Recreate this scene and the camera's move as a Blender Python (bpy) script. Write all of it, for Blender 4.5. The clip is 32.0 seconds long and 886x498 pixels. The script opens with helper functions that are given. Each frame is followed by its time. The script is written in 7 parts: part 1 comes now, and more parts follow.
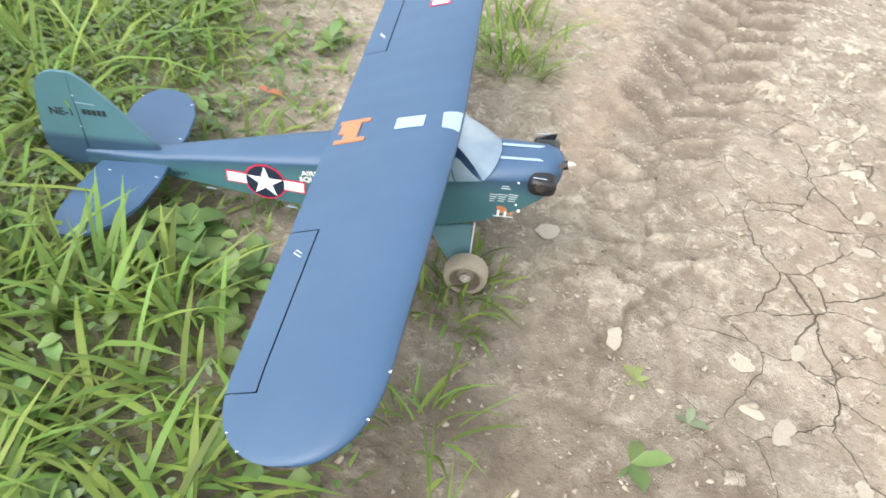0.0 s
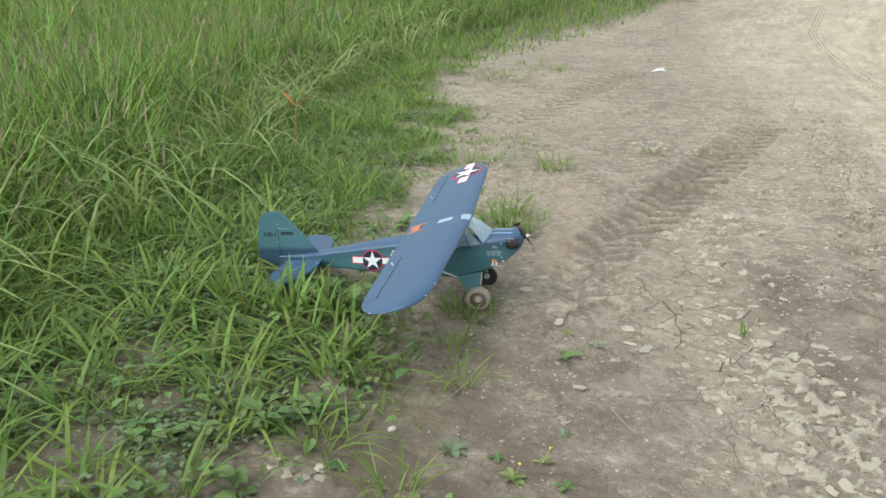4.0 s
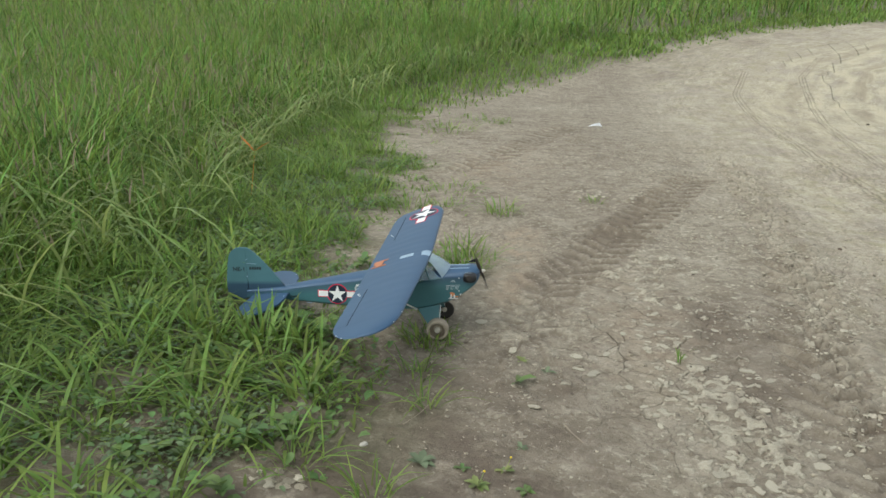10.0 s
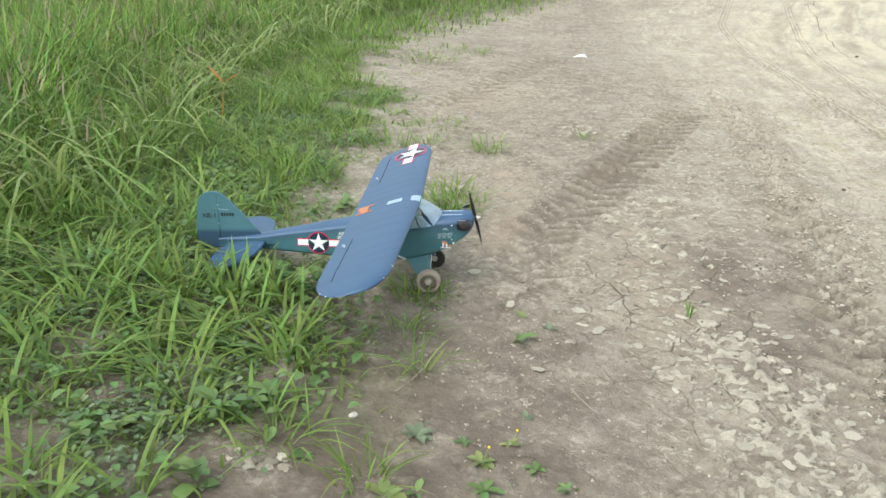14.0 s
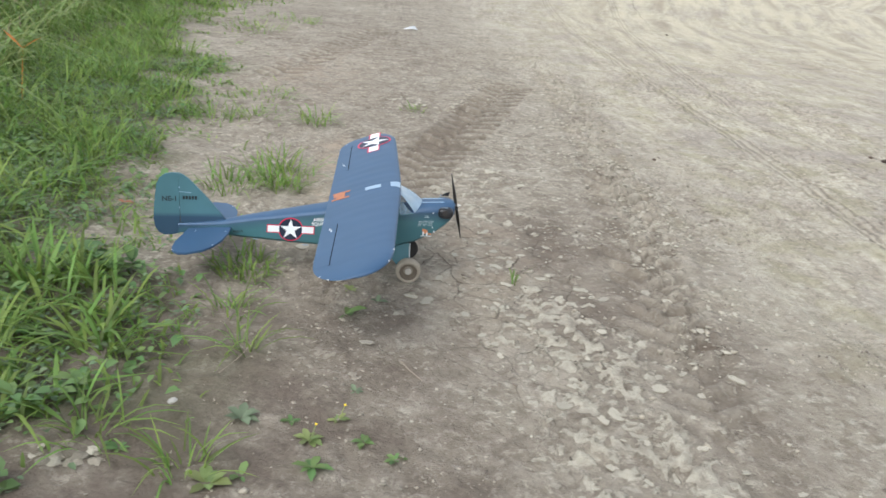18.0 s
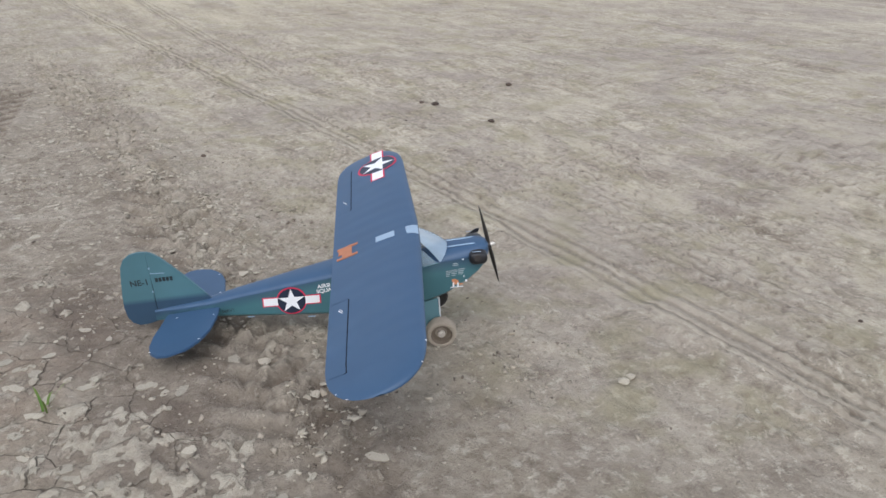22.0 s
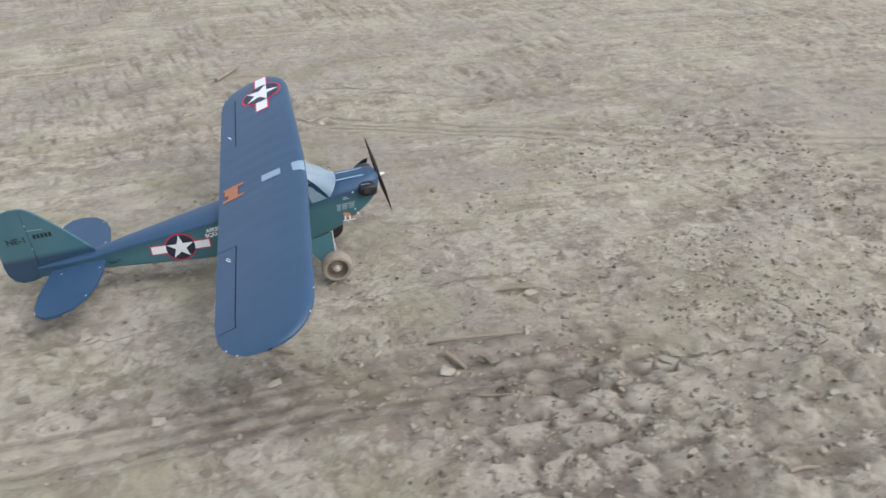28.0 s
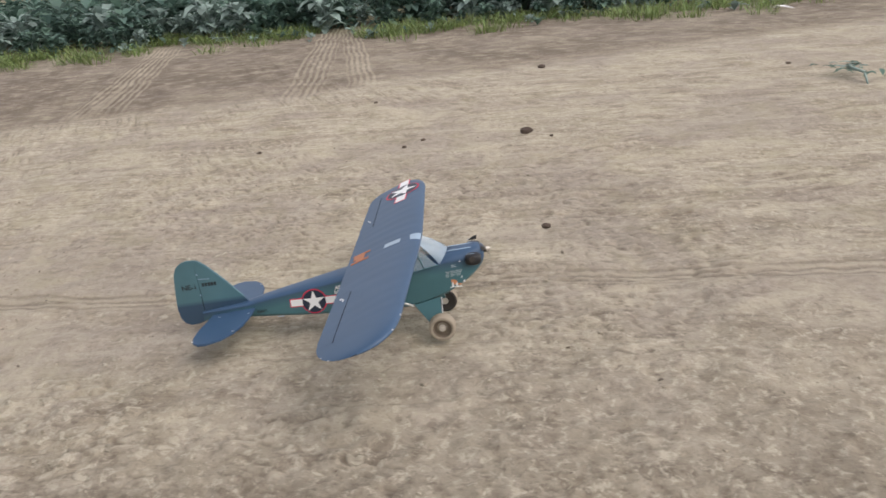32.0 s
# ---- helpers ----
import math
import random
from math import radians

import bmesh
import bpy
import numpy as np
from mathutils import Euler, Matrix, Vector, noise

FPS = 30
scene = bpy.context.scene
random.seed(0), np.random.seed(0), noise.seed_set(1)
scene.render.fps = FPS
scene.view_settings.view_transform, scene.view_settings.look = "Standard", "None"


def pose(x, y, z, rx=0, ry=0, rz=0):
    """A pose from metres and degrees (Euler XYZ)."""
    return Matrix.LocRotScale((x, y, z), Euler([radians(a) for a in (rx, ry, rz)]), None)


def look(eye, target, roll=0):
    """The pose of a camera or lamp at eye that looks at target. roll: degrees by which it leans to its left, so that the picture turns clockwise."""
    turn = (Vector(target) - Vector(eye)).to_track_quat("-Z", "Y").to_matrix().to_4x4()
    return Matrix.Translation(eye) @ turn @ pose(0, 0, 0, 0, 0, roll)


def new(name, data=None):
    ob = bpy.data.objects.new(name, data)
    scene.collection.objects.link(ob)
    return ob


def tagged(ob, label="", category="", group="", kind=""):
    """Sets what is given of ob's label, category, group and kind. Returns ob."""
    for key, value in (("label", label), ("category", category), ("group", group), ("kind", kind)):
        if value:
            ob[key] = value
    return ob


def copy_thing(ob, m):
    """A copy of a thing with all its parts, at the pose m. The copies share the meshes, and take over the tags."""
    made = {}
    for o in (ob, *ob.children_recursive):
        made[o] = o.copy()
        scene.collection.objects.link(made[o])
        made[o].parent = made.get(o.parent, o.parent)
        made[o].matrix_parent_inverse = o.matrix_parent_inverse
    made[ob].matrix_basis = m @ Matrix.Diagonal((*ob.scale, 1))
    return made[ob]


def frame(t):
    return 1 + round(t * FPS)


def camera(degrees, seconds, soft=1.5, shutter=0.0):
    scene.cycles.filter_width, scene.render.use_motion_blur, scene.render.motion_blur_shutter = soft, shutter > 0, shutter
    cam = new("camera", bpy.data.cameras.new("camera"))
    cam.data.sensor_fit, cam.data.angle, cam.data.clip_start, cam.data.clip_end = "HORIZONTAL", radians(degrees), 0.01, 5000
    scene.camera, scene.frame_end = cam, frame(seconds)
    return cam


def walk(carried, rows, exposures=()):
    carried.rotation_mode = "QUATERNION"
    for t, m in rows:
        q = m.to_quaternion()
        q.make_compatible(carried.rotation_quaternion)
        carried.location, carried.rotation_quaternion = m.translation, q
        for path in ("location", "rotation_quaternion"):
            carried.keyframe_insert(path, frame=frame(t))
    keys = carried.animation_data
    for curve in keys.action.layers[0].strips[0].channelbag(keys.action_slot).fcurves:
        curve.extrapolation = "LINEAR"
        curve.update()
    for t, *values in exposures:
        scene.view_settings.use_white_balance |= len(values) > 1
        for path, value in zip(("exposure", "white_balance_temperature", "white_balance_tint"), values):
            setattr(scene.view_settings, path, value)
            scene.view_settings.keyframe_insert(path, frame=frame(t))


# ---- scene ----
cam = camera(57.23, 32.0, soft=1.55, shutter=0.2)
WAY = [
    (0.0, pose(0.083, -1.538, 1.378, 47.86, -4.60, 10.22)),
    (0.5, pose(0.231, -1.801, 1.403, 54.32, -1.65, 15.12)),
    (1.0, pose(0.179, -2.018, 1.455, 57.40, -0.65, 7.41)),
    (1.5, pose(0.290, -2.211, 1.464, 60.39, 0.77, 9.95)),
    (2.0, pose(0.435, -2.430, 1.463, 61.00, 0.47, 15.56)),
    (2.5, pose(0.405, -2.733, 1.478, 65.03, 0.24, 12.05)),
    (3.0, pose(0.519, -3.032, 1.476, 67.17, -0.99, 11.26)),
    (3.5, pose(0.565, -3.260, 1.469, 68.86, 0.11, 12.95)),
    (5.5, pose(0.580, -3.658, 1.480, 73.29, 0.01, 10.41)),
    (6.0, pose(0.538, -3.696, 1.479, 73.56, -1.05, 10.62)),
    (6.5, pose(0.533, -3.731, 1.480, 74.06, -1.01, 10.41)),
    (7.0, pose(0.544, -3.743, 1.480, 74.31, -1.29, 8.30)),
    (7.5, pose(0.574, -3.719, 1.482, 73.87, -1.73, 8.61)),
    (8.0, pose(0.613, -3.689, 1.475, 73.51, 0.28, 11.62)),
    (8.5, pose(0.559, -3.705, 1.489, 73.71, -0.20, 10.27)),
    (9.0, pose(0.530, -3.693, 1.477, 73.83, -0.84, 9.08)),
    (9.5, pose(0.520, -3.700, 1.480, 73.86, -1.89, 7.63)),
    (10.0, pose(0.522, -3.714, 1.478, 74.07, -1.50, 8.59)),
    (10.5, pose(0.532, -3.732, 1.483, 74.06, -1.92, 8.75)),
    (11.0, pose(0.530, -3.712, 1.456, 75.81, -2.62, 3.52)),
    (11.5, pose(0.533, -3.724, 1.463, 72.31, -2.49, 5.91)),
    (12.0, pose(0.545, -3.747, 1.467, 72.23, -1.63, 7.94)),
    (12.5, pose(0.531, -3.744, 1.464, 72.28, -1.46, 7.91)),
    (13.0, pose(0.444, -3.680, 1.453, 71.32, -1.40, 6.51)),
    (13.5, pose(0.441, -3.514, 1.424, 70.95, -1.33, 6.92)),
    (14.0, pose(0.397, -3.400, 1.440, 69.34, -2.04, 6.80)),
    (14.5, pose(0.396, -3.397, 1.436, 69.43, -1.78, 6.17)),
    (16.5, pose(0.413, -3.368, 1.435, 69.46, -2.73, 5.04)),
    (17.0, pose(0.424, -3.357, 1.434, 68.50, -2.70, 4.10)),
    (17.5, pose(0.433, -3.371, 1.439, 68.32, -3.26, 1.38)),
    (18.0, pose(0.447, -3.371, 1.430, 68.12, -4.68, -4.29)),
    (18.5, pose(0.458, -3.371, 1.427, 68.06, -5.25, -13.66)),
    (19.0, pose(0.495, -3.394, 1.441, 67.94, -4.14, -25.63)),
    (19.5, pose(0.651, -3.381, 1.441, 67.56, -3.10, -26.59)),
    (20.0, pose(0.777, -3.289, 1.425, 66.92, -2.89, -25.59)),
    (20.5, pose(0.783, -3.023, 1.421, 63.31, -3.66, -28.47)),
    (21.0, pose(0.790, -2.826, 1.414, 63.47, -4.45, -30.62)),
    (21.5, pose(0.857, -2.646, 1.414, 67.56, -2.11, -33.73)),
    (22.0, pose(0.838, -2.514, 1.421, 66.78, -1.03, -36.42)),
    (22.5, pose(0.848, -2.458, 1.428, 66.19, -0.74, -37.29)),
    (23.0, pose(0.925, -2.485, 1.421, 65.54, -0.80, -35.80)),
    (23.5, pose(1.035, -2.477, 1.418, 64.32, -0.55, -36.24)),
    (24.0, pose(1.134, -2.322, 1.412, 62.09, -0.71, -36.49)),
    (24.5, pose(1.197, -2.280, 1.406, 61.10, -0.72, -36.75)),
    (25.0, pose(1.229, -2.306, 1.394, 60.86, -2.15, -45.72)),
    (25.5, pose(1.358, -2.418, 1.381, 61.53, 0.21, -66.39)),
    (27.5, pose(1.229, -2.880, 1.495, 59.34, 2.97, -112.64)),
    (28.0, pose(1.179, -3.402, 1.503, 59.68, 1.90, -112.70)),
    (28.5, pose(1.041, -3.974, 1.489, 63.48, 3.11, -109.50)),
    (29.0, pose(0.931, -4.540, 1.479, 63.01, 4.28, -108.17)),
    (29.5, pose(0.783, -5.070, 1.458, 67.02, 1.52, -111.61)),
    (30.0, pose(0.489, -5.558, 1.445, 65.73, 0.98, -110.58)),
    (30.5, pose(0.220, -6.041, 1.443, 67.99, 2.12, -107.82)),
    (31.0, pose(-0.163, -6.496, 1.453, 69.11, -1.47, -105.09)),
    (31.5, pose(-0.367, -7.061, 1.447, 69.97, 0.95, -107.93)),
    (32.0, pose(-0.531, -7.628, 1.471, 68.95, 4.32, -108.13)),
]
FLIGHT = [
    (0.0, pose(-0.004, 0.008, -0.001, 3.85, 0.50, 1.76)),
    (16.5, pose(-0.004, 0.008, -0.001, 3.85, 0.50, 1.76)),
    (17.0, pose(0.090, -0.014, -0.001, 3.63, 1.22, 2.86)),
    (17.5, pose(0.303, -0.008, 0.001, 5.45, 1.49, 0.91)),
    (18.0, pose(0.655, -0.074, -0.001, 1.20, 1.65, -1.34)),
    (18.5, pose(1.205, -0.135, -0.001, -1.17, 0.90, -3.32)),
    (19.0, pose(1.569, -0.148, -0.001, -0.62, -0.08, -14.08)),
    (19.5, pose(1.719, -0.172, -0.001, 2.21, -0.21, -17.18)),
    (20.0, pose(1.874, -0.215, -0.001, 0.88, -1.05, -21.13)),
    (20.5, pose(2.018, -0.266, -0.001, 1.58, -1.34, -24.65)),
    (21.0, pose(2.227, -0.350, -0.001, 1.48, -1.71, -29.08)),
    (21.5, pose(2.398, -0.412, 0.000, 3.11, -1.86, -31.25)),
    (22.0, pose(2.400, -0.418, -0.000, 3.42, -2.02, -31.28)),
    (22.5, pose(2.404, -0.411, -0.002, 3.47, -2.22, -31.61)),
    (23.0, pose(2.403, -0.412, -0.002, 3.37, -2.36, -31.84)),
    (23.5, pose(2.403, -0.418, -0.000, 3.38, -2.01, -31.50)),
    (24.0, pose(2.406, -0.421, -0.001, 3.21, -1.89, -31.54)),
    (24.5, pose(2.539, -0.502, -0.001, 3.16, -2.03, -34.62)),
    (25.0, pose(2.876, -0.760, -0.000, 4.73, -1.67, -42.94)),
    (25.5, pose(3.313, -1.255, 0.000, 1.12, -0.42, -54.45)),
    (27.5, pose(3.807, -3.419, -0.000, 3.66, 0.43, -96.58)),
    (28.0, pose(3.691, -3.977, 0.000, 4.41, -0.49, -100.90)),
    (28.5, pose(3.571, -4.467, -0.001, 3.93, -0.34, -101.77)),
    (29.0, pose(3.432, -5.005, -0.001, 3.20, 0.49, -102.66)),
    (29.5, pose(3.300, -5.499, 0.001, 5.27, 0.02, -103.24)),
    (30.0, pose(3.142, -6.008, -0.001, 4.13, -0.55, -104.60)),
    (30.5, pose(2.971, -6.543, -0.000, 4.21, 0.32, -105.39)),
    (31.0, pose(2.753, -7.125, 0.000, 2.37, 0.40, -106.08)),
    (31.5, pose(2.589, -7.787, -0.001, 3.60, -0.45, -107.12)),
    (32.0, pose(2.334, -8.465, -0.001, 0.33, -0.81, -110.18)),
]
EXPOSURES = [(0.0, 0.84, 6650, 9), (1.0, 0.64, 6550, 14), (2.0, 0.63, 6480, 3), (3.0, 0.40, 6480, 1), (3.5, 0.25, 6450, 3), (5.5, -0.28, 6450, 3), (6.0, -0.37, 6450, 3), (7.0, -0.45, 6450, 4), (8.0, -0.06, 6520, 0),
             (9.0, -0.12, 6520, 0), (10.0, -0.29, 6520, 1), (11.0, -0.5, 6500, 7), (12.0, 0.07, 6530, 2), (13.0, 0.35, 6450, 2), (14.0, 0.33, 6350, 3), (16.5, 0.32, 6280, 5), (17.0, 0.25, 6250, 6), (18.0, 0.04, 6120, 7),
             (19.0, -0.24, 6050, 13), (20.0, -0.36, 6000, 14), (22.0, -0.37, 6100, 12), (23.0, -0.36, 6080, 11), (24.0, -0.31, 6150, 11), (25.0, -0.32, 6150, 10), (28.0, -0.33, 6120, 9), (29.0, -0.36, 6230, 9), (30.0, -0.42, 6480, 9), (31.0, -0.30, 6750, 14), (32.0, -0.33, 6850, 14)]
SKY, SUN_POWER = 0.305, 1.2
IMP_X, IMP_Y = 16.0, 35.5
walk(cam, WAY, exposures=EXPOSURES)

# ---- world and sun: bright, thinly clouded sky ----
SUN_EL, SUN_AZ = 52.0, 225.0          # degrees; azimuth of the sun seen from above, from +x towards +y
world = bpy.data.worlds.new("sky")
scene.world = world
world.use_nodes = True
wn = world.node_tree
wn.nodes.clear()
w_out = wn.nodes.new("ShaderNodeOutputWorld")
w_bg = wn.nodes.new("ShaderNodeBackground")
w_sky = wn.nodes.new("ShaderNodeTexSky")
w_sky.sky_type = 'NISHITA'
w_sky.sun_disc = False
w_sky.sun_elevation = radians(SUN_EL)
w_sky.sun_rotation = radians(90.0 - SUN_AZ)
w_sky.air_density, w_sky.dust_density, w_sky.ozone_density = 1.0, 2.0, 1.0
w_bg.inputs["Strength"].default_value = SKY
w_mix = wn.nodes.new("ShaderNodeMixRGB")       # cloud veil: the blue is washed towards grey
w_mix.inputs["Fac"].default_value = 0.72
w_hsv = wn.nodes.new("ShaderNodeHueSaturation")
w_hsv.inputs["Saturation"].default_value = 0.0
wn.links.new(w_sky.outputs[0], w_hsv.inputs["Color"])
wn.links.new(w_sky.outputs[0], w_mix.inputs[1])
wn.links.new(w_hsv.outputs[0], w_mix.inputs[2])
wn.links.new(w_mix.outputs[0], w_bg.inputs["Color"])
wn.links.new(w_bg.outputs[0], w_out.inputs[0])

sun_data = bpy.data.lights.new("sun", "SUN")
sun_data.energy, sun_data.angle, sun_data.color = SUN_POWER, radians(60.0), (1.0, 0.96, 0.90)
sun = new("sun", sun_data)
_d = Vector((math.cos(radians(SUN_AZ)) * math.cos(radians(SUN_EL)), math.sin(radians(SUN_AZ)) * math.cos(radians(SUN_EL)), math.sin(radians(SUN_EL))))
sun.matrix_world = look(_d * 60, (0, 0, 0))


# ---- materials ----
def mat(name, color=(0.5, 0.5, 0.5), rough=0.7, metal=0.0, var=0.0, scale=20.0, bump=0.0, bump_scale=60.0, island=0.0, spec=0.5,
        trans=0.0, stain=None, stain_scale=4.0, stain_fac=0.5, hue=0.0, clear=0.0):
    """Principled material with two scales of variation, an optional stain colour, bump and variation per piece."""
    m = bpy.data.materials.new(name)
    m.use_nodes = True
    nt = m.node_tree
    b = nt.nodes["Principled BSDF"]
    b.inputs["Roughness"].default_value = rough
    b.inputs["Metallic"].default_value = metal
    b.inputs["Specular IOR Level"].default_value = spec
    tc = nt.nodes.new("ShaderNodeTexCoord")
    rgb = nt.nodes.new("ShaderNodeRGB")
    rgb.outputs[0].default_value = (*color, 1)
    col = rgb.outputs[0]
    if stain:
        n2 = nt.nodes.new("ShaderNodeTexNoise")
        n2.inputs["Scale"].default_value = stain_scale
        n2.inputs["Detail"].default_value = 6
        n2.inputs["Roughness"].default_value = 0.65
        nt.links.new(tc.outputs["Object"], n2.inputs["Vector"])
        rp = nt.nodes.new("ShaderNodeMapRange")
        rp.inputs["From Min"].default_value, rp.inputs["From Max"].default_value = 0.48, 0.68
        rp.inputs["To Max"].default_value = stain_fac
        nt.links.new(n2.outputs["Fac"], rp.inputs["Value"])
        mx = nt.nodes.new("ShaderNodeMixRGB")
        mx.inputs[2].default_value = (*stain, 1)
        nt.links.new(rp.outputs[0], mx.inputs["Fac"])
        nt.links.new(col, mx.inputs[1])
        col = mx.outputs[0]
    if var or island or hue:
        hs = nt.nodes.new("ShaderNodeHueSaturation")
        nt.links.new(col, hs.inputs["Color"])
        add = None
        if var:
            n1 = nt.nodes.new("ShaderNodeTexNoise")
            n1.inputs["Scale"].default_value = scale
            n1.inputs["Detail"].default_value = 5
            nt.links.new(tc.outputs["Object"], n1.inputs["Vector"])
            r1 = nt.nodes.new("ShaderNodeMapRange")
            r1.inputs["To Min"].default_value, r1.inputs["To Max"].default_value = 1 - var, 1 + var
            nt.links.new(n1.outputs["Fac"], r1.inputs["Value"])
            add = r1.outputs[0]
        if island or hue:
            ge = nt.nodes.new("ShaderNodeNewGeometry")
            oi = nt.nodes.new("ShaderNodeObjectInfo")
            sm = nt.nodes.new("ShaderNodeMath")
            sm.operation = 'ADD'
            fr = nt.nodes.new("ShaderNodeMath")
            fr.operation = 'FRACT'
            nt.links.new(ge.outputs["Random Per Island"], sm.inputs[0])
            nt.links.new(oi.outputs["Random"], sm.inputs[1])
            nt.links.new(sm.outputs[0], fr.inputs[0])
            r2 = nt.nodes.new("ShaderNodeMapRange")
            r2.inputs["To Min"].default_value, r2.inputs["To Max"].default_value = 1 - island, 1 + island
            nt.links.new(fr.outputs[0], r2.inputs["Value"])
            if hue:
                r3 = nt.nodes.new("ShaderNodeMapRange")
                r3.inputs["To Min"].default_value, r3.inputs["To Max"].default_value = 0.5 - hue, 0.5 + hue * 0.6
                mu = nt.nodes.new("ShaderNodeMath")
                mu.operation = 'MULTIPLY'
                mu.inputs[1].default_value = 7.31
                f2 = nt.nodes.new("ShaderNodeMath")
                f2.operation = 'FRACT'
                nt.links.new(fr.outputs[0], mu.inputs[0])
                nt.links.new(mu.outputs[0], f2.inputs[0])
                nt.links.new(f2.outputs[0], r3.inputs["Value"])
                nt.links.new(r3.outputs[0], hs.inputs["Hue"])
            if add is None:
                add = r2.outputs[0]
            else:
                mm = nt.nodes.new("ShaderNodeMath")
                mm.operation = 'MULTIPLY'
                nt.links.new(add, mm.inputs[0])
                nt.links.new(r2.outputs[0], mm.inputs[1])
                add = mm.outputs[0]
        if add is not None:
            nt.links.new(add, hs.inputs["Value"])
        col = hs.outputs[0]
    nt.links.new(col, b.inputs["Base Color"])
    if bump:
        nb = nt.nodes.new("ShaderNodeTexNoise")
        nb.inputs["Scale"].default_value = bump_scale
        nb.inputs["Detail"].default_value = 4
        nt.links.new(tc.outputs["Object"], nb.inputs["Vector"])
        bp = nt.nodes.new("ShaderNodeBump")
        bp.inputs["Strength"].default_value = bump
        bp.inputs["Distance"].default_value = 0.004
        nt.links.new(nb.outputs["Fac"], bp.inputs["Height"])
        nt.links.new(bp.outputs[0], b.inputs["Normal"])
    if clear:
        tp = nt.nodes.new("ShaderNodeBsdfTransparent")
        ms = nt.nodes.new("ShaderNodeMixShader")
        ms.inputs[0].default_value = clear
        nt.links.new(b.outputs[0], ms.inputs[1])
        nt.links.new(tp.outputs[0], ms.inputs[2])
        nt.links.new(ms.outputs[0], nt.nodes["Material Output"].inputs["Surface"])
    if trans:
        tl = nt.nodes.new("ShaderNodeBsdfTranslucent")
        ms = nt.nodes.new("ShaderNodeMixShader")
        ms.inputs[0].default_value = trans
        nt.links.new(col, tl.inputs["Color"])
        nt.links.new(b.outputs[0], ms.inputs[1])
        nt.links.new(tl.outputs[0], ms.inputs[2])
        nt.links.new(ms.outputs[0], nt.nodes["Material Output"].inputs["Surface"])
    return m


M_BLUE = mat("blue_film", (0.032, 0.076, 0.148), rough=0.46, spec=0.5, var=0.10, scale=9, bump=0.08, bump_scale=14, stain=(0.05, 0.10, 0.175), stain_scale=3, stain_fac=0.35)
M_TEAL = mat("teal_film", (0.050, 0.138, 0.158), rough=0.45, var=0.10, scale=9, bump=0.08, bump_scale=14, stain=(0.075, 0.17, 0.185), stain_scale=3, stain_fac=0.4)
M_BLACK = mat("black_plastic", (0.012, 0.012, 0.014), rough=0.4, var=0.2, scale=30)
M_PRINT = mat("pale_small_print", (0.42, 0.48, 0.50), rough=0.6, var=0.2, scale=200)
M_GROOVE = mat("dark_gap", (0.01, 0.014, 0.025), rough=0.9)
M_ROUND = mat("dark_roundel_blue", (0.012, 0.022, 0.045), rough=0.5, var=0.1)
M_WHITE = mat("white_decal", (0.80, 0.81, 0.82), rough=0.45, var=0.03, scale=40)
M_RED = mat("red_decal", (0.62, 0.02, 0.07), rough=0.5, var=0.06)
M_ORANGE = mat("orange_tape", (0.40, 0.16, 0.08), rough=0.65, var=0.12, scale=40)
M_CLEAR = mat("cloudy_windscreen", (0.52, 0.66, 0.78), rough=0.12, var=0.15, scale=12, stain=(0.34, 0.46, 0.55), stain_scale=9, stain_fac=0.6, clear=0.5)
M_PANE = mat("clear_side_pane", (0.50, 0.66, 0.76), rough=0.08, var=0.15, scale=12, clear=0.68)
M_GLASS = mat("dark_cabin", (0.03, 0.055, 0.075), rough=0.12, var=0.2, scale=20)
M_PATCH = mat("pale_patch_and_highlight", (0.27, 0.37, 0.48), rough=0.3, var=0.1, scale=30)
M_TYRE = mat("dusty_tan_tyre", (0.31, 0.265, 0.205), rough=0.9, var=0.18, scale=40, bump=0.4, bump_scale=90, stain=(0.24, 0.19, 0.15), stain_scale=18, stain_fac=0.6)
M_RECESS = mat("dusty_wheel_recess", (0.17, 0.135, 0.10), rough=0.9, var=0.2, scale=40)
M_RUBBER = mat("black_tyre_side", (0.035, 0.03, 0.027), rough=0.8, var=0.3, scale=40)
M_METAL = mat("dull_metal", (0.62, 0.58, 0.52), rough=0.5, metal=0.5, var=0.15, scale=60)
M_WIRE = mat("pale_strut", (0.55, 0.56, 0.55), rough=0.5, var=0.1)
M_PROP = mat("black_propeller", (0.018, 0.016, 0.015), rough=0.35, var=0.15)
M_INK = mat("black_lettering", (0.015, 0.025, 0.03), rough=0.6)
M_ART = mat("orange_art", (0.62, 0.26, 0.12), rough=0.6, var=0.3, scale=60)


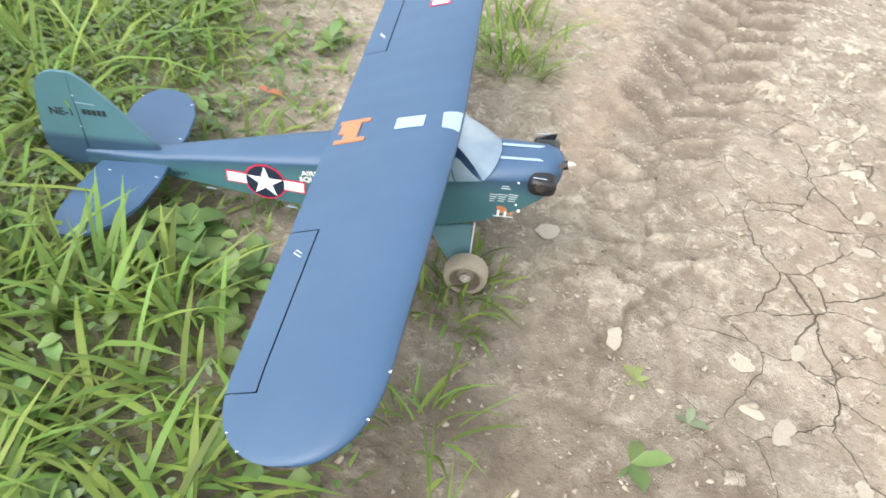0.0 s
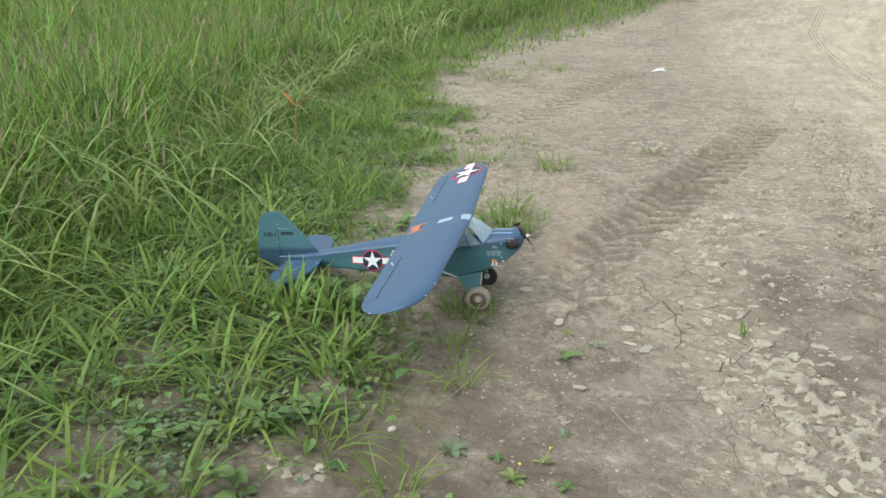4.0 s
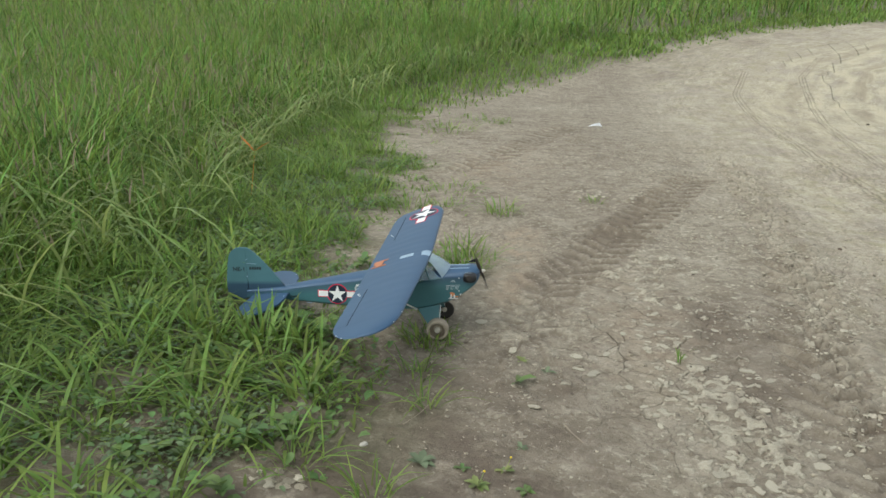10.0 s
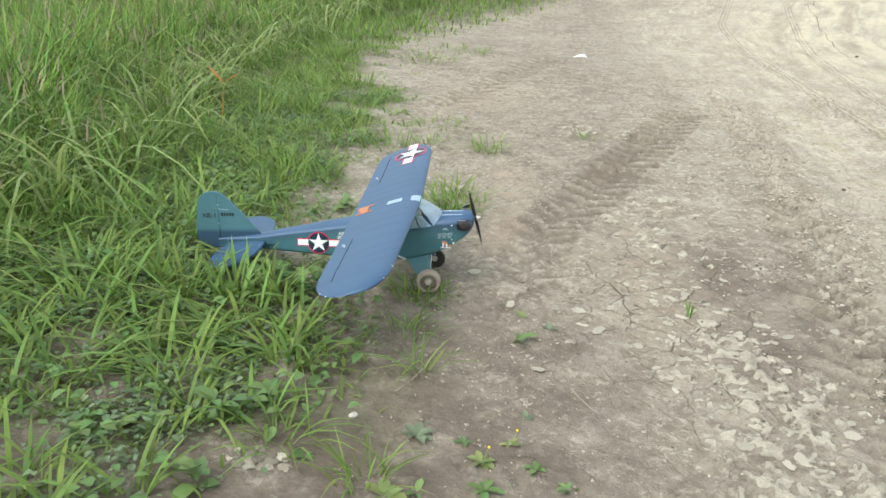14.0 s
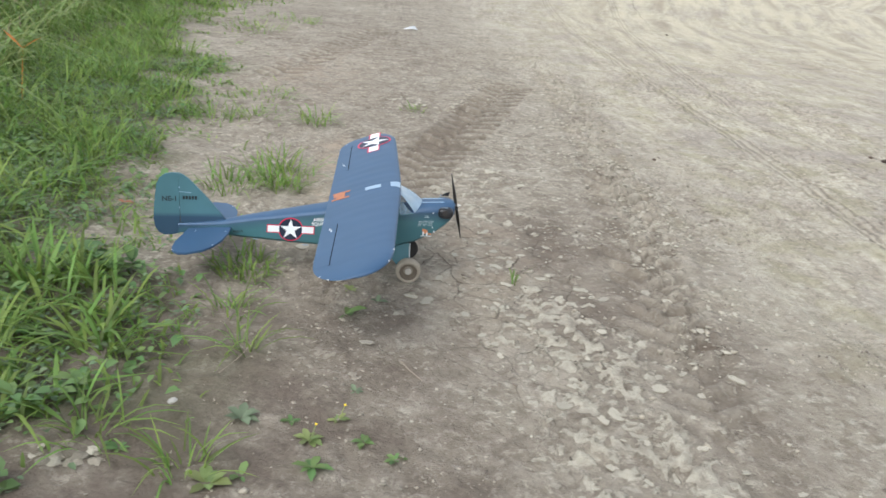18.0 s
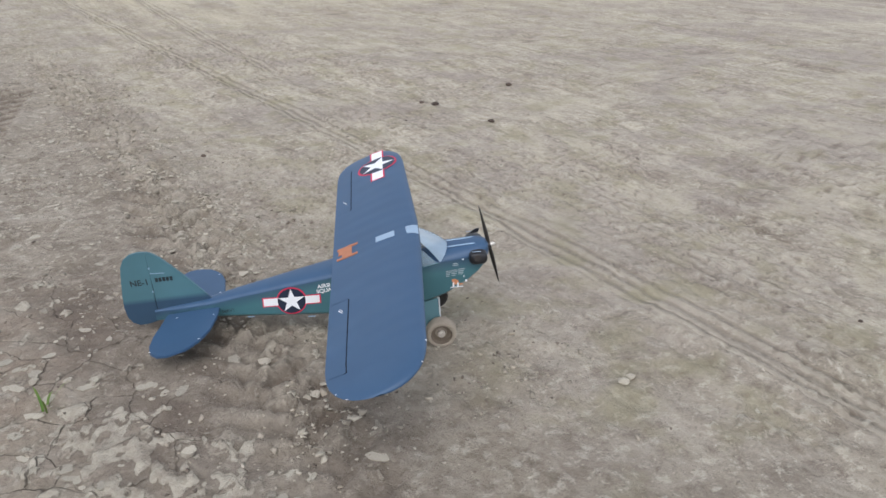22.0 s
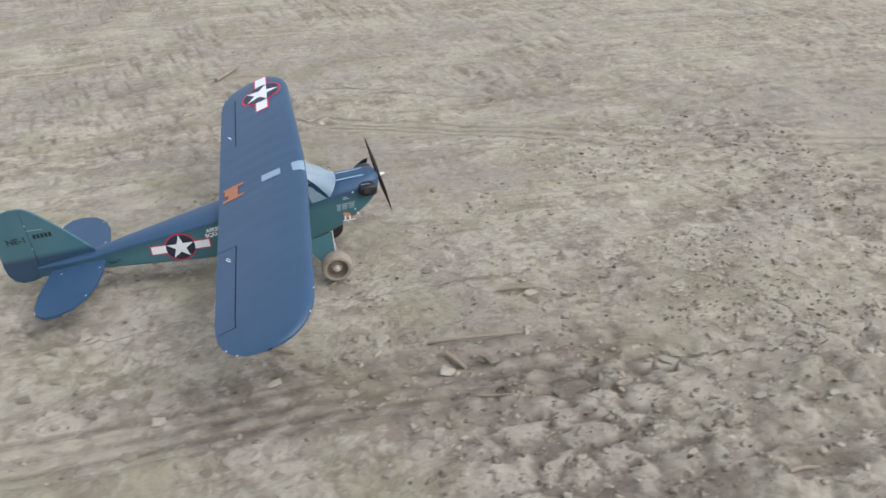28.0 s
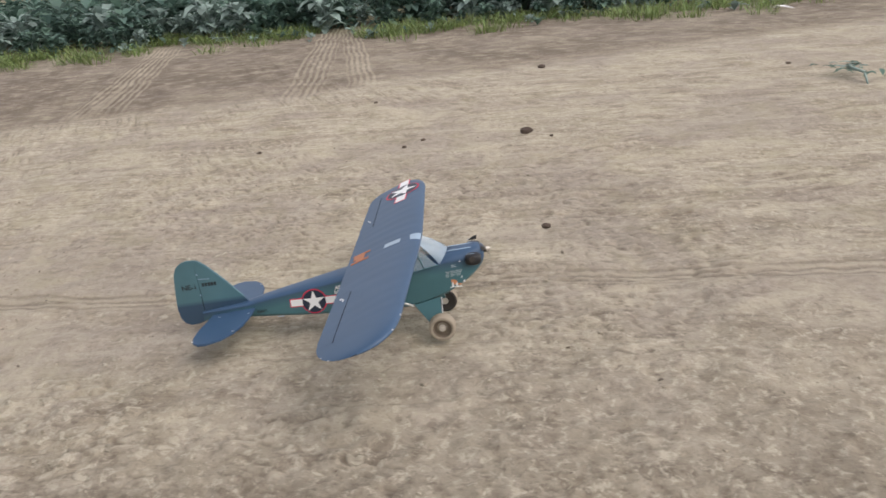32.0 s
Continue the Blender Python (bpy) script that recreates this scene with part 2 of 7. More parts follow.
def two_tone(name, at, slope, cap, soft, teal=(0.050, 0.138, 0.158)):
    """Teal film that fades into dark blue: the soft edge lies along z = at + slope * x, at most cap."""
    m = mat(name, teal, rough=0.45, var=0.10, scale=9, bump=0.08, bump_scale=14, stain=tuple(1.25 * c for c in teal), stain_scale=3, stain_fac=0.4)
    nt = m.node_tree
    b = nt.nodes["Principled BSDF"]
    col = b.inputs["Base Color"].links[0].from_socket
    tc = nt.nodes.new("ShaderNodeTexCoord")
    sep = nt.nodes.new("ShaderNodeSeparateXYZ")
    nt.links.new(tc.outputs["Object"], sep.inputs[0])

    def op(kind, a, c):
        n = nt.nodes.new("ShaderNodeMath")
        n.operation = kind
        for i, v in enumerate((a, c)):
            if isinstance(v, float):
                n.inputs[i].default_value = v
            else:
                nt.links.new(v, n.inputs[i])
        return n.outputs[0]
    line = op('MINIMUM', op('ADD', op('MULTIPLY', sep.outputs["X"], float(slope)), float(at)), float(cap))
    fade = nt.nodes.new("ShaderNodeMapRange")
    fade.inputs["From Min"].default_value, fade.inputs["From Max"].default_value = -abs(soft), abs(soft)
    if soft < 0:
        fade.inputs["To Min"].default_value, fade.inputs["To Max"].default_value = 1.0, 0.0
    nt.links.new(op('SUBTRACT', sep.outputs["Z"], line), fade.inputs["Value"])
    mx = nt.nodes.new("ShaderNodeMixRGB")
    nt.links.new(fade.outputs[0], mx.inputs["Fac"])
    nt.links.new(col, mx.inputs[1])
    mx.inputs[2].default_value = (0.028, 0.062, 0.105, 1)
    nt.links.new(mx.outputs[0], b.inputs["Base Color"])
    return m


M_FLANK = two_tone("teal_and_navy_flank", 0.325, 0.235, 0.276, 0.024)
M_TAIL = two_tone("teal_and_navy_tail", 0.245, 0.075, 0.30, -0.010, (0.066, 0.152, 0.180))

M_BLADE = mat("grass_blade", (0.186, 0.288, 0.068), rough=0.5, var=0.15, scale=3, island=0.42, hue=0.03, trans=0.5, spec=0.35)
M_TALL = mat("tall_grass_blade", (0.172, 0.285, 0.066), rough=0.55, var=0.40, scale=1.7, island=0.55, hue=0.04, trans=0.5, spec=0.3)
M_PALEGRASS = mat("pale_grass_blade", (0.24, 0.31, 0.105), rough=0.5, var=0.15, scale=2, island=0.35, hue=0.03, trans=0.4, spec=0.4)
M_DRY = mat("dry_grass_stalk", (0.38, 0.31, 0.16), rough=0.8, island=0.3, trans=0.25)
M_SEED = mat("grass_seed_head", (0.28, 0.225, 0.155), rough=0.9, island=0.3, trans=0.2)
M_LEAF = mat("broad_weed_leaf", (0.128, 0.215, 0.066), rough=0.5, var=0.2, scale=25, island=0.3, hue=0.03, trans=0.3)
M_WEED = mat("pale_weed_leaf", (0.19, 0.245, 0.085), rough=0.55, var=0.2, scale=30, island=0.3, hue=0.03, trans=0.3)
M_GREY_LEAF = mat("grey_weed_leaf", (0.15, 0.19, 0.11), rough=0.6, var=0.2, scale=30, island=0.25, trans=0.2)
M_CREEP = mat("dull_creeping_leaf", (0.138, 0.195, 0.098), rough=0.6, var=0.25, scale=12, island=0.35, hue=0.03, trans=0.25)
M_EDGE = mat("dull_olive_grass", (0.165, 0.235, 0.08), rough=0.6, var=0.25, scale=2, island=0.4, hue=0.03, trans=0.3)
M_YELLOW = mat("yellow_petal", (0.75, 0.55, 0.03), rough=0.6, island=0.15)
M_CROP = mat("blue_green_crop_leaf", (0.100, 0.168, 0.138), rough=0.6, var=0.25, scale=5, island=0.4, hue=0.03, trans=0.35, spec=0.3)
M_CROP_PALE = mat("pale_crop_leaf", (0.24, 0.32, 0.29), rough=0.6, var=0.2, scale=8, island=0.3, trans=0.3)
M_FLAKE = mat("pale_mud_flake", (0.43, 0.385, 0.305), rough=0.95, var=0.16, scale=30, bump=0.6, bump_scale=80, island=0.18)
M_CLOD = mat("brown_clod", (0.32, 0.278, 0.216), rough=0.95, var=0.25, scale=25, bump=0.8, bump_scale=70, island=0.28)
M_DARKCLOD = mat("dark_clod", (0.085, 0.06, 0.045), rough=0.95, var=0.3, scale=25, bump=0.8, bump_scale=60, island=0.3)
M_GRIT = mat("brown_grit", (0.165, 0.132, 0.103), rough=0.95, var=0.25, scale=25, bump=0.8, bump_scale=60, island=0.35)
M_STONE = mat("pale_pebble", (0.48, 0.45, 0.40), rough=0.85, var=0.15, scale=50, bump=0.3, island=0.2)
M_TWIG = mat("weathered_twig", (0.27, 0.22, 0.165), rough=0.9, var=0.2, scale=60, bump=0.5, island=0.2)
M_PAPER = mat("white_paper", (0.78, 0.79, 0.80), rough=0.8, var=0.06)
M_DEADLEAF = mat("orange_dead_leaf", (0.60, 0.20, 0.04), rough=0.7, var=0.2, scale=20, trans=0.3)
M_BROWNLEAF = mat("red_brown_leaf", (0.30, 0.11, 0.06), rough=0.8, var=0.2, scale=30)
M_POST = mat("pale_post", (0.45, 0.43, 0.38), rough=0.8, var=0.15)
M_RUST = mat("red_brown_implement", (0.085, 0.03, 0.03), rough=0.8, var=0.3, scale=8)


# ribbed wheel marks turning into the field: start, end, half width, rib pitch
RIBS = [((8.6, -6.52), (17.9, -7.78), 0.17, 0.075), ((8.6, -6.80), (15.2, -7.62), 0.20, 0.08), ((7.9, -8.68), (16.6, -10.85), 0.22, 0.08), ((8.2, -9.45), (16.4, -11.05), 0.18, 0.075)]


def ground_material():
    m = bpy.data.materials.new("dried_mud_ground")
    m.use_nodes = True
    nt = m.node_tree
    L = nt.links.new
    b = nt.nodes["Principled BSDF"]
    b.inputs["Roughness"].default_value = 0.95
    b.inputs["Specular IOR Level"].default_value = 0.2
    geo = nt.nodes.new("ShaderNodeNewGeometry")
    pos = geo.outputs["Position"]

    def noi(scale, detail=6, rough=0.6, dist=0.0):
        n = nt.nodes.new("ShaderNodeTexNoise")
        n.inputs["Scale"].default_value, n.inputs["Detail"].default_value = scale, detail
        n.inputs["Roughness"].default_value, n.inputs["Distortion"].default_value = rough, dist
        L(pos, n.inputs["Vector"])
        return n.outputs["Fac"]

    def rng(v, a, bb, c=0.0, d=1.0):
        r = nt.nodes.new("ShaderNodeMapRange")
        for k, x in (("From Min", a), ("From Max", bb), ("To Min", c), ("To Max", d)):
            r.inputs[k].default_value = x
        L(v, r.inputs["Value"])
        return r.outputs[0]

    def mul(a, bb, op='MULTIPLY'):
        n = nt.nodes.new("ShaderNodeMath")
        n.operation = op
        for i, x in enumerate((a, bb)):
            if isinstance(x, float):
                n.inputs[i].default_value = x
            else:
                L(x, n.inputs[i])
        return n.outputs[0]

    def mix(fac, a, bb):
        n = nt.nodes.new("ShaderNodeMixRGB")
        if isinstance(fac, float):
            n.inputs[0].default_value = fac
        else:
            L(fac, n.inputs[0])
        for i, x in ((1, a), (2, bb)):
            if isinstance(x, tuple):
                n.inputs[i].default_value = (*x, 1)
            else:
                L(x, n.inputs[i])
        return n.outputs[0]

    def att(name):
        n = nt.nodes.new("ShaderNodeAttribute")
        n.attribute_name = name
        return n.outputs["Fac"]

    comb = nt.nodes.new("ShaderNodeCombineXYZ")
    L(att("lane"), comb.inputs[0])
    L(mul(att("along"), 0.20), comb.inputs[1])
    way = comb.outputs[0]

    def streak(scale, detail=6, rough=0.65, dist=0.4):
        n = nt.nodes.new("ShaderNodeTexNoise")
        n.inputs["Scale"].default_value, n.inputs["Detail"].default_value = scale, detail
        n.inputs["Roughness"].default_value, n.inputs["Distortion"].default_value = rough, dist
        L(way, n.inputs["Vector"])
        return n.outputs["Fac"]

    dry = att("dry")
    base = mix(rng(noi(0.9, 5), 0.34, 0.66), (0.256, 0.220, 0.170), (0.350, 0.306, 0.236))
    base = mix(mul(dry, rng(noi(1.3, 4), 0.3, 0.6, 0.35, 0.85)), base, (0.47, 0.418, 0.322))
    base = mix(mul(rng(streak(1.1, 5), 0.47, 0.57, 0.0, 0.7), dry), base, (0.46, 0.405, 0.305))
    base = mix(mul(rng(streak(2.0), 0.49, 0.60, 0.0, 0.65), dry), base, (0.225, 0.182, 0.138))
    base = mix(mul(rng(streak(4.6, 7, 0.7), 0.48, 0.58, 0.0, 0.78), dry), base, (0.56, 0.505, 0.395))
    base = mix(mul(rng(streak(7.5, 7, 0.7), 0.51, 0.62, 0.0, 0.5), dry), base, (0.205, 0.168, 0.124))
    base = mix(mul(rng(streak(16.0, 6, 0.7), 0.52, 0.60, 0.0, 0.6), dry), base, (0.16, 0.130, 0.098))
    base = mix(rng(noi(3.6, 8, 0.7, 0.5), 0.49, 0.60, 0.0, 0.65), base, (0.40, 0.352, 0.285))
    base = mix(mul(rng(noi(6.5, 8, 0.72, 0.6), 0.50, 0.60, 0.0, 0.8), rng(dry, 0.0, 1.0, 0.9, 0.35)), base, (0.178, 0.146, 0.110))
    base = mix(rng(noi(17.0, 6, 0.7, 0.4), 0.54, 0.64, 0.0, 0.55), base, (0.145, 0.116, 0.088))
    base = mix(rng(noi(21.0, 7, 0.75, 0.4), 0.53, 0.60, 0.0, 0.8), base, (0.53, 0.48, 0.385))
    base = mix(rng(noi(60.0, 5, 0.75), 0.56, 0.66, 0.0, 0.55), base, (0.12, 0.098, 0.075))
    # wandering coordinates for plates and cracks
    warp = nt.nodes.new("ShaderNodeTexNoise")
    warp.inputs["Scale"].default_value = 5.0
    L(pos, warp.inputs["Vector"])
    wm = nt.nodes.new("ShaderNodeVectorMath")
    wm.operation = 'SCALE'
    wm.inputs["Scale"].default_value = 0.09
    L(warp.outputs["Color"], wm.inputs[0])
    wa = nt.nodes.new("ShaderNodeVectorMath")
    wa.operation = 'ADD'
    L(pos, wa.inputs[0])
    L(wm.outputs[0], wa.inputs[1])
    fine = nt.nodes.new("ShaderNodeTexNoise")
    fine.inputs["Scale"].default_value = 28.0
    L(pos, fine.inputs["Vector"])
    fm = nt.nodes.new("ShaderNodeVectorMath")
    fm.operation = 'SCALE'
    fm.inputs["Scale"].default_value = 0.030
    L(fine.outputs["Color"], fm.inputs[0])
    fa = nt.nodes.new("ShaderNodeVectorMath")
    fa.operation = 'ADD'
    L(wa.outputs[0], fa.inputs[0])
    L(fm.outputs[0], fa.inputs[1])
    flat = nt.nodes.new("ShaderNodeVectorMath")
    flat.operation = 'MULTIPLY'
    flat.inputs[1].default_value = (1, 1, 0)
    L(fa.outputs[0], flat.inputs[0])
    # plates of dried mud, each with its own tone and a broken dark edge
    for sc, deep in ((9.0, 0.75), (21.0, 0.62), (47.0, 0.45)):
        vo = nt.nodes.new("ShaderNodeTexVoronoi")
        vo.inputs["Scale"].default_value = sc
        L(flat.outputs[0], vo.inputs["Vector"])
        sp = nt.nodes.new("ShaderNodeSeparateColor")
        L(vo.outputs["Color"], sp.inputs[0])
        there = mul(att("torn"), rng(noi(1.7 + 0.05 * sc, 5, 0.65), 0.42, 0.58, 0.15, deep))
        base = mix(mul(rng(sp.outputs[0], 0.55, 0.80, 0.0, 0.9), there), base, (0.55, 0.49, 0.40))
        base = mix(mul(rng(sp.outputs[0], 0.10, 0.30, 0.75, 0.0), there), base, (0.215, 0.176, 0.142))
        ve = nt.nodes.new("ShaderNodeTexVoronoi")
        ve.feature = 'DISTANCE_TO_EDGE'
        ve.inputs["Scale"].default_value = sc
        L(flat.outputs[0], ve.inputs["Vector"])
        seam = mul(rng(ve.outputs["Distance"], 0.0, 0.07, 1.0, 0.0), mul(there, rng(noi(0.8 * sc, 5, 0.7), 0.48, 0.60)))
        base = mix(mul(seam, 0.7), base, (0.11, 0.086, 0.066))
    # broad lilac-grey and cream patches
    base = mix(mul(rng(noi(0.9, 5, 0.6, 0.8), 0.47, 0.60, 0.0, 0.45), dry), base, (0.285, 0.243, 0.215))
    base = mix(mul(rng(noi(1.3, 6, 0.65, 0.8), 0.52, 0.64, 0.0, 0.5), dry), base, (0.50, 0.448, 0.345))
    # wheel lines: fine parallel ribs pressed along the track
    rd = att("rail")
    wave = nt.nodes.new("ShaderNodeMath")
    wave.operation = 'SINE'
    L(mul(rd, 100.0), wave.inputs[0])
    ab = nt.nodes.new("ShaderNodeMath")
    ab.operation = 'ABSOLUTE'
    L(rd, ab.inputs[0])
    inside = mul(rng(ab.outputs[0], 0.085, 0.105, 1.0, 0.0), rng(noi(1.7, 4), 0.34, 0.5, 0.45, 1.0))
    rib = mul(rng(wave.outputs[0], -0.2, 0.7), inside)
    groove = mul(rng(wave.outputs[0], -0.95, -0.3, 1.0, 0.0), inside)
    base = mix(mul(rib, 0.65), base, (0.42, 0.370, 0.290))
    base = mix(mul(groove, 0.50), base, (0.22, 0.18, 0.135))
    olive = mul(rng(noi(3.3, 6), 0.50, 0.64, 0.0, 0.50), att("olive"))
    base = mix(olive, base, (0.29, 0.265, 0.155))

    haul = mul(att("haul"), rng(streak(3.0, 6), 0.42, 0.58, 0.1, 0.75))
    base = mix(haul, base, (0.53, 0.47, 0.345))
    # broad wheel bands round the bend
    for freq, deep in ((5.2, 0.5), (13.0, 0.35)):
        bn = nt.nodes.new("ShaderNodeMath")
        bn.operation = 'SINE'
        L(mul(mul(att("lane"), rng(noi(0.35, 3), 0.3, 0.7, -0.12, 0.12), 'ADD'), freq), bn.inputs[0])
        band = mul(mul(rng(bn.outputs[0], 0.55, 0.9), att("haul")), rng(streak(1.6, 5), 0.42, 0.56))
        base = mix(mul(band, deep), base, (0.27, 0.225, 0.165))
    damp = mul(att("damp"), rng(noi(4.0, 6, 0.65), 0.22, 0.55))
    base = mix(mul(damp, 0.86), base, (0.128, 0.099, 0.077))
    base = mix(mul(att("tan"), rng(noi(6.0, 6, 0.65), 0.40, 0.58, 0.0, 0.8)), base, (0.37, 0.29, 0.215))
    edge = rng(noi(38.0, 5, 0.7), 0.3, 0.7, -0.28, 0.28)
    pale = rng(mul(att("crust"), edge, 'ADD'), 0.42, 0.56)
    base = mix(mul(pale, rng(noi(11.0, 6, 0.7), 0.36, 0.58, 0.15, 0.72)), base, (0.55, 0.50, 0.40))
    tops = rng(mul(att("block"), edge, 'ADD'), 0.35, 0.75)
    base = mix(mul(tops, rng(noi(9.0, 6, 0.7), 0.38, 0.58, 0.10, 0.75)), base, (0.48, 0.43, 0.34))
    base = mix(mul(mul(att("block"), dry), rng(noi(2.1, 5), 0.45, 0.6, 0.0, 0.4)), base, (0.40, 0.345, 0.305))
    base = mix(mul(rng(noi(34.0, 6, 0.75, 0.5), 0.55, 0.66, 0.0, 0.42), dry), base, (0.15, 0.122, 0.098))
    # shade and damp between lugs and plates, put into the soil colour
    sunk_shade = mul(att("sunk_shade"), rng(noi(12.0, 5), 0.3, 0.55, 0.30, 0.88))
    base = mix(sunk_shade, base, (0.155, 0.124, 0.095))
    base = mix(mul(att("green"), rng(noi(9.0, 5), 0.3, 0.6, 0.35, 0.9)), base, (0.095, 0.098, 0.050))
    # ribbed wheel marks turning into the field
    for k, (_, _, hw, pitch) in enumerate(RIBS):
        across = att("rib_%d" % k)
        wob = mul(across, rng(noi(0.7, 3), 0.3, 0.7, -0.035, 0.035), 'ADD')
        sn = nt.nodes.new("ShaderNodeMath")
        sn.operation = 'SINE'
        L(mul(wob, 2 * math.pi / pitch), sn.inputs[0])
        aa = nt.nodes.new("ShaderNodeMath")
        aa.operation = 'ABSOLUTE'
        L(wob, aa.inputs[0])
        ins = mul(mul(rng(aa.outputs[0], hw * 0.85, hw * 1.05, 1.0, 0.0), att("ribs_%d" % k)), rng(noi(3.0, 5), 0.36, 0.56, 0.3, 1.0))
        base = mix(mul(mul(ins, rng(sn.outputs[0], -0.3, 0.5)), 0.46), base, (0.47, 0.415, 0.32))
        base = mix(mul(mul(ins, rng(sn.outputs[0], -0.9, -0.3, 1.0, 0.0)), 0.34), base, (0.19, 0.155, 0.12))
    # cracks between the dried plates
    cracks = None
    for sc, wid in ((5.2, 0.0105), (11.0, 0.011)):
        vo = nt.nodes.new("ShaderNodeTexVoronoi")
        vo.feature = 'DISTANCE_TO_EDGE'
        vo.inputs["Scale"].default_value = sc
        L(flat.outputs[0], vo.inputs["Vector"])
        c = rng(vo.outputs["Distance"], 0.0, wid, 1.0, 0.0)
        if sc > 10:
            c = mul(c, rng(noi(3.1), 0.54, 0.62, 0.0, 0.55))
        cracks = c if cracks is None else mul(cracks, c, 'MAXIMUM')
    cr = mul(mul(cracks, att("crack")), rng(noi(1.9, 3), 0.33, 0.43))
    base = mix(mul(cr, 0.60), base, (0.06, 0.045, 0.032))
    L(base, b.inputs["Base Color"])
    hgt = mul(mul(noi(18.0, 8, 0.70), 1.0), mul(noi(75.0, 4, 0.7), 0.25), 'ADD')
    hgt = mul(hgt, mul(pale, 0.25), 'ADD')
    hgt = mul(hgt, mul(cr, 0.7), 'SUBTRACT')
    hgt = mul(hgt, mul(rib, 0.35), 'ADD')
    hgt = mul(hgt, mul(groove, 0.35), 'SUBTRACT')
    bp = nt.nodes.new("ShaderNodeBump")
    bp.inputs["Strength"].default_value = 1.0
    bp.inputs["Distance"].default_value = 0.020
    L(hgt, bp.inputs["Height"])
    L(bp.outputs[0], b.inputs["Normal"])
    return m


M_GROUND = ground_material()


# ---- mesh helpers ----
def mesh_of(name, bm, mats):
    me = bpy.data.meshes.new(name)
    bm.normal_update()
    bm.to_mesh(me)
    bm.free()
    for m in (mats if isinstance(mats, (list, tuple)) else [mats]):
        me.materials.append(m)
    return me


def smooth(me, angle=40):
    me.polygons.foreach_set("use_smooth", [True] * len(me.polygons))
    me.set_sharp_from_angle(angle=radians(angle))


def part(name, bm, mats, parent=None, label="", m=None, angle=40):
    me = mesh_of(name, bm, mats)
    smooth(me, angle)
    ob = new(name, me)
    if parent is not None:
        ob.parent = parent
    if m is not None:
        ob.matrix_basis = m
    if label:
        ob["label"] = label
    return ob


def thing(name, label, category, m=None, group="", kind=""):
    ob = new(name)
    ob.empty_display_size = 0.1
    if m is not None:
        ob.matrix_basis = m
    return tagged(ob, label, category, group, kind)


def add_box(bm, lo, hi, bevel=0.0):
    vs = [bm.verts.new((x, y, z)) for x in (lo[0], hi[0]) for y in (lo[1], hi[1]) for z in (lo[2], hi[2])]
    fs = [bm.faces.new([vs[i] for i in q]) for q in ((0, 1, 3, 2), (4, 6, 7, 5), (0, 4, 5, 1), (2, 3, 7, 6), (0, 2, 6, 4), (1, 5, 7, 3))]
    if bevel:
        bmesh.ops.bevel(bm, geom=list({e for f in fs for e in f.edges}), offset=bevel, segments=2, affect='EDGES')
    return vs


def add_rings(bm, rings, cap=True, mat_index=None):
    """Skins closed rings of equal count."""
    rows = [[bm.verts.new(p) for p in r] for r in rings]
    n = len(rows[0])
    out = []
    for a, b in zip(rows, rows[1:]):
        for i in range(n):
            f = bm.faces.new((a[i], a[(i + 1) % n], b[(i + 1) % n], b[i]))
            out.append(f)
    if cap:
        out.append(bm.faces.new(rows[0][::-1]))
        out.append(bm.faces.new(rows[-1]))
    if mat_index is not None:
        for f in out:
            f.material_index = mat_index
    return out


def add_tube(bm, pts, radii, n=8):
    rings = []
    for i, p in enumerate(pts):
        p = Vector(p)
        d = (Vector(pts[min(i + 1, len(pts) - 1)]) - Vector(pts[max(i - 1, 0)])).normalized()
        u = d.orthogonal().normalized()
        v = d.cross(u)
        r = radii[i] if isinstance(radii, (list, tuple)) else radii
        rings.append([p + u * (r * math.cos(2 * math.pi * k / n)) + v * (r * math.sin(2 * math.pi * k / n)) for k in range(n)])
    # keep the rings from twisting
    for a, b in zip(rings, rings[1:]):
        k = min(range(n), key=lambda j: (b[j] - a[0]).length)
        b[:] = b[k:] + b[:k]
    return add_rings(bm, rings)


def add_plate(bm, outline, thick, axis="y", centre=0.0, bevel=0.0):
    """A plate from an outline; axis is its normal."""
    def at(p, o):
        return (p[0], o, p[1]) if axis == "y" else (p[0], p[1], o)
    lo = [bm.verts.new(at(p, centre - thick / 2)) for p in outline]
    hi = [bm.verts.new(at(p, centre + thick / 2)) for p in outline]
    n = len(outline)
    f1, f2 = bm.faces.new(lo), bm.faces.new(hi[::-1])
    for i in range(n):
        bm.faces.new((lo[i], hi[i], hi[(i + 1) % n], lo[(i + 1) % n]))
    bmesh.ops.recalc_face_normals(bm, faces=bm.faces[:])
    if bevel:
        bmesh.ops.bevel(bm, geom=list(f1.edges) + list(f2.edges), offset=bevel, segments=2, affect='EDGES')


# ---- the lie of the land ----
def lattice(ix, iy, seed):
    h = (ix.astype(np.int64) * 374761393 + iy.astype(np.int64) * 668265263 + seed * 982451653) & 0x7fffffff
    h = ((h ^ (h >> 13)) * 1274126177) & 0x7fffffff
    return ((h ^ (h >> 16)) & 0xffff) / 65535.0


def vnoise(x, y, size, seed):
    u, v = x / size, y / size
    iu, iv = np.floor(u), np.floor(v)
    fu, fv = u - iu, v - iv
    fu, fv = fu * fu * (3 - 2 * fu), fv * fv * (3 - 2 * fv)
    a, b = lattice(iu, iv, seed), lattice(iu + 1, iv, seed)
    c, d = lattice(iu, iv + 1, seed), lattice(iu + 1, iv + 1, seed)
    return (a * (1 - fu) + b * fu) * (1 - fv) + (c * (1 - fu) + d * fu) * fv - 0.5


def step(v, a, b):
    t = np.clip((v - a) / (b - a), 0, 1)
    return t * t * (3 - 2 * t)


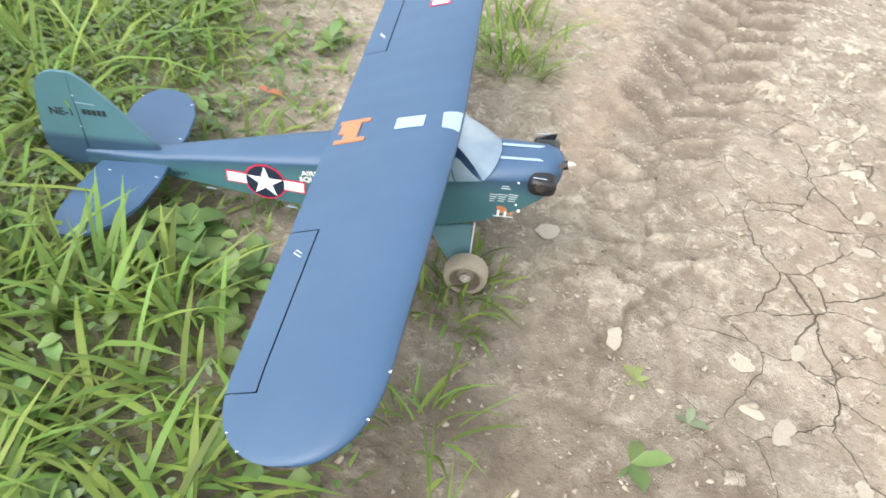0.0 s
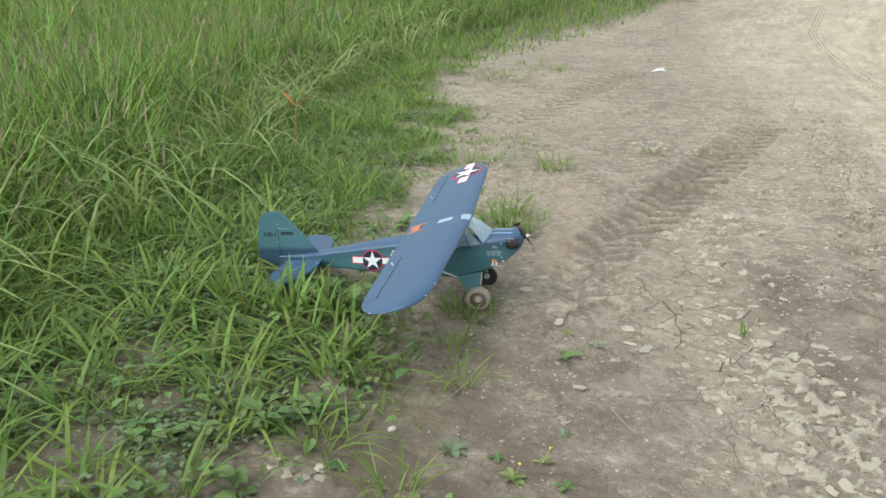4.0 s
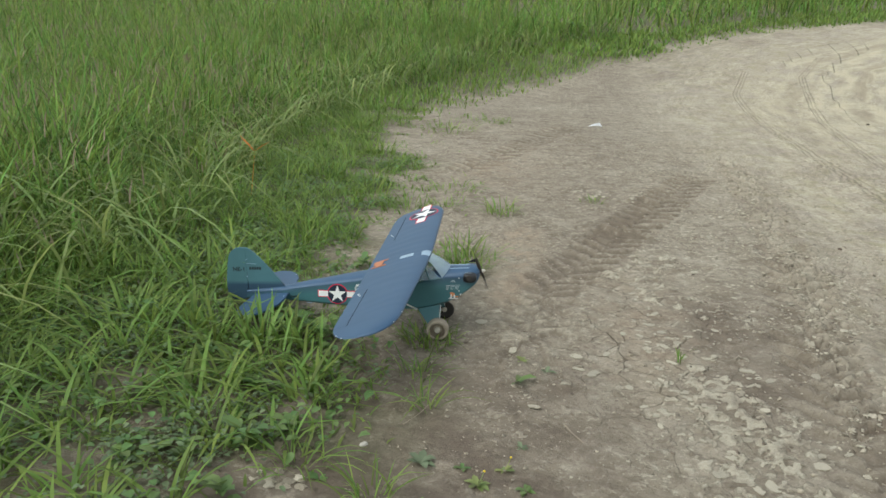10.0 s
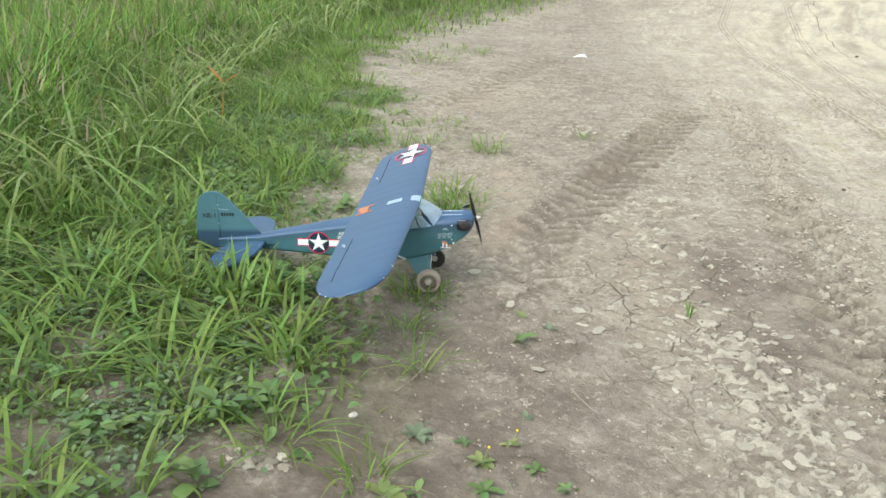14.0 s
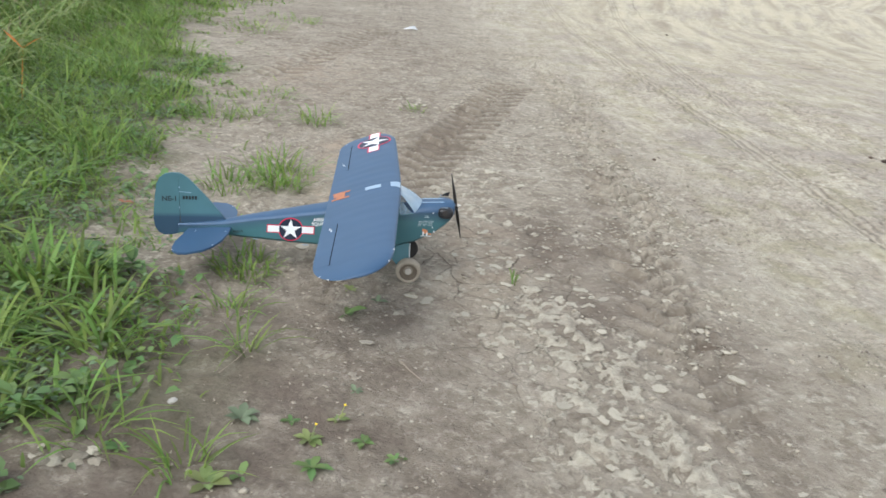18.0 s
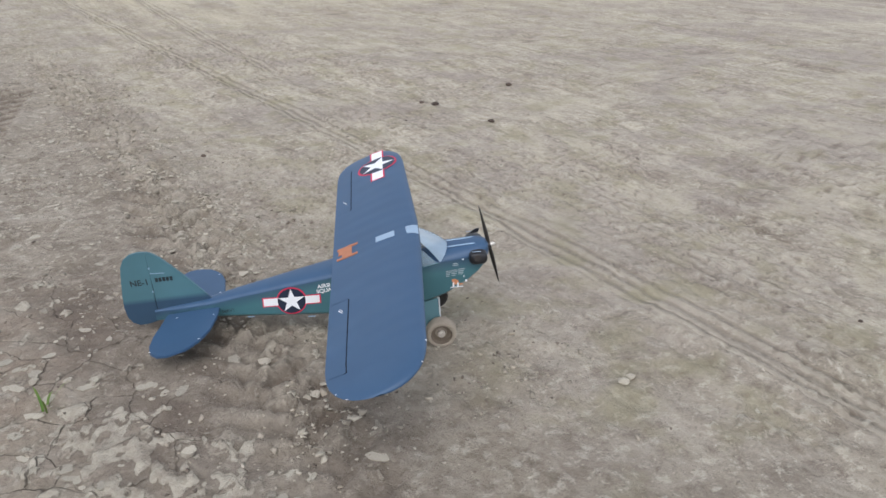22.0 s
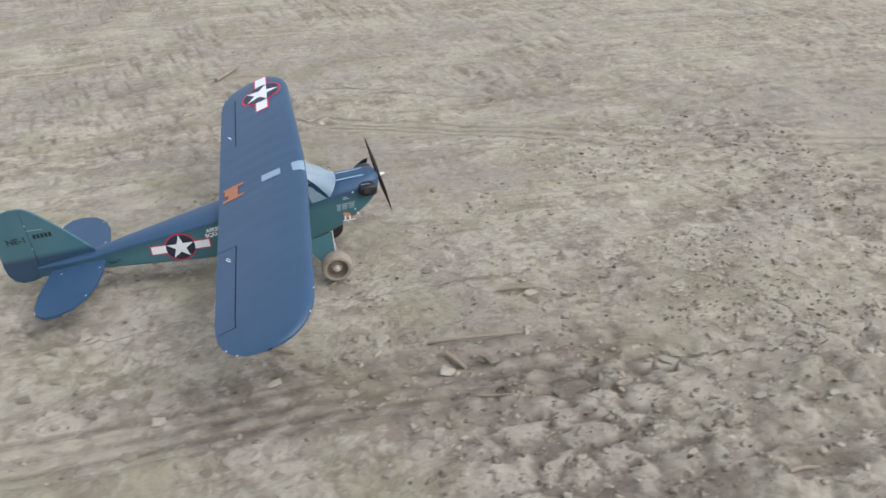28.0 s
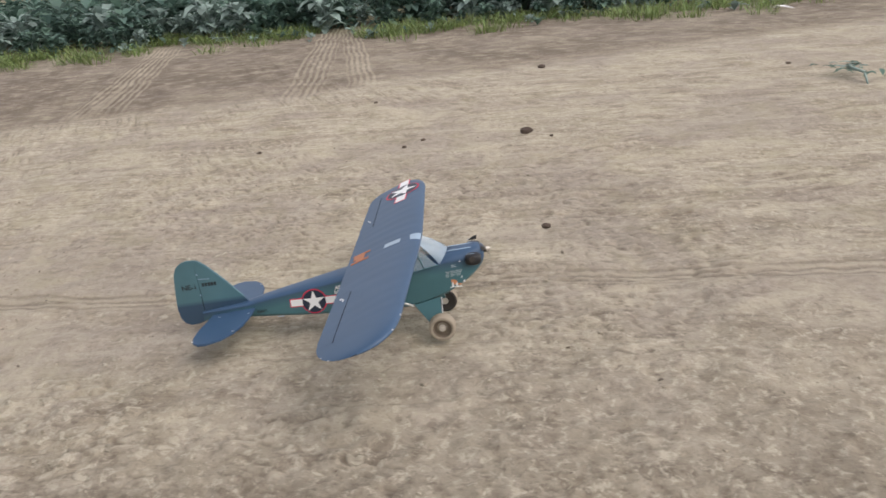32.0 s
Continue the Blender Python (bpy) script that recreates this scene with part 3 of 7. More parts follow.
# edges of the bare ground (x as a function of y), of the tall grass and of the crop field
BARE_Y = np.array([-40, -12, -6, -3.5, -2.2, -1.6, -1.26, -0.82, -0.37, 0.3, 1.24, 1.85, 4.4, 6.3, 9.5, 13.8, 15.9, 18.5, 21.8, 24.0, 25.9, 27.3, 28.5, 29.5, 33, 36, 90])
BARE_X = np.array([-5, -3.6, -2.6, -1.6, -0.62, -0.36, -0.20, -0.16, -0.22, -0.48, -0.74, -0.72, -1.05, -1.7, -1.75, -0.51, 0.93, 2.46, 4.4, 6.56, 8.9, 11.3, 13.3, 15.4, 30, 60, 900])
TALL_Y = np.array([-40, -12, -6, -3, -1.2, -0.5, 0.1, 1.6, 2.9, 5.5, 11.2, 18.9, 22.3, 25.0, 27.6, 30.0, 31.5, 36, 90])
TALL_X = np.array([-6, -4.6, -3.6, -2.6, -1.75, -1.95, -1.95, -2.0, -2.35, -2.9, -2.86, -0.24, 3.0, 5.8, 9.2, 13, 17, 40, 900])
CROP_Y = np.array([-60, -30, -18, -14, -11, -8, -4, 5, 14, 25, 60])
CROP_X = np.array([9, 10.3, 11.6, 12.5, 13.7, 14.9, 15.6, 20.5, 24.5, 31, 60])


def bare_edge(y):
    return np.interp(y, BARE_Y, BARE_X)


def margin(x, y):
    """How far a point lies inside the grass; the edge is ragged, more so up the road."""
    loose = 0.10 + 0.40 * step(y, 1.2, 5.0)
    return bare_edge(y) - x + loose * (1.3 * vnoise(x, y, 0.9, 131) + 0.9 * vnoise(x, y, 0.33, 132))


def tall_edge(y):
    return np.interp(y, TALL_Y, TALL_X)


def crop_edge(y):
    return np.interp(y, CROP_Y, CROP_X)


def seg(x, y, ax, ay, bx, by):
    """Distance along and signed distance across the line from a to b."""
    ln = math.hypot(bx - ax, by - ay)
    ux, uy = (bx - ax) / ln, (by - ay) / ln
    al = (x - ax) * ux + (y - ay) * uy
    ac = -(x - ax) * uy + (y - ay) * ux
    inside = step(al, -0.15, 0.1) * (1 - step(al, ln - 0.1, ln + 0.15))
    return al, ac, inside


# tyre marks: start, end, half width, lug pitch, depth, how much damp and shade is painted between the lugs
TREADS = [((1.86, 4.55), (0.98, 2.05), 0.21, 0.165, 0.044, 1.3), ((1.0, 2.1), (0.50, 0.75), 0.20, 0.155, 0.028, 0.95), ((0.52, 0.8), (0.42, 0.05), 0.18, 0.15, 0.014, 0.5),
          ((0.52, 8.0), (-0.42, 4.2), 0.22, 0.18, 0.028, 0.6), ((0.30, 9.5), (0.75, 6.6), 0.18, 0.13, 0.012, 0.3),
          ((2.35, 4.4), (1.95, 1.1), 0.17, 0.09, 0.014, 0.2),
          ((2.36, 5.6), (2.08, 1.9), 0.17, 0.17, 0.022, 0.2), ((2.08, 1.95), (1.74, -0.2), 0.19, 0.17, 0.026, 0.35), ((1.74, -0.15), (1.62, -1.4), 0.17, 0.17, 0.018, 0.4),
          ((3.05, -3.35), (2.78, -4.6), 0.17, 0.13, 0.012, 0.45), ((2.62, -4.9), (2.3, -6.0), 0.2, 0.15, 0.016, 0.3)]
# faint wheel lines along the track: points and half width
LINES = [[(40, 31.5), (22, 29.5), (14.5, 27.0), (10.06, 23.6), (7.73, 21.6), (6.13, 19.6), (4.74, 17.0), (3.95, 13.8), (3.65, 10.2), (3.48, 6.0), (3.42, 3.1), (3.34, 1.0), (3.26, -0.3), (3.18, -1.6), (3.1, -2.4), (2.96, -3.67), (2.81, -4.42), (2.72, -4.7)],
         [(13, 25), (9.5, 22.5), (7.26, 19.9), (5.87, 16.4), (4.6, 9.8), (4.1, 6.0), (3.95, 4.2)],
         [(5.0, -4.3), (4.2, -5.4), (3.77, -6.14), (3.36, -6.9), (3.13, -7.4), (2.62, -8.95), (2.34, -9.55), (2.05, -10.2), (1.5, -11.4), (0.5, -13.2)]]


def line_dist(x, y, pts):
    best = np.full(x.shape, 9.0)
    for (ax, ay), (bx, by) in zip(pts, pts[1:]):
        dx, dy = bx - ax, by - ay
        t = np.clip(((x - ax) * dx + (y - ay) * dy) / (dx * dx + dy * dy), 0, 1)
        sx = (x - ax - t * dx) * dy - (y - ay - t * dy) * dx
        d = np.hypot(x - ax - t * dx, y - ay - t * dy) * np.sign(sx)
        best = np.where(np.abs(d) < np.abs(best), d, best)
    return best


def terrain(x, y):
    """Broad shape: level by the track, rising up the road, behind the far verge and into the meadow."""
    far = np.clip(y - 11, 0, 75)
    z = 0.115 * far * (1 - np.exp(-far / 6.0))
    z = z + 0.06 * np.clip(-x - 5, 0, 30)
    z = z + 0.10 * step(np.hypot(x, y), 12, 40) * vnoise(x, y, 9.0, 71)
    return z


# the way that the wheels take along the track
LANE = [(60, 36), (34, 31.5), (20, 28.5), (11, 24.0), (6.4, 18.5), (4.3, 12.5), (3.55, 7.0), (3.40, 2.0), (3.22, -1.0), (2.95, -3.7), (2.45, -5.9), (1.5, -8.5), (0.4, -11.0), (-0.8, -13.5), (-8, -28)]


def lane_coords(x, y):
    """Signed distance from the lane and the way along it."""
    best, along, run = np.full(x.shape, 1e6), np.zeros(x.shape), 0.0
    for (ax, ay), (bx, by) in zip(LANE, LANE[1:]):
        dx, dy = bx - ax, by - ay
        ln = math.hypot(dx, dy)
        t = np.clip(((x - ax) * dx + (y - ay) * dy) / ln ** 2, 0, 1)
        sx = (x - ax - t * dx) * dy - (y - ay - t * dy) * dx
        d = np.hypot(x - ax - t * dx, y - ay - t * dy) * np.where(sx < 0, 1.0, -1.0)
        near = np.abs(d) < np.abs(best)
        best, along = np.where(near, d, best), np.where(near, run + t * ln, along)
        run += ln
    return best, along


def tread_height(x, y):
    out = np.zeros_like(x)
    mask = np.zeros_like(x)
    tops = np.zeros_like(x)
    for (a, b, hw, pitch, dep, dark) in TREADS:
        al, ac, ins = seg(x, y, *a, *b)
        w = ins * (1 - step(np.abs(ac), hw * 0.8, hw * 1.15))
        if not np.any(w > 0):
            continue
        ph = (al + np.abs(ac) * 0.75) / pitch + 0.5 * vnoise(x, y, 0.25, 5)
        lug = step(np.sin(2 * np.pi * ph + np.where(ac > 0, 0, np.pi)), -0.1, 0.6)
        wear = 0.35 + 0.65 * step(vnoise(x, y, 0.45, 17), -0.25, 0.15)
        out += w * dep * (lug - 0.45) * wear
        rim = ins * np.exp(-((np.abs(ac) - hw * 1.15) / 0.045) ** 2)
        out += rim * dep * 0.3
        # hollows between the lugs, darkened by colour for shade and damp
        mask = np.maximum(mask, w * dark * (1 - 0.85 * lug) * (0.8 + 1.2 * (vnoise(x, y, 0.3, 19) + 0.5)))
        tops = np.maximum(tops, w * lug * wear * min(0.7, dep / 0.040))
    return out, mask, tops


def cells(x, y, size, seed):
    """Nearest and second nearest cell centre, in cell sizes, the cell's own number, and the height of its tilted face from -0.5 to 0.5."""
    u, v = x / size, y / size
    iu, iv = np.floor(u), np.floor(v)
    f1, f2, num, tip = np.full(x.shape, 9.0), np.full(x.shape, 9.0), np.zeros(x.shape), np.zeros(x.shape)
    for a in (-1, 0, 1):
        for b in (-1, 0, 1):
            cu, cv = iu + a, iv + b
            du, dv = cu + 0.15 + 0.7 * lattice(cu, cv, seed) - u, cv + 0.15 + 0.7 * lattice(cu, cv, seed + 1) - v
            d = np.hypot(du, dv)
            h = lattice(cu, cv, seed + 2)
            near = d < f1
            f2 = np.where(near, f1, np.minimum(f2, d))
            num = np.where(near, h, num)
            lean = 39.0 * h
            tip = np.where(near, du * np.cos(lean) + dv * np.sin(lean), tip)
            f1 = np.where(near, d, f1)
    return f1, f2, num, np.clip(tip, -0.5, 0.5)


# strips churned into blocks by tractor tyres: points and half width
CHURN = [[(2.65, -3.9), (2.40, -4.5), (2.2, -5.1), (2.03, -5.9), (1.84, -6.7), (1.6, -7.6), (1.3, -8.6)]]


def churned(x, y):
    out = np.zeros_like(x)
    for k, pts in enumerate(CHURN):
        d = np.abs(line_dist(x, y, pts) + 0.12 * vnoise(x, y, 0.4, 95))
        out = np.maximum(out, 1 - step(d, 0.28, 0.46))
    return out * (0.55 + 0.45 * step(vnoise(x, y, 0.5, 97), -0.25, 0.05)) * np.interp(y, [-9, -7.2, -6.5, -6.1, -4.2, -3.8], [0, 0.15, 0.3, 1, 1, 0]) 


# the pale broken crust beside the rubble, and the rubble strip: x as a function of y
CRUST_Y, CRUST_X = [-3.4, -2.2, -1.4, -0.5, 0.3, 1.0], [1.75, 1.40, 1.26, 1.22, 1.14, 1.05]
RUBBLE_Y, RUBBLE_X = [-2.6, -1.0, 0.3, 1.2, 2.2, 3.8, 4.8, 7.0], [1.60, 1.68, 1.88, 2.05, 2.10, 2.26, 2.32, 2.4]


def sheet(x, y):
    """The calm sheet of mud, broken by thin cracks alone, between the nose and the crust."""
    return np.exp(-((x - 0.82) / 0.36) ** 2 - ((y - 0.15) / 0.85) ** 2)


def crusts(x, y):
    """Broken crust, churned blocks and rubble: where each lies, and how far it lifts the ground."""
    wx, wy = x + 0.07 * vnoise(x, y, 0.10, 15) + 0.03 * vnoise(x, y, 0.04, 18), y + 0.07 * vnoise(x, y, 0.10, 16) + 0.03 * vnoise(x, y, 0.04, 19)
    strip = np.exp(-((x - np.interp(y, CRUST_Y, CRUST_X)) / 0.20) ** 2) * step(y, -3.2, -1.9) * (1 - 0.72 * step(y, -0.7, 0.5)) * (1 - step(y, 0.6, 1.6))
    here = (1 - step(np.abs(x - 1.7), 2.0, 2.4)) * (1 - step(np.abs(y + 2.2), 5.6, 6.2))
    loose = here * (0.10 + 0.08 * step(x, 0.5, 0.9))
    want = np.clip(0.68 * strip * (0.55 + 0.9 * step(vnoise(x, y, 0.22, 100), -0.2, 0.15)) + loose * step(vnoise(x, y, 0.5, 101), 0.0, 0.35), 0, 0.8)
    f1, f2, num, tip = cells(wx, wy, 0.034, 21)
    g1, g2, num2, tip2 = cells(wx, wy, 0.066, 25)
    torn = step(vnoise(x, y, 0.06, 29) + 0.8 * vnoise(x, y, 0.026, 30), -0.14, 0.06)
    c1 = step(want - num, 0.0, 0.06) * step(f2 - f1, 0.04, 0.16) * torn
    c2 = step(want * 0.55 - num2, 0.0, 0.06) * step(g2 - g1, 0.03, 0.10) * torn
    crust = np.maximum(c1, c2)
    lift = crust * (0.006 + 0.010 * num + 0.016 * tip2 + 0.008 * vnoise(x, y, 0.03, 20))
    # blocks thrown up by tractor tyres
    cob = churned(x, y)
    f1, f2, num, tip = cells(0.94 * wx + 0.34 * wy, 0.72 * (0.94 * wy - 0.34 * wx), 0.092, 27)
    whole = step(num, 0.14, 0.20) * step(vnoise(x, y, 0.20, 40), -0.34, -0.10)
    top = step(f2 - f1, 0.04, 0.26) * whole
    block = 0.95 * cob * top
    pits = cob * (1 - step(f2 - f1, 0.06, 0.24) * whole)
    lift = lift + cob * (top * (0.015 + 0.005 * (num - 0.5) + 0.014 * tip) - 0.008 + 0.007 * (1 - top) * vnoise(x, y, 0.036, 39))
    # rubble beside the crust
    rub = np.exp(-((x - np.interp(y, RUBBLE_Y, RUBBLE_X) + 0.1 * vnoise(x, y, 0.5, 103)) / 0.16) ** 2) * step(y, -1.3, -0.4) * (1 - step(y, 5.0, 7.5))
    f1, f2, num, tip = cells(wx, wy, 0.065, 35)
    stones = rub * step(f2 - f1, 0.05, 0.2) * step(num, 0.25, 0.45)
    lift = lift + rub * (0.020 * tip + 0.026 * step(f2 - f1, 0.03, 0.22) * step(num, 0.2, 0.6) - 0.008)
    # slabs of half-dry mud before the grass, and thin dried plates in patches all over the track
    f1, f2, num, tip = cells(wx, wy, 0.150, 61)
    gap = step(f2 - f1, 0.02, 0.11)
    slab = np.exp(-((x - 0.42) / 0.32) ** 2 - ((y + 0.05) / 0.85) ** 2)
    lift = lift + slab * (gap * (0.011 + 0.012 * (num - 0.4) + 0.016 * tip) - 0.009)
    block = np.maximum(block, 0.80 * slab * gap * step(num, 0.20, 0.45) * (0.3 + 0.7 * step(y, -0.40, -0.05)))
    # shade painted between slabs and blocks, on top of their relief
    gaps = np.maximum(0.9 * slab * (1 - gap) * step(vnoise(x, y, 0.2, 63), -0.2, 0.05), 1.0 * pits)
    lane, along = lane_coords(x, y)
    worn = step(lane, -1.2, -0.2)
    f1, f2, num, tip = cells(wx * (1 - worn) + lane * worn, (wy * (1 - worn) + 0.55 * along * worn), 0.060, 65)
    gap = step(f2 - f1, 0.03, 0.20)
    zone = step(vnoise(x, y, 0.75, 141) + 0.5 * vnoise(x, y, 0.22, 142), -0.10, 0.22) * (1 - 0.8 * slab) * (1 - 0.8 * sheet(x, y)) * (0.75 + 0.25 * worn)
    lift = lift + zone * (gap * (0.009 * (0.25 + num) + 0.015 * tip) - 0.004)
    block = np.maximum(block, 0.48 * zone * gap * step(num, 0.42, 0.62))
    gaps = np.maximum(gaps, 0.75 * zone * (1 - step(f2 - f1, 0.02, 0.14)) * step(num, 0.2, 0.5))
    return crust, block, stones, lift, gaps


def ground_height(x, y):
    g = step(margin(x, y), -0.05, 0.5)
    z = terrain(x, y)
    near = (np.abs(x - 2) < 9) & (np.abs(y + 1) < 13)
    z = z + 0.016 * vnoise(x, y, 0.9, 3) + 0.016 * vnoise(x, y, 0.31, 4)
    rough = (0.35 + 0.65 * step(vnoise(x, y, 1.1, 9), -0.15, 0.25)) * (1 - 0.7 * sheet(x, y))
    z = z + (0.016 * vnoise(x, y, 0.12, 6) + 0.011 * vnoise(x, y, 0.06, 7)) * rough
    z = z + 0.016 * (0.5 - np.abs(vnoise(x, y, 0.10, 8)) * 2) * step(vnoise(x, y, 0.8, 10), 0.0, 0.25) * (1 - 0.8 * sheet(x, y))
    lane, along = lane_coords(x, y)
    bare = 1 - g
    z = z + bare * step(lane, -1.6, -0.6) * (0.014 * vnoise(lane, along * 0.22, 0.16, 23) + 0.010 * vnoise(lane, along * 0.3, 0.07, 24))
    crumbly = np.exp(-((x - 0.38) / 0.42) ** 2 - ((y - 0.1) / 1.2) ** 2)
    z = z + 0.85 * crumbly * (1 - 0.7 * sheet(x, y)) * (0.016 * vnoise(x, y, 0.085, 121) + 0.013 * vnoise(x, y, 0.042, 122) + 0.010 * (0.5 - 2 * np.abs(vnoise(x, y, 0.11, 123))))
    lift = crusts(x, y)[3]
    z = z + lift * near
    z = z + tread_height(x, y)[0]
    for pts in LINES:
        d = line_dist(x, y, pts)
        z = z - 0.010 * np.exp(-(d / 0.07) ** 2) + 0.008 * np.exp(-((np.abs(d) - 0.13) / 0.025) ** 2)
    z = z + g * (0.03 + 0.05 * vnoise(x, y, 0.6, 12))
    return z


def spread(dense_lo, dense_hi, pitch, lo, hi, grow=1.16):
    """Axis stops: even within the dense stretch, widening to the far ends."""
    mid = list(np.arange(dense_lo, dense_hi + pitch / 2, pitch))
    up, s = [], pitch
    v = mid[-1]
    while v < hi:
        s *= grow
        v += s
        up.append(v)
    dn, s = [], pitch
    v = mid[0]
    while v > lo:
        s *= grow
        v -= s
        dn.append(v)
    return np.array(dn[::-1] + mid + up)


def mesh_from_arrays(name, co, faces4=None, faces3=None):
    me = bpy.data.meshes.new(name)
    n4 = 0 if faces4 is None else len(faces4)
    n3 = 0 if faces3 is None else len(faces3)
    me.vertices.add(len(co))
    me.vertices.foreach_set("co", np.asarray(co, np.float32).ravel())
    idx = np.concatenate([np.asarray(f, np.int32).ravel() for f in (faces4, faces3) if f is not None and len(f)])
    me.loops.add(len(idx))
    me.loops.foreach_set("vertex_index", idx)
    me.polygons.add(n4 + n3)
    start = np.concatenate([np.arange(n4) * 4, n4 * 4 + np.arange(n3) * 3]).astype(np.int32)
    me.polygons.foreach_set("loop_start", start)
    me.update(calc_edges=True)
    return me


def build_ground():
    xs = spread(-0.6, 4.6, 0.0145, -1600, 1600, 1.065)
    ys = spread(-9.6, 8.0, 0.0175, -1600, 1800, 1.065)
    X, Y = np.meshgrid(xs, ys)
    x, y = X.ravel(), Y.ravel()
    z = ground_height(x, y)
    nx, ny = len(xs), len(ys)
    i = np.arange(ny - 1)[:, None] * nx + np.arange(nx - 1)[None, :]
    i = i.ravel()
    me = mesh_from_arrays("ground", np.stack([x, y, z], 1), np.stack([i, i + 1, i + nx + 1, i + nx], 1))
    me.polygons.foreach_set("use_smooth", [True] * len(me.polygons))
    inside = margin(x, y)
    g = np.maximum(step(inside, 0.0, 0.55), step(x - crop_edge(y), -0.1, 0.5))
    g = np.clip(g + 0.6 * step(inside, -0.6, 0.2) * step(vnoise(x, y, 0.35, 31), 0.05, 0.3), 0, 1)
    bald = np.zeros_like(x)
    for bx, by, br in BALD:
        bald = np.maximum(bald, 1 - step(np.hypot(x - bx, y - by) + 0.12 * vnoise(x, y, 0.15, 33), br * 0.7, br * 1.1))
    g = g * (1 - 0.85 * bald)
    lane, along = lane_coords(x, y)
    crust, block, stones, _, gaps = crusts(x, y)
    close = (1 - step(np.abs(x - 2.4), 5.5, 8.0)) * (1 - step(np.abs(y + 1.5), 10.0, 13.0))
    block, gaps = block * close, gaps * close
    # dry: pale, right of the rubble and far up the road
    dry = np.maximum(step(x, 1.75, 2.45) * step(y, -2.5, 0.3), np.maximum(step(y + 0.8 * x, 6.0, 12.0) * step(lane, -2.6, -0.4), step(lane, -0.3, 0.9)))
    dry = np.maximum(dry * (1 - 0.12 * step(-y, 3, 5)) * (1 - 0.5 * step(x, 4.5, 7.0) * step(-y, 4, 6)), 0.95 * step(-y, 2.5, 4.5) * step(x + 0.35 * (y + 4), 0.2, 1.2))
    dry = dry * (1 - 0.35 * np.exp(-((lane + 0.9) / 0.5) ** 2))
    damp = 1.15 * np.exp(-(np.maximum(0, x - np.interp(y, [-3, -1.5, 0, 1, 3, 8], [0.60, 0.66, 0.50, 0.55, 0.9, 0.8])) / 0.30) ** 2) * step(y, -5.0, -2.5) * np.interp(y, [-3, -0.7, -0.25, 0.1, 1.5, 3, 9], [1, 1.1, 0.8, 0.24, 0.28, 0.45, 0.0])
    damp = np.maximum(damp, np.interp(y, [-4, -2, 0.2, 2, 6], [0, 0.8, 0.6, 0.35, 0]) * np.exp(-((x - np.interp(y, [-3, -1, 1, 4], [1.95, 1.80, 1.75, 2.0])) / 0.26) ** 2))
    damp = np.maximum(damp, (0.20 + 0.2 * step(-y, 0.2, 0.8)) * (1 - step(x, 2.1, 2.7)) * step(y, -4.5, -2.2) * (1 - step(y, 7, 11)))
    damp = np.maximum(damp, 0.95 * np.exp(-((x - 0.45 - 0.35 * (y - 0.9)) / 0.30) ** 2 - ((y - 2.2) / 1.7) ** 2))
    damp = np.maximum(damp, 0.95 * np.exp(-((x - 1.38) / 0.42) ** 2 - ((y - 0.0) / 0.95) ** 2))
    damp = np.maximum(damp, 0.65 * np.exp(-((x - 0.1) / 0.7) ** 2 - ((y - 3.6) / 1.7) ** 2))
    damp = np.maximum(damp, 0.55 * np.exp(-((x - 0.7) / 1.0) ** 2 - ((y - 6.2) / 2.4) ** 2))
    damp = np.maximum(damp, 0.55 * np.exp(-((x - 1.0) / 1.0) ** 2 - ((y - 12.0) / 1.8) ** 2))
    damp = np.maximum(damp, 0.35 * np.exp(-((x - 2.95) / 0.3) ** 2) * np.exp(-((y + 4.2) / 1.1) ** 2))
    damp = np.maximum(damp, step(x, 8.0, 8.9) * step(-y, 3, 5))
    damp = np.maximum(damp, step(x, 15.0, 15.5) * step(y, 0, 4))
    damp = np.maximum(damp, 0.45 * (1 - step(lane, -3.2, -1.0)) * step(y, 4.0, 7.0) * (1 - step(y, 22, 28)))
    damp = np.clip(damp * (0.85 + 0.7 * vnoise(x, y, 0.7, 43) + 0.5 * vnoise(x, y, 0.2, 44)), 0, 1)
    tan = np.exp(-((x - 0.28) / 0.14) ** 2) * step(y, 0.2, 0.6) * (1 - step(y, 1.9, 2.3)) + 0.6 * np.exp(-((x + 0.1) / 0.5) ** 2 - ((y - 4.6) / 1.2) ** 2)
    damp = np.maximum(damp, np.clip(0.9 * np.exp(-((x - 0.30) / 0.42) ** 2 - ((y + 1.1) / 0.75) ** 2), 0, 1))
    tan = np.maximum(tan, 0.55 * np.exp(-((x - 1.0) / 0.32) ** 2 - ((y - 0.2) / 0.8) ** 2))
    _, tm, lugs = tread_height(x, y)
    block = np.maximum(np.maximum(block, stones), 0.72 * lugs) * (1 - 0.5 * damp)
    # tread hollows and plate gaps join into one mask of painted shade
    sunk_shade = np.clip(tm, 0, 1)
    sunk_shade = np.maximum(sunk_shade, gaps * (1 - g))
    crack = np.clip((0.08 + 1.1 * np.exp(-((x - 1.06) / 0.38) ** 2 - ((y - 0.05) / 0.95) ** 2)) * (1 - tm) * (1 - g), 0, 1)
    haul = step(lane, -1.4, 0.6) * step(y, 3.5, 11.0) * (1 - 0.3 * step(x, 14, 24))
    olive = (1 - 0.5 * step(-y, 4, 7)) * step(x, 1.8, 2.6) * (1 - step(x, 9, 12)) * 0.9
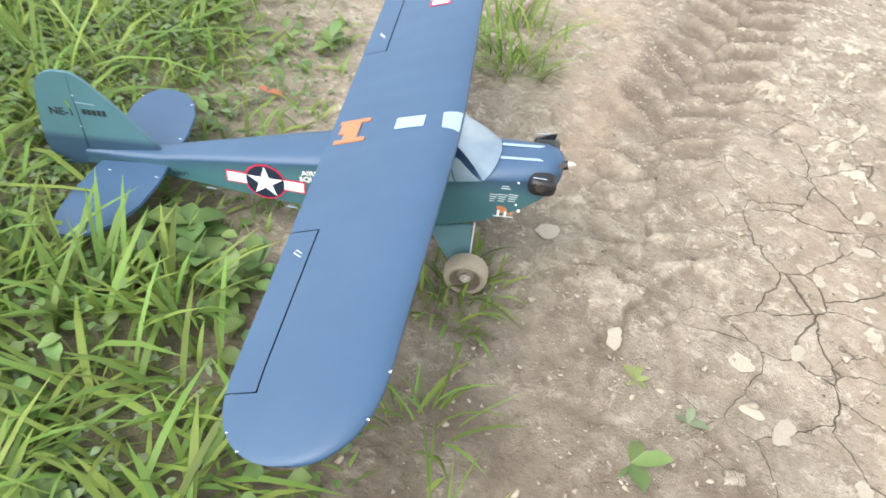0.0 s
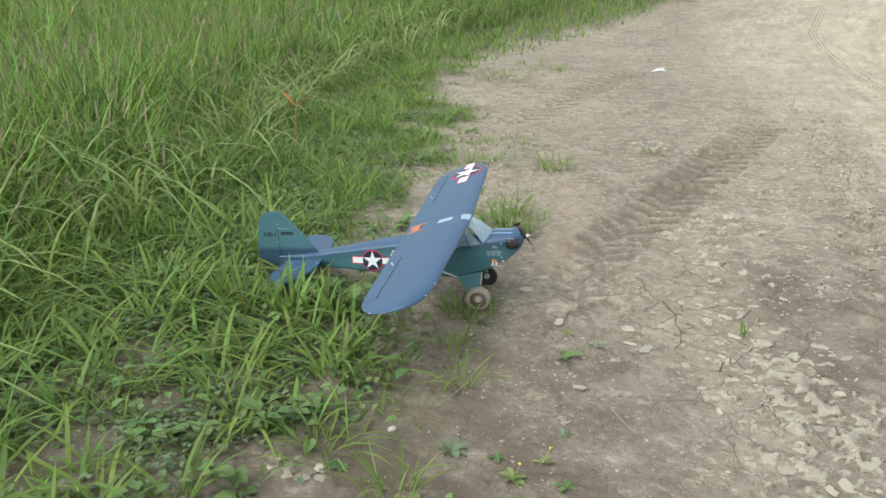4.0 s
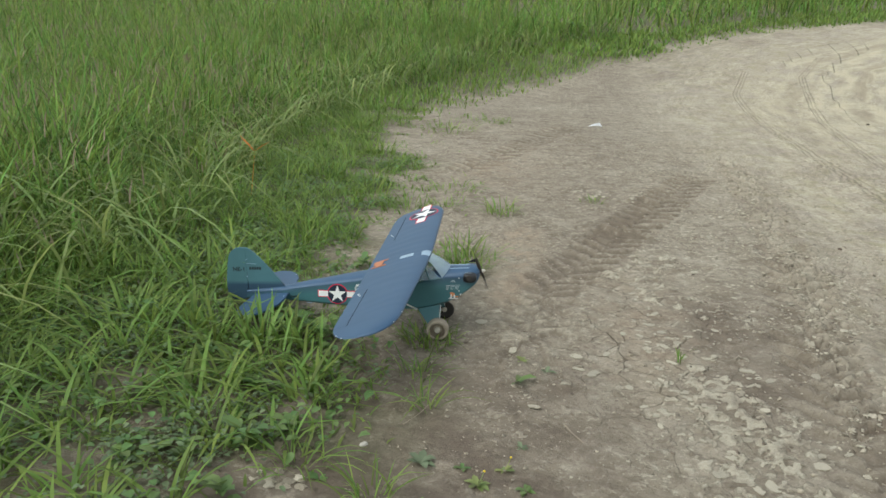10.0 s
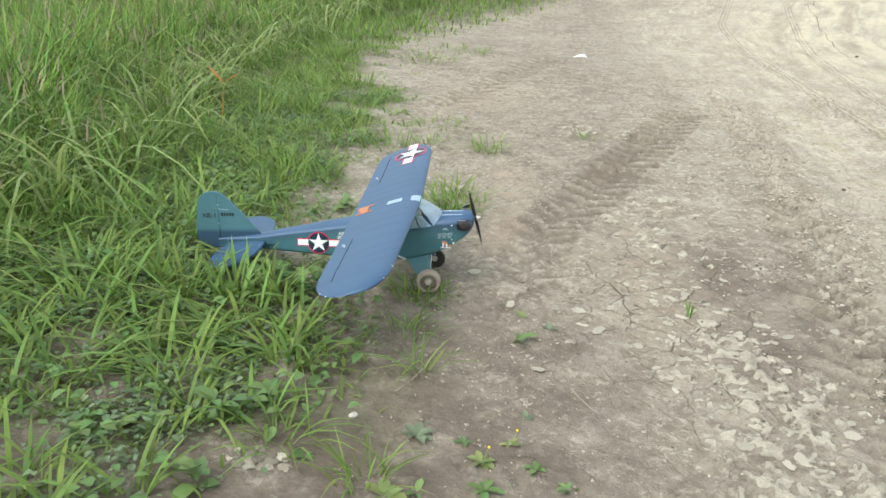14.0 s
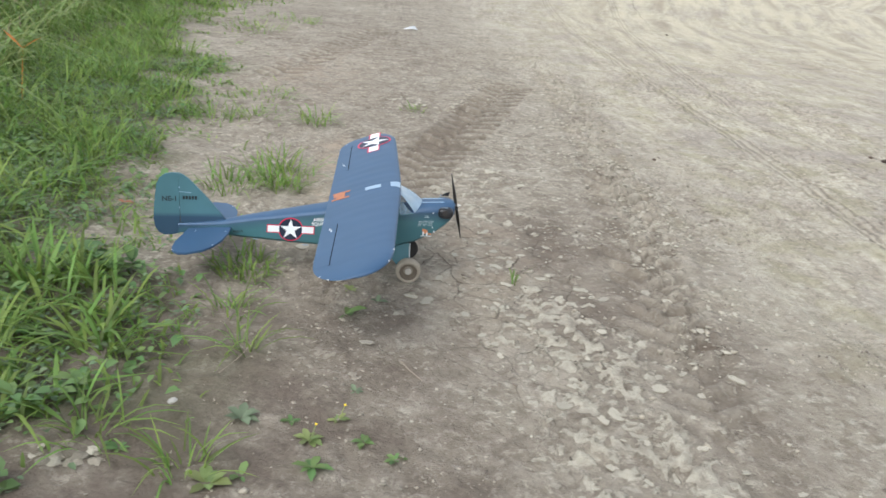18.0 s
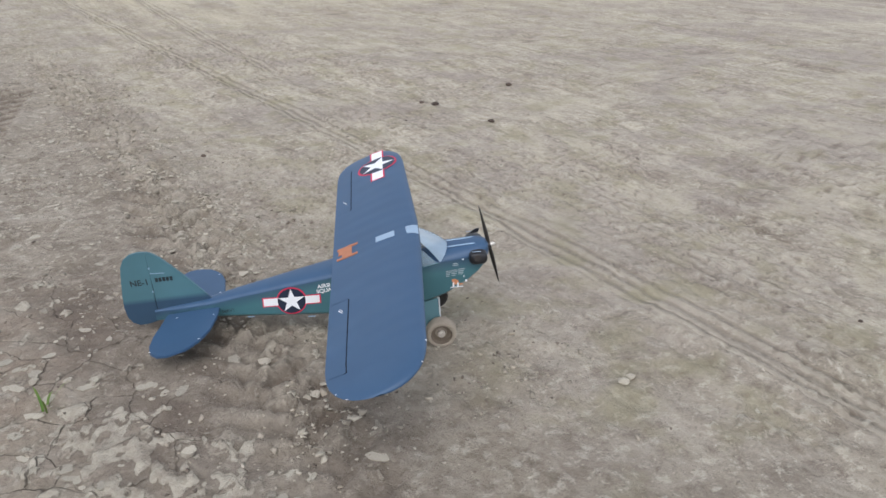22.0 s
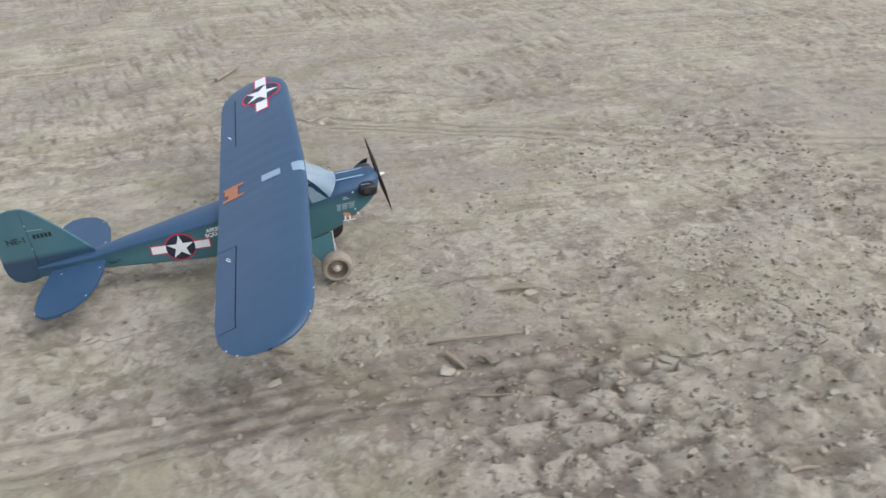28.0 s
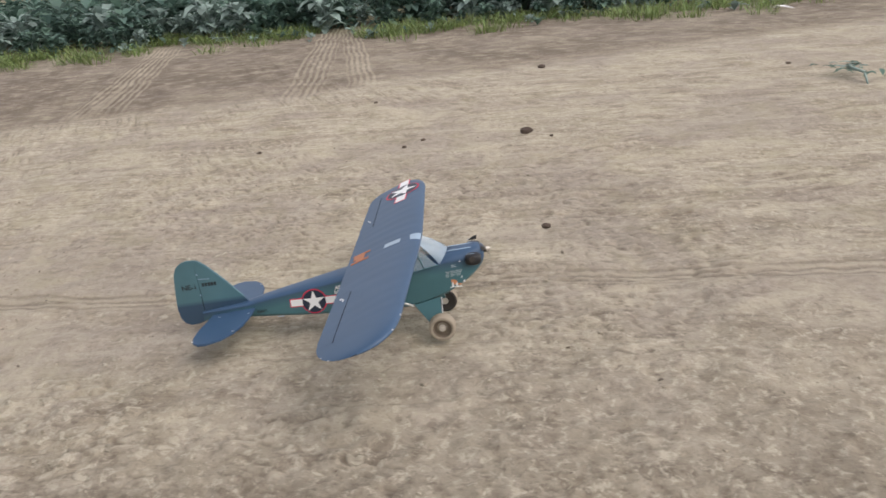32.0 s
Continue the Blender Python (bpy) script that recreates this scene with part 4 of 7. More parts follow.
    torn = np.clip(1.3 * np.exp(-((x - np.interp(y, [-9, -6.4, -5.2, -3.7, -2.9], [1.6, 2.2, 2.6, 3.0, 3.2])) / 0.8) ** 2) * step(-y, 2.4, 3.4) * (1 - step(-y, 6.0, 7.5)) + 0.28, 0, 1)
    rail = np.full(x.shape, 0.5)
    for pts in LINES:
        d = line_dist(x, y, pts)
        rail = np.where(np.abs(d) < np.abs(rail), d, rail)
    rail = np.where((y > 23.0) | (x > 12.0) | ((x > 6.0) & (y < 9.5)), 0.5, rail)
    for nm, v in (("rail", np.clip(rail, -0.5, 0.5)), ("green", g), ("crust", crust), ("block", block), ("sunk_shade", sunk_shade), ("tan", tan), ("dry", dry), ("haul", haul), ("lane", lane), ("along", along), ("damp", damp), ("crack", crack), ("olive", olive), ("torn", torn)):
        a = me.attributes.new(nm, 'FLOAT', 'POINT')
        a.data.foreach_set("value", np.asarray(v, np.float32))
    for k, (p, q, _, _) in enumerate(RIBS):
        al, ac, _ = seg(x, y, *p, *q)
        ln = math.hypot(q[0] - p[0], q[1] - p[1])
        for nm, v in (("rib_%d" % k, np.clip(ac, -3, 3)), ("ribs_%d" % k, np.clip((al + 0.3) / 0.9, 0, 1) * np.clip((ln - al) / 0.9, 0, 1))):
            a = me.attributes.new(nm, 'FLOAT', 'POINT')
            a.data.foreach_set("value", np.asarray(v, np.float32))
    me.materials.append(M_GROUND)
    ob = new("ground", me)
    return tagged(ob, "dried cracked brown mud track with tyre marks, bare beside grass", "ground", kind="structure")


# bald earth patches in the grass: x, y, radius
BALD = [(-0.83, 1.05, 0.20), (-0.59, 1.95, 0.28), (-0.37, -1.45, 0.20), (-0.87, -0.74, 0.10), (-1.05, -1.58, 0.12), (-0.35, 0.85, 0.2), (-0.75, 0.15, 0.1),
        (-1.16, -0.90, 0.17), (-1.51, -0.57, 0.13), (-1.02, -1.63, 0.24), (-0.33, -1.47, 0.24), (-0.85, -0.22, 0.12), (-0.47, -0.14, 0.14), (-0.42, -1.02, 0.10), (-0.95, -1.22, 0.12), (-0.70, -0.95, 0.09),
        (-1.35, 3.76, 0.30), (-1.21, 5.60, 0.40), (-0.95, 2.9, 0.2), (-1.7, -1.1, 0.14)]

build_ground()


def zat(x, y):
    return float(ground_height(np.array([float(x)]), np.array([float(y)]))[0])


# ---- the model aeroplane ----


def wing_lead(y):
    """The leading edge, swept back a little towards the tips."""
    return -0.065 - 0.038 * max(0.0, abs(y) - 0.08)


def film_sag(s, y):
    """Ribs and slack wrinkles of the covering film."""
    slack = (0.4 + 0.6 * math.sin(5 * y + 1) ** 2) * math.sin(2 * math.pi * y / 0.075 + 5 * s + 3 * math.sin(7 * y) + 1.5 * math.sin(13 * y + 3 * s))
    return (0.00015 * math.cos(2 * math.pi * y / 0.088) + 0.00042 * slack) * math.sin(math.pi * s)


def wing_top(x, y):
    s = min(max((wing_lead(y) - x) / (wing_lead(y) + 0.365), 0.0), 1.0)
    chord = 0.295 + (x + 0.365) * 0.283
    return chord + 0.022 * math.sin(math.pi * s ** 0.5) + 0.011 * abs(y) + film_sag(s, y)


def tip_scale(y):
    u = (abs(y) - 0.67) / 0.195
    return 1.0 if u <= 0 else max(1 - u ** 2.5, 0.0) ** (1 / 2.3)


S_STOPS = [0, 0.004, 0.015, 0.04, 0.08, 0.14, 0.22, 0.32, 0.44, 0.56, 0.68, 0.785, 0.797, 0.807, 0.87, 0.93, 1.0]
AIL_IN, AIL_OUT = 0.335, 0.732


def wing_point(s, y, top):
    k = tip_scale(y)
    span = wing_lead(y) + 0.365
    xm = wing_lead(y) - 0.467 * span
    x_full = wing_lead(y) - span * s
    x = xm + (x_full - xm) * max(k, 0.02)
    chord = 0.295 + (x + 0.365) * 0.283 + 0.011 * abs(y)
    rib = film_sag(s, y)
    if top:
        z = chord + (0.022 * math.sin(math.pi * s ** 0.5) + rib) * max(k, 0.05) ** 0.8
    else:
        z = chord - (0.006 * math.sin(math.pi * s ** 0.6) + 0.001) * max(k, 0.1)
    return (x, y, z)


def wing_part(name, sel, mats, parent, label=""):
    ys = sorted({round(v, 4) for v in (*np.arange(-0.66, 0.6601, 0.011), *[q * w for q in (-1, 1) for w in (AIL_IN - 0.0015, AIL_IN + 0.0015, AIL_OUT - 0.0015, AIL_OUT + 0.0015, 0.69, 0.73, 0.76, 0.785, 0.805, 0.82, 0.833, 0.844, 0.852, 0.858, 0.862, 0.8645)])})
    bm = bmesh.new()
    cache = {}

    def v(i, j, top):
        key = (i, j, top or i in (0,))
        if key not in cache:
            cache[key] = bm.verts.new(wing_point(S_STOPS[i], ys[j], key[2]))
        return cache[key]
    for j in range(len(ys) - 1):
        ym = abs(ys[j] + ys[j + 1]) / 2
        for i in range(len(S_STOPS) - 1):
            sm = (S_STOPS[i] + S_STOPS[i + 1]) / 2
            if sel(sm, ym, (ys[j] + ys[j + 1]) / 2):
                for top in (True, False):
                    q = [v(i, j, top), v(i, j + 1, top), v(i + 1, j + 1, top), v(i + 1, j, top)]
                    if len(set(q)) == 4:
                        bm.faces.new(q if top else q[::-1])
    bmesh.ops.remove_doubles(bm, verts=bm.verts[:], dist=1e-5)
    # close every open border between the skins
    bmesh.ops.recalc_face_normals(bm, faces=bm.faces[:])
    return part(name, bm, mats, parent, label, angle=50)


def pieces(name, boxes, m, parent, label="", bevel=0.0, fix=None):
    """One small part for each box."""
    for lo, hi in boxes:
        bm = bmesh.new()
        add_box(bm, [min(a, b) for a, b in zip(lo, hi)], [max(a, b) for a, b in zip(lo, hi)], bevel)
        if fix:
            for v in bm.verts:
                fix(v)
        part(name, bm, m, parent, label)


def star_pts(r, turn=90.0, n=5):
    return [((r if k % 2 == 0 else r * 0.382) * math.cos(radians(turn + 36 * k)), (r if k % 2 == 0 else r * 0.382) * math.sin(radians(turn + 36 * k))) for k in range(2 * n)]


def add_patch(bm, outline, place, lift, cuts=0):
    """A thin decal: outline in its own plane, laid on a surface by place(u, v, lift)."""
    vs = [bm.verts.new((u, v, 0)) for u, v in outline]
    f = bm.faces.new(vs)
    geom = bmesh.ops.triangulate(bm, faces=[f])["faces"]
    if cuts:
        bmesh.ops.subdivide_edges(bm, edges=list({e for g in geom for e in g.edges}), cuts=cuts, use_grid_fill=True)
    for w in bm.verts:
        if not w.tag:
            w.co = Vector(place(w.co.x, w.co.y, lift))
            w.tag = True
    bmesh.ops.recalc_face_normals(bm, faces=bm.faces[:])


def decal(name, outlines, place, lift, m, parent, label="", cuts=0):
    bm = bmesh.new()
    for o in outlines:
        add_patch(bm, o, place, lift, cuts)
    return part(name, bm, m, parent, label, angle=30)


def circle(r, n=40, ry=None):
    return [(r * math.cos(2 * math.pi * k / n), (ry or r) * math.sin(2 * math.pi * k / n)) for k in range(n)]


def rect(x0, x1, y0, y1):
    return [(x0, y0), (x1, y0), (x1, y1), (x0, y1)]


def roundel(parent, place, r, cuts=0):
    back = decal("roundel", [circle(r * 1.09)], place, 0.0012, M_RED, parent, "red-ringed star roundel with white bars", cuts)
    bw, bl = r * 0.30, r * 2.0
    decal("bar_border", [rect(-bl - r * 0.08, -r * 0.9, -bw - r * 0.08, bw + r * 0.08)], place, 0.0009, M_RED, back, "red border", cuts)
    decal("bar_border", [rect(r * 0.9, bl + r * 0.08, -bw - r * 0.08, bw + r * 0.08)], place, 0.0009, M_RED, back, "red border", cuts)
    decal("bar", [rect(-bl, -r * 0.9, -bw, bw)], place, 0.0016, M_WHITE, back, "white bar", cuts)
    decal("bar", [rect(r * 0.9, bl, -bw, bw)], place, 0.0016, M_WHITE, back, "white bar", cuts)
    decal("disc", [circle(r)], place, 0.0020, M_ROUND, back, "dark blue disc", cuts)
    decal("star", [star_pts(r * 0.98)], place, 0.0026, M_WHITE, back, "white star", cuts)
    return back


def lettering(name, text, size, m4, m, parent, label=""):
    cu = bpy.data.curves.new("letters", 'FONT')
    cu.body, cu.size, cu.align_x, cu.align_y, cu.extrude = text, size, 'CENTER', 'CENTER', 0.0004
    cu.offset = size * 0.02
    tmp = new("letters", cu)
    me = bpy.data.meshes.new_from_object(tmp.evaluated_get(bpy.context.evaluated_depsgraph_get()))
    bpy.data.objects.remove(tmp)
    me.materials.clear()
    me.materials.append(m)
    ob = new(name, me)
    ob.parent = parent
    ob.matrix_basis = m4
    if label:
        ob["label"] = label
    return ob


FUSE = [  # x, half width, bottom, crease, top
    (-0.992, 0.008, 0.088, 0.122, 0.130), (-0.89, 0.019, 0.094, 0.136, 0.147), (-0.79, 0.029, 0.099, 0.153, 0.166), (-0.70, 0.037, 0.100, 0.177, 0.191),
    (-0.60, 0.046, 0.101, 0.200, 0.216), (-0.50, 0.056, 0.103, 0.223, 0.241), (-0.385, 0.066, 0.106, 0.249, 0.269), (-0.34, 0.071, 0.109, 0.260, 0.285),
    (-0.22, 0.075, 0.114, 0.285, 0.318), (-0.145, 0.0755, 0.119, 0.290, 0.320), (-0.14, 0.0755, 0.119, 0.256, 0.264), (-0.07, 0.0755, 0.132, 0.272, 0.280), (-0.005, 0.075, 0.156, 0.292, 0.302),
    (0.018, 0.074, 0.165, 0.297, 0.324), (0.058, 0.071, 0.188, 0.300, 0.330), (0.095, 0.067, 0.211, 0.303, 0.335), (0.131, 0.060, 0.238, 0.307, 0.341),
    (0.153, 0.050, 0.259, 0.309, 0.341), (0.166, 0.038, 0.274, 0.311, 0.336), (0.173, 0.022, 0.291, 0.312, 0.327)]


def fuse_side(x):
    return float(np.interp(x, [f[0] for f in FUSE], [f[1] for f in FUSE]))


def fuse_ring(f):
    x, w, zb, zc, zt = f
    r = min(0.012, w * 0.4)
    pts = [(-w + r, zb), (-w, zb + r), (-w, (zb + zc) / 2), (-w, zc)]
    for k in (1, 2, 3, 4):
        a = math.pi * 0.5 * k / 5
        pts.append((-w * math.cos(a) ** 0.8, zc + (zt - zc) * math.sin(a)))
    pts.append((0, zt))
    full = pts + [(-p, q) for p, q in pts[-2::-1]]
    return [(x, p, q) for p, q in full]


def build_plane():
    plane = thing("model_airplane", "blue and teal radio-controlled high-wing model airplane on tan wheels", "model airplane", FLIGHT[0][1])
    # fuselage: teal flanks, blue back
    bm = bmesh.new()
    add_rings(bm, [fuse_ring(f) for f in FUSE])
    bmesh.ops.recalc_face_normals(bm, faces=bm.faces[:])
    for f in bm.faces:
        c = f.calc_center_median()
        zc = float(np.interp(c.x, [q[0] for q in FUSE], [q[3] for q in FUSE]))
        edge = zc - 0.002 if c.x < 0.0 else zc - 0.018
        f.material_index = 1 if c.z > edge else 0
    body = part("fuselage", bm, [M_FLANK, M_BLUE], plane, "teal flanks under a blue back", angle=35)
    # wing in one piece with two ailerons
    wing = wing_part("wing", lambda s, y, ys: not (y > AIL_IN - 0.0016 and y < AIL_OUT + 0.0016 and s > 0.785), M_BLUE, plane, "blue fabric-covered wing with rounded tips")
    for sgn in (-1, 1):
        ail = wing_part("aileron", lambda s, y, ys, q=sgn: ys * q > 0 and y > AIL_IN + 0.0014 and y < AIL_OUT - 0.0014 and s > 0.80, M_BLUE, plane, "blue aileron")
        bm = bmesh.new()
        for v in add_box(bm, (-1, min(sgn * AIL_IN, sgn * AIL_OUT) - 0.004, -0.004), (1, max(sgn * AIL_IN, sgn * AIL_OUT) + 0.004, 0.0030)):
            x0 = -0.365 + 0.215 * (wing_lead(v.co.y) + 0.365)
            v.co.z += 0.295 + (x0 + 0.365) * 0.283 + 0.011 * abs(v.co.y)
            v.co.x = x0 - 0.007 if v.co.x < 0 else x0 + 0.002
        part("hinge_gap", bm, M_GROOVE, wing, "dark hinge line")
        bm = bmesh.new()
        zz = wing_top(-0.325, sgn * 0.405)
        add_tube(bm, [(-0.318, sgn * 0.400, zz - 0.002), (-0.330, sgn * 0.401, zz + 0.009), (-0.334, sgn * 0.409, zz + 0.009), (-0.318, sgn * 0.410, zz - 0.002)], 0.0013, 6)
        part("control_horn", bm, M_WHITE, ail, "white control horn")
    # covering chipped white along the tips and the edges
    chips = random.Random(5)
    for sgn in (-1, 1):
        for k in range(5):
            y = sgn * (0.60 + 0.262 * math.sqrt(chips.random()))
            s = chips.choice((0.006, 0.01, 0.985))
            x, _, z = wing_point(s, y, True)
            w, h = chips.uniform(0.001, 0.003), chips.uniform(0.0006, 0.0012)
            pieces("chipped_edge", [((x - w, y - h, z - 0.002), (x + w, y + h, z + 0.0012))], M_WHITE, wing, "white chipped spot")
    # roundel on the far upper wing only
    roundel(plane, lambda u, v, l: (-0.197 + v, 0.675 + u, wing_top(-0.197 + v, 0.675 + u) + l + 0.0004), 0.074, cuts=3)
    # pale patch and taped orange clip on the centre line
    decal("windscreen_tab", [[(-0.108, -0.030), (-0.068, -0.036), (-0.068, 0.034), (-0.112, 0.026)]], lambda u, v, l: (u, v, wing_top(u, v) + l), 0.0012, M_PATCH, wing, "pale plastic windscreen edge", cuts=2)
    decal("wing_patch", [rect(-0.215, -0.150, -0.022, 0.020)], lambda u, v, l: (u, v, wing_top(u, v) + l), 0.0012, M_PATCH, wing, "pale plastic patch", cuts=2)
    bm = bmesh.new()
    for lo, hi in (((-0.350, -0.046), (-0.278, -0.032)), ((-0.350, 0.026), (-0.278, 0.040)), ((-0.332, -0.034), (-0.298, 0.028)), ((-0.345, -0.010), (-0.325, 0.030))):
        add_box(bm, (lo[0], lo[1], 0), (hi[0], hi[1], 0.004), 0.0012)
    for v in bm.verts:
        v.co.z += wing_top(v.co.x, v.co.y) - 0.001
    part("wing_clip", bm, M_ORANGE, wing, "orange tape clip")
    # wind screen, side windows and posts
    bm = bmesh.new()
    rows = []
    for k in range(7):
        t = k / 6
        row = []
        for j in range(-6, 7):
            u = j / 6
            top = Vector((-0.082, 0.060 * u, wing_top(-0.082, 0) - 0.007))
            bx = 0.030 - 0.030 * abs(u) ** 1.8
            bot = Vector((bx, 0.0775 * math.sin(u * math.pi / 2 * 0.98), 0.330 - 0.034 * abs(u) ** 2.2))
            p = top.lerp(bot, t)
            p.z += 0.007 * math.sin(math.pi * t) * (1 - 0.5 * abs(u) ** 3)
            p.x += 0.003 * math.sin(math.pi * t)
            row.append(bm.verts.new(p))
        rows.append(row)
    for a, b in zip(rows, rows[1:]):
        for i in range(12):
            bm.faces.new((a[i], a[i + 1], b[i + 1], b[i]))
    bmesh.ops.solidify(bm, geom=bm.faces[:], thickness=0.0015)
    bmesh.ops.recalc_face_normals(bm, faces=bm.faces[:])
    part("windscreen", bm, M_CLEAR, plane, "cloudy pale plastic windscreen")
    bm = bmesh.new()
    add_box(bm, (-0.150, -0.066, 0.250), (-0.135, 0.066, 0.345), 0.004)
    add_box(bm, (-0.140, -0.066, 0.262), (-0.020, 0.066, 0.272), 0.004)
    part("cabin", bm, M_GLASS, plane, "dark blue cabin inside")
    for sgn in (-1, 1):
        bm = bmesh.new()
        add_plate(bm, [(-0.148, 0.258), (-0.010, 0.292), (-0.058, 0.342), (-0.085, 0.356), (-0.148, 0.340)], 0.002, "y", sgn * 0.0745)
        win = part("side_window", bm, M_PANE, plane, "clear cabin side window")
        bm = bmesh.new()
        add_tube(bm, [(-0.060, sgn * 0.0765, 0.278), (-0.086, sgn * 0.0765, 0.352)], 0.0022, 6)
        add_tube(bm, [(-0.148, sgn * 0.0762, 0.258), (-0.005, sgn * 0.0762, 0.293)], 0.0018, 6)
        part("window_post", bm, M_TEAL, win, "teal window frame")
    # cowl details
    for sgn in (-1, 1):
        bm = bmesh.new()
        rings = []
        for k, (yy, sc) in enumerate(((0.050, 1.0), (0.074, 1.0), (0.082, 0.92), (0.086, 0.75))):
            rings.append([(0.131 + 0.032 * sc * math.copysign(abs(math.cos(a)) ** 0.7, math.cos(a)), sgn * yy, 0.304 + 0.022 * sc * math.copysign(abs(math.sin(a)) ** 0.7, math.sin(a))) for a in [2 * math.pi * j / 20 for j in range(20)]])
        add_rings(bm, rings)
        bmesh.ops.recalc_face_normals(bm, faces=bm.faces[:])
        eng = part("engine_cover", bm, M_BLACK, plane, "black plastic engine cover")
        bm = bmesh.new()
        add_tube(bm, [(0.127, sgn * 0.084, 0.310), (0.128, sgn * 0.0885, 0.310)], 0.012, 14)
        part("cylinder_head", bm, M_RUBBER, eng, "dark cylinder head")
        bm = bmesh.new()
        add_tube(bm, [(0.108, sgn * 0.080, 0.331), (0.138, sgn * 0.082, 0.333)], 0.0012, 6)
        part("push_rod", bm, M_PATCH, eng, "pale rod")
        bm = bmesh.new()
        add_plate(bm, [(0.110, 0.337), (0.146, 0.341), (0.149, 0.358), (0.133, 0.354)], 0.004, "y", sgn * 0.052, 0.001)
        if sgn > 0:
            part("air_scoop", bm, M_BLACK, eng, "black air scoop")
        else:
            bm.free()
        for sx, sz in ((0.090, 0.216), (0.082, 0.234), (0.079, 0.300)):
            bm = bmesh.new()
            bmesh.ops.create_uvsphere(bm, u_segments=8, v_segments=6, radius=0.0042 if sz < 0.22 else 0.0026, matrix=Matrix.Translation((sx, sgn * (fuse_side(sx) + 0.001), sz)))
            part("cowl_screw", bm, M_WHITE, body, "white screw head")
        # thin pale strip modelled in place of the highlight along the cowl top
        bm = bmesh.new()
        add_box(bm, (0.030, min(sgn * 0.020, sgn * 0.028), 0), (0.125, max(sgn * 0.020, sgn * 0.028), 0.0012))
        for v in bm.verts:
            v.co.z += 0.327 + (v.co.x - 0.03) * 0.105
        part("cowl_highlight", bm, M_PATCH, body, "pale strip in place of a highlight")
    # landing gear fairings, axle and wheels
    for sgn in (-1, 1):
        bm = bmesh.new()
        top = [(-0.115, 0.128), (-0.010, 0.156)]
        bot = [(-0.046, 0.058), (-0.004, 0.060)]
        ring_t = [(top[0][0], sgn * 0.068, top[0][1]), (top[1][0], sgn * 0.068, top[1][1]), (top[1][0], sgn * 0.076, top[1][1]), (top[0][0], sgn * 0.076, top[0][1])]
        ring_b = [(bot[0][0], sgn * 0.118, bot[0][1]), (bot[1][0], sgn * 0.118, bot[1][1]), (bot[1][0], sgn * 0.126, bot[1][1]), (bot[0][0], sgn * 0.126, bot[0][1])]
        add_rings(bm, [ring_t, ring_b])
        bmesh.ops.recalc_face_normals(bm, faces=bm.faces[:])
        bmesh.ops.bevel(bm, geom=bm.edges[:], offset=0.002, segments=2, affect='EDGES')
        leg = part("gear_fairing", bm, M_TEAL, plane, "teal undercarriage fairing")
        bm = bmesh.new()
        add_tube(bm, [(-0.005, sgn * 0.060, 0.150), (-0.004, sgn * 0.122, 0.066), (-0.006, sgn * 0.160, 0.062)], 0.0022, 8)
        part("gear_wire", bm, M_WIRE, leg, "pale gear wire")
        bm = bmesh.new()
        add_tube(bm, [(-0.12, sgn * 0.072, 0.124), (-0.19, sgn * 0.40, 0.322)], 0.0045, 8)
        add_tube(bm, [(-0.19, sgn * 0.072, 0.118), (-0.27, sgn * 0.40, 0.306)], 0.0035, 8)
        part("wing_strut", bm, M_WIRE, plane, "pale wing struts")
    wheels = []
    for sgn, zw in ((-1, 0.071), (1, 0.054)):
        prof = [(0.010, -0.020), (0.040, -0.021), (0.050, -0.024), (0.058, -0.021), (0.062, -0.012), (0.062, 0.012), (0.058, 0.021), (0.051, 0.024), (0.043, 0.022), (0.039, 0.006), (0.024, 0.004), (0.010, 0.008)]
        bm = bmesh.new()
        n = 36
        rings = []
        for r, o in prof:
            rings.append([(0.85 * r * math.cos(2 * math.pi * k / n), sgn * o, 0.85 * r * math.sin(2 * math.pi * k / n)) for k in range(n)])
        fs = add_rings(bm, rings)
        for k, f in enumerate(fs[:-2]):
            f.material_index = 1 if k // n < 3 else 2 if k // n in (8, 9) else 0
        bmesh.ops.recalc_face_normals(bm, faces=bm.faces[:])
        wheel = part("wheel", bm, [M_TYRE, M_RUBBER, M_RECESS], plane, "dusty tan foam wheel", pose(-0.006, sgn * 0.147, zw - 0.009), angle=35)
        bm = bmesh.new()
        add_tube(bm, [(0, sgn * -0.028, 0), (0, sgn * 0.016, 0)], 0.013, 16)
        add_tube(bm, [(0, sgn * 0.016, 0), (0, sgn * 0.022, 0)], 0.008, 6)
        add_tube(bm, [(0, sgn * 0.022, 0), (0, sgn * 0.027, 0)], 0.004, 8)
        part("hub", bm, M_METAL, wheel, "dull metal hub with axle nut")
        wheels.append(wheel)
    # tail
    TAIL = pose(0.018, 0, 0)
    fin_out = [(-0.800, 0.150), (-0.835, 0.194), (-0.885, 0.252), (-0.930, 0.299), (-0.965, 0.333), (-0.990, 0.350), (-1.0055, 0.354), (-1.0055, 0.30), (-1.002, 0.23), (-0.999, 0.12), (-0.90, 0.13)]
    bm = bmesh.new()
    add_plate(bm, fin_out, 0.010, "y", 0, 0.0012)
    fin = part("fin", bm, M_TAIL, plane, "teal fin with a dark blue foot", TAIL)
    rud = [(-1.0060, 0.354), (-1.035, 0.354), (-1.062, 0.346), (-1.084, 0.328), (-1.097, 0.30), (-1.104, 0.25), (-1.110, 0.19), (-1.112, 0.142), (-1.106, 0.105), (-1.092, 0.083), (-1.068, 0.072), (-1.035, 0.076), (-1.0005, 0.088), (-1.0030, 0.20)]
    bm = bmesh.new()
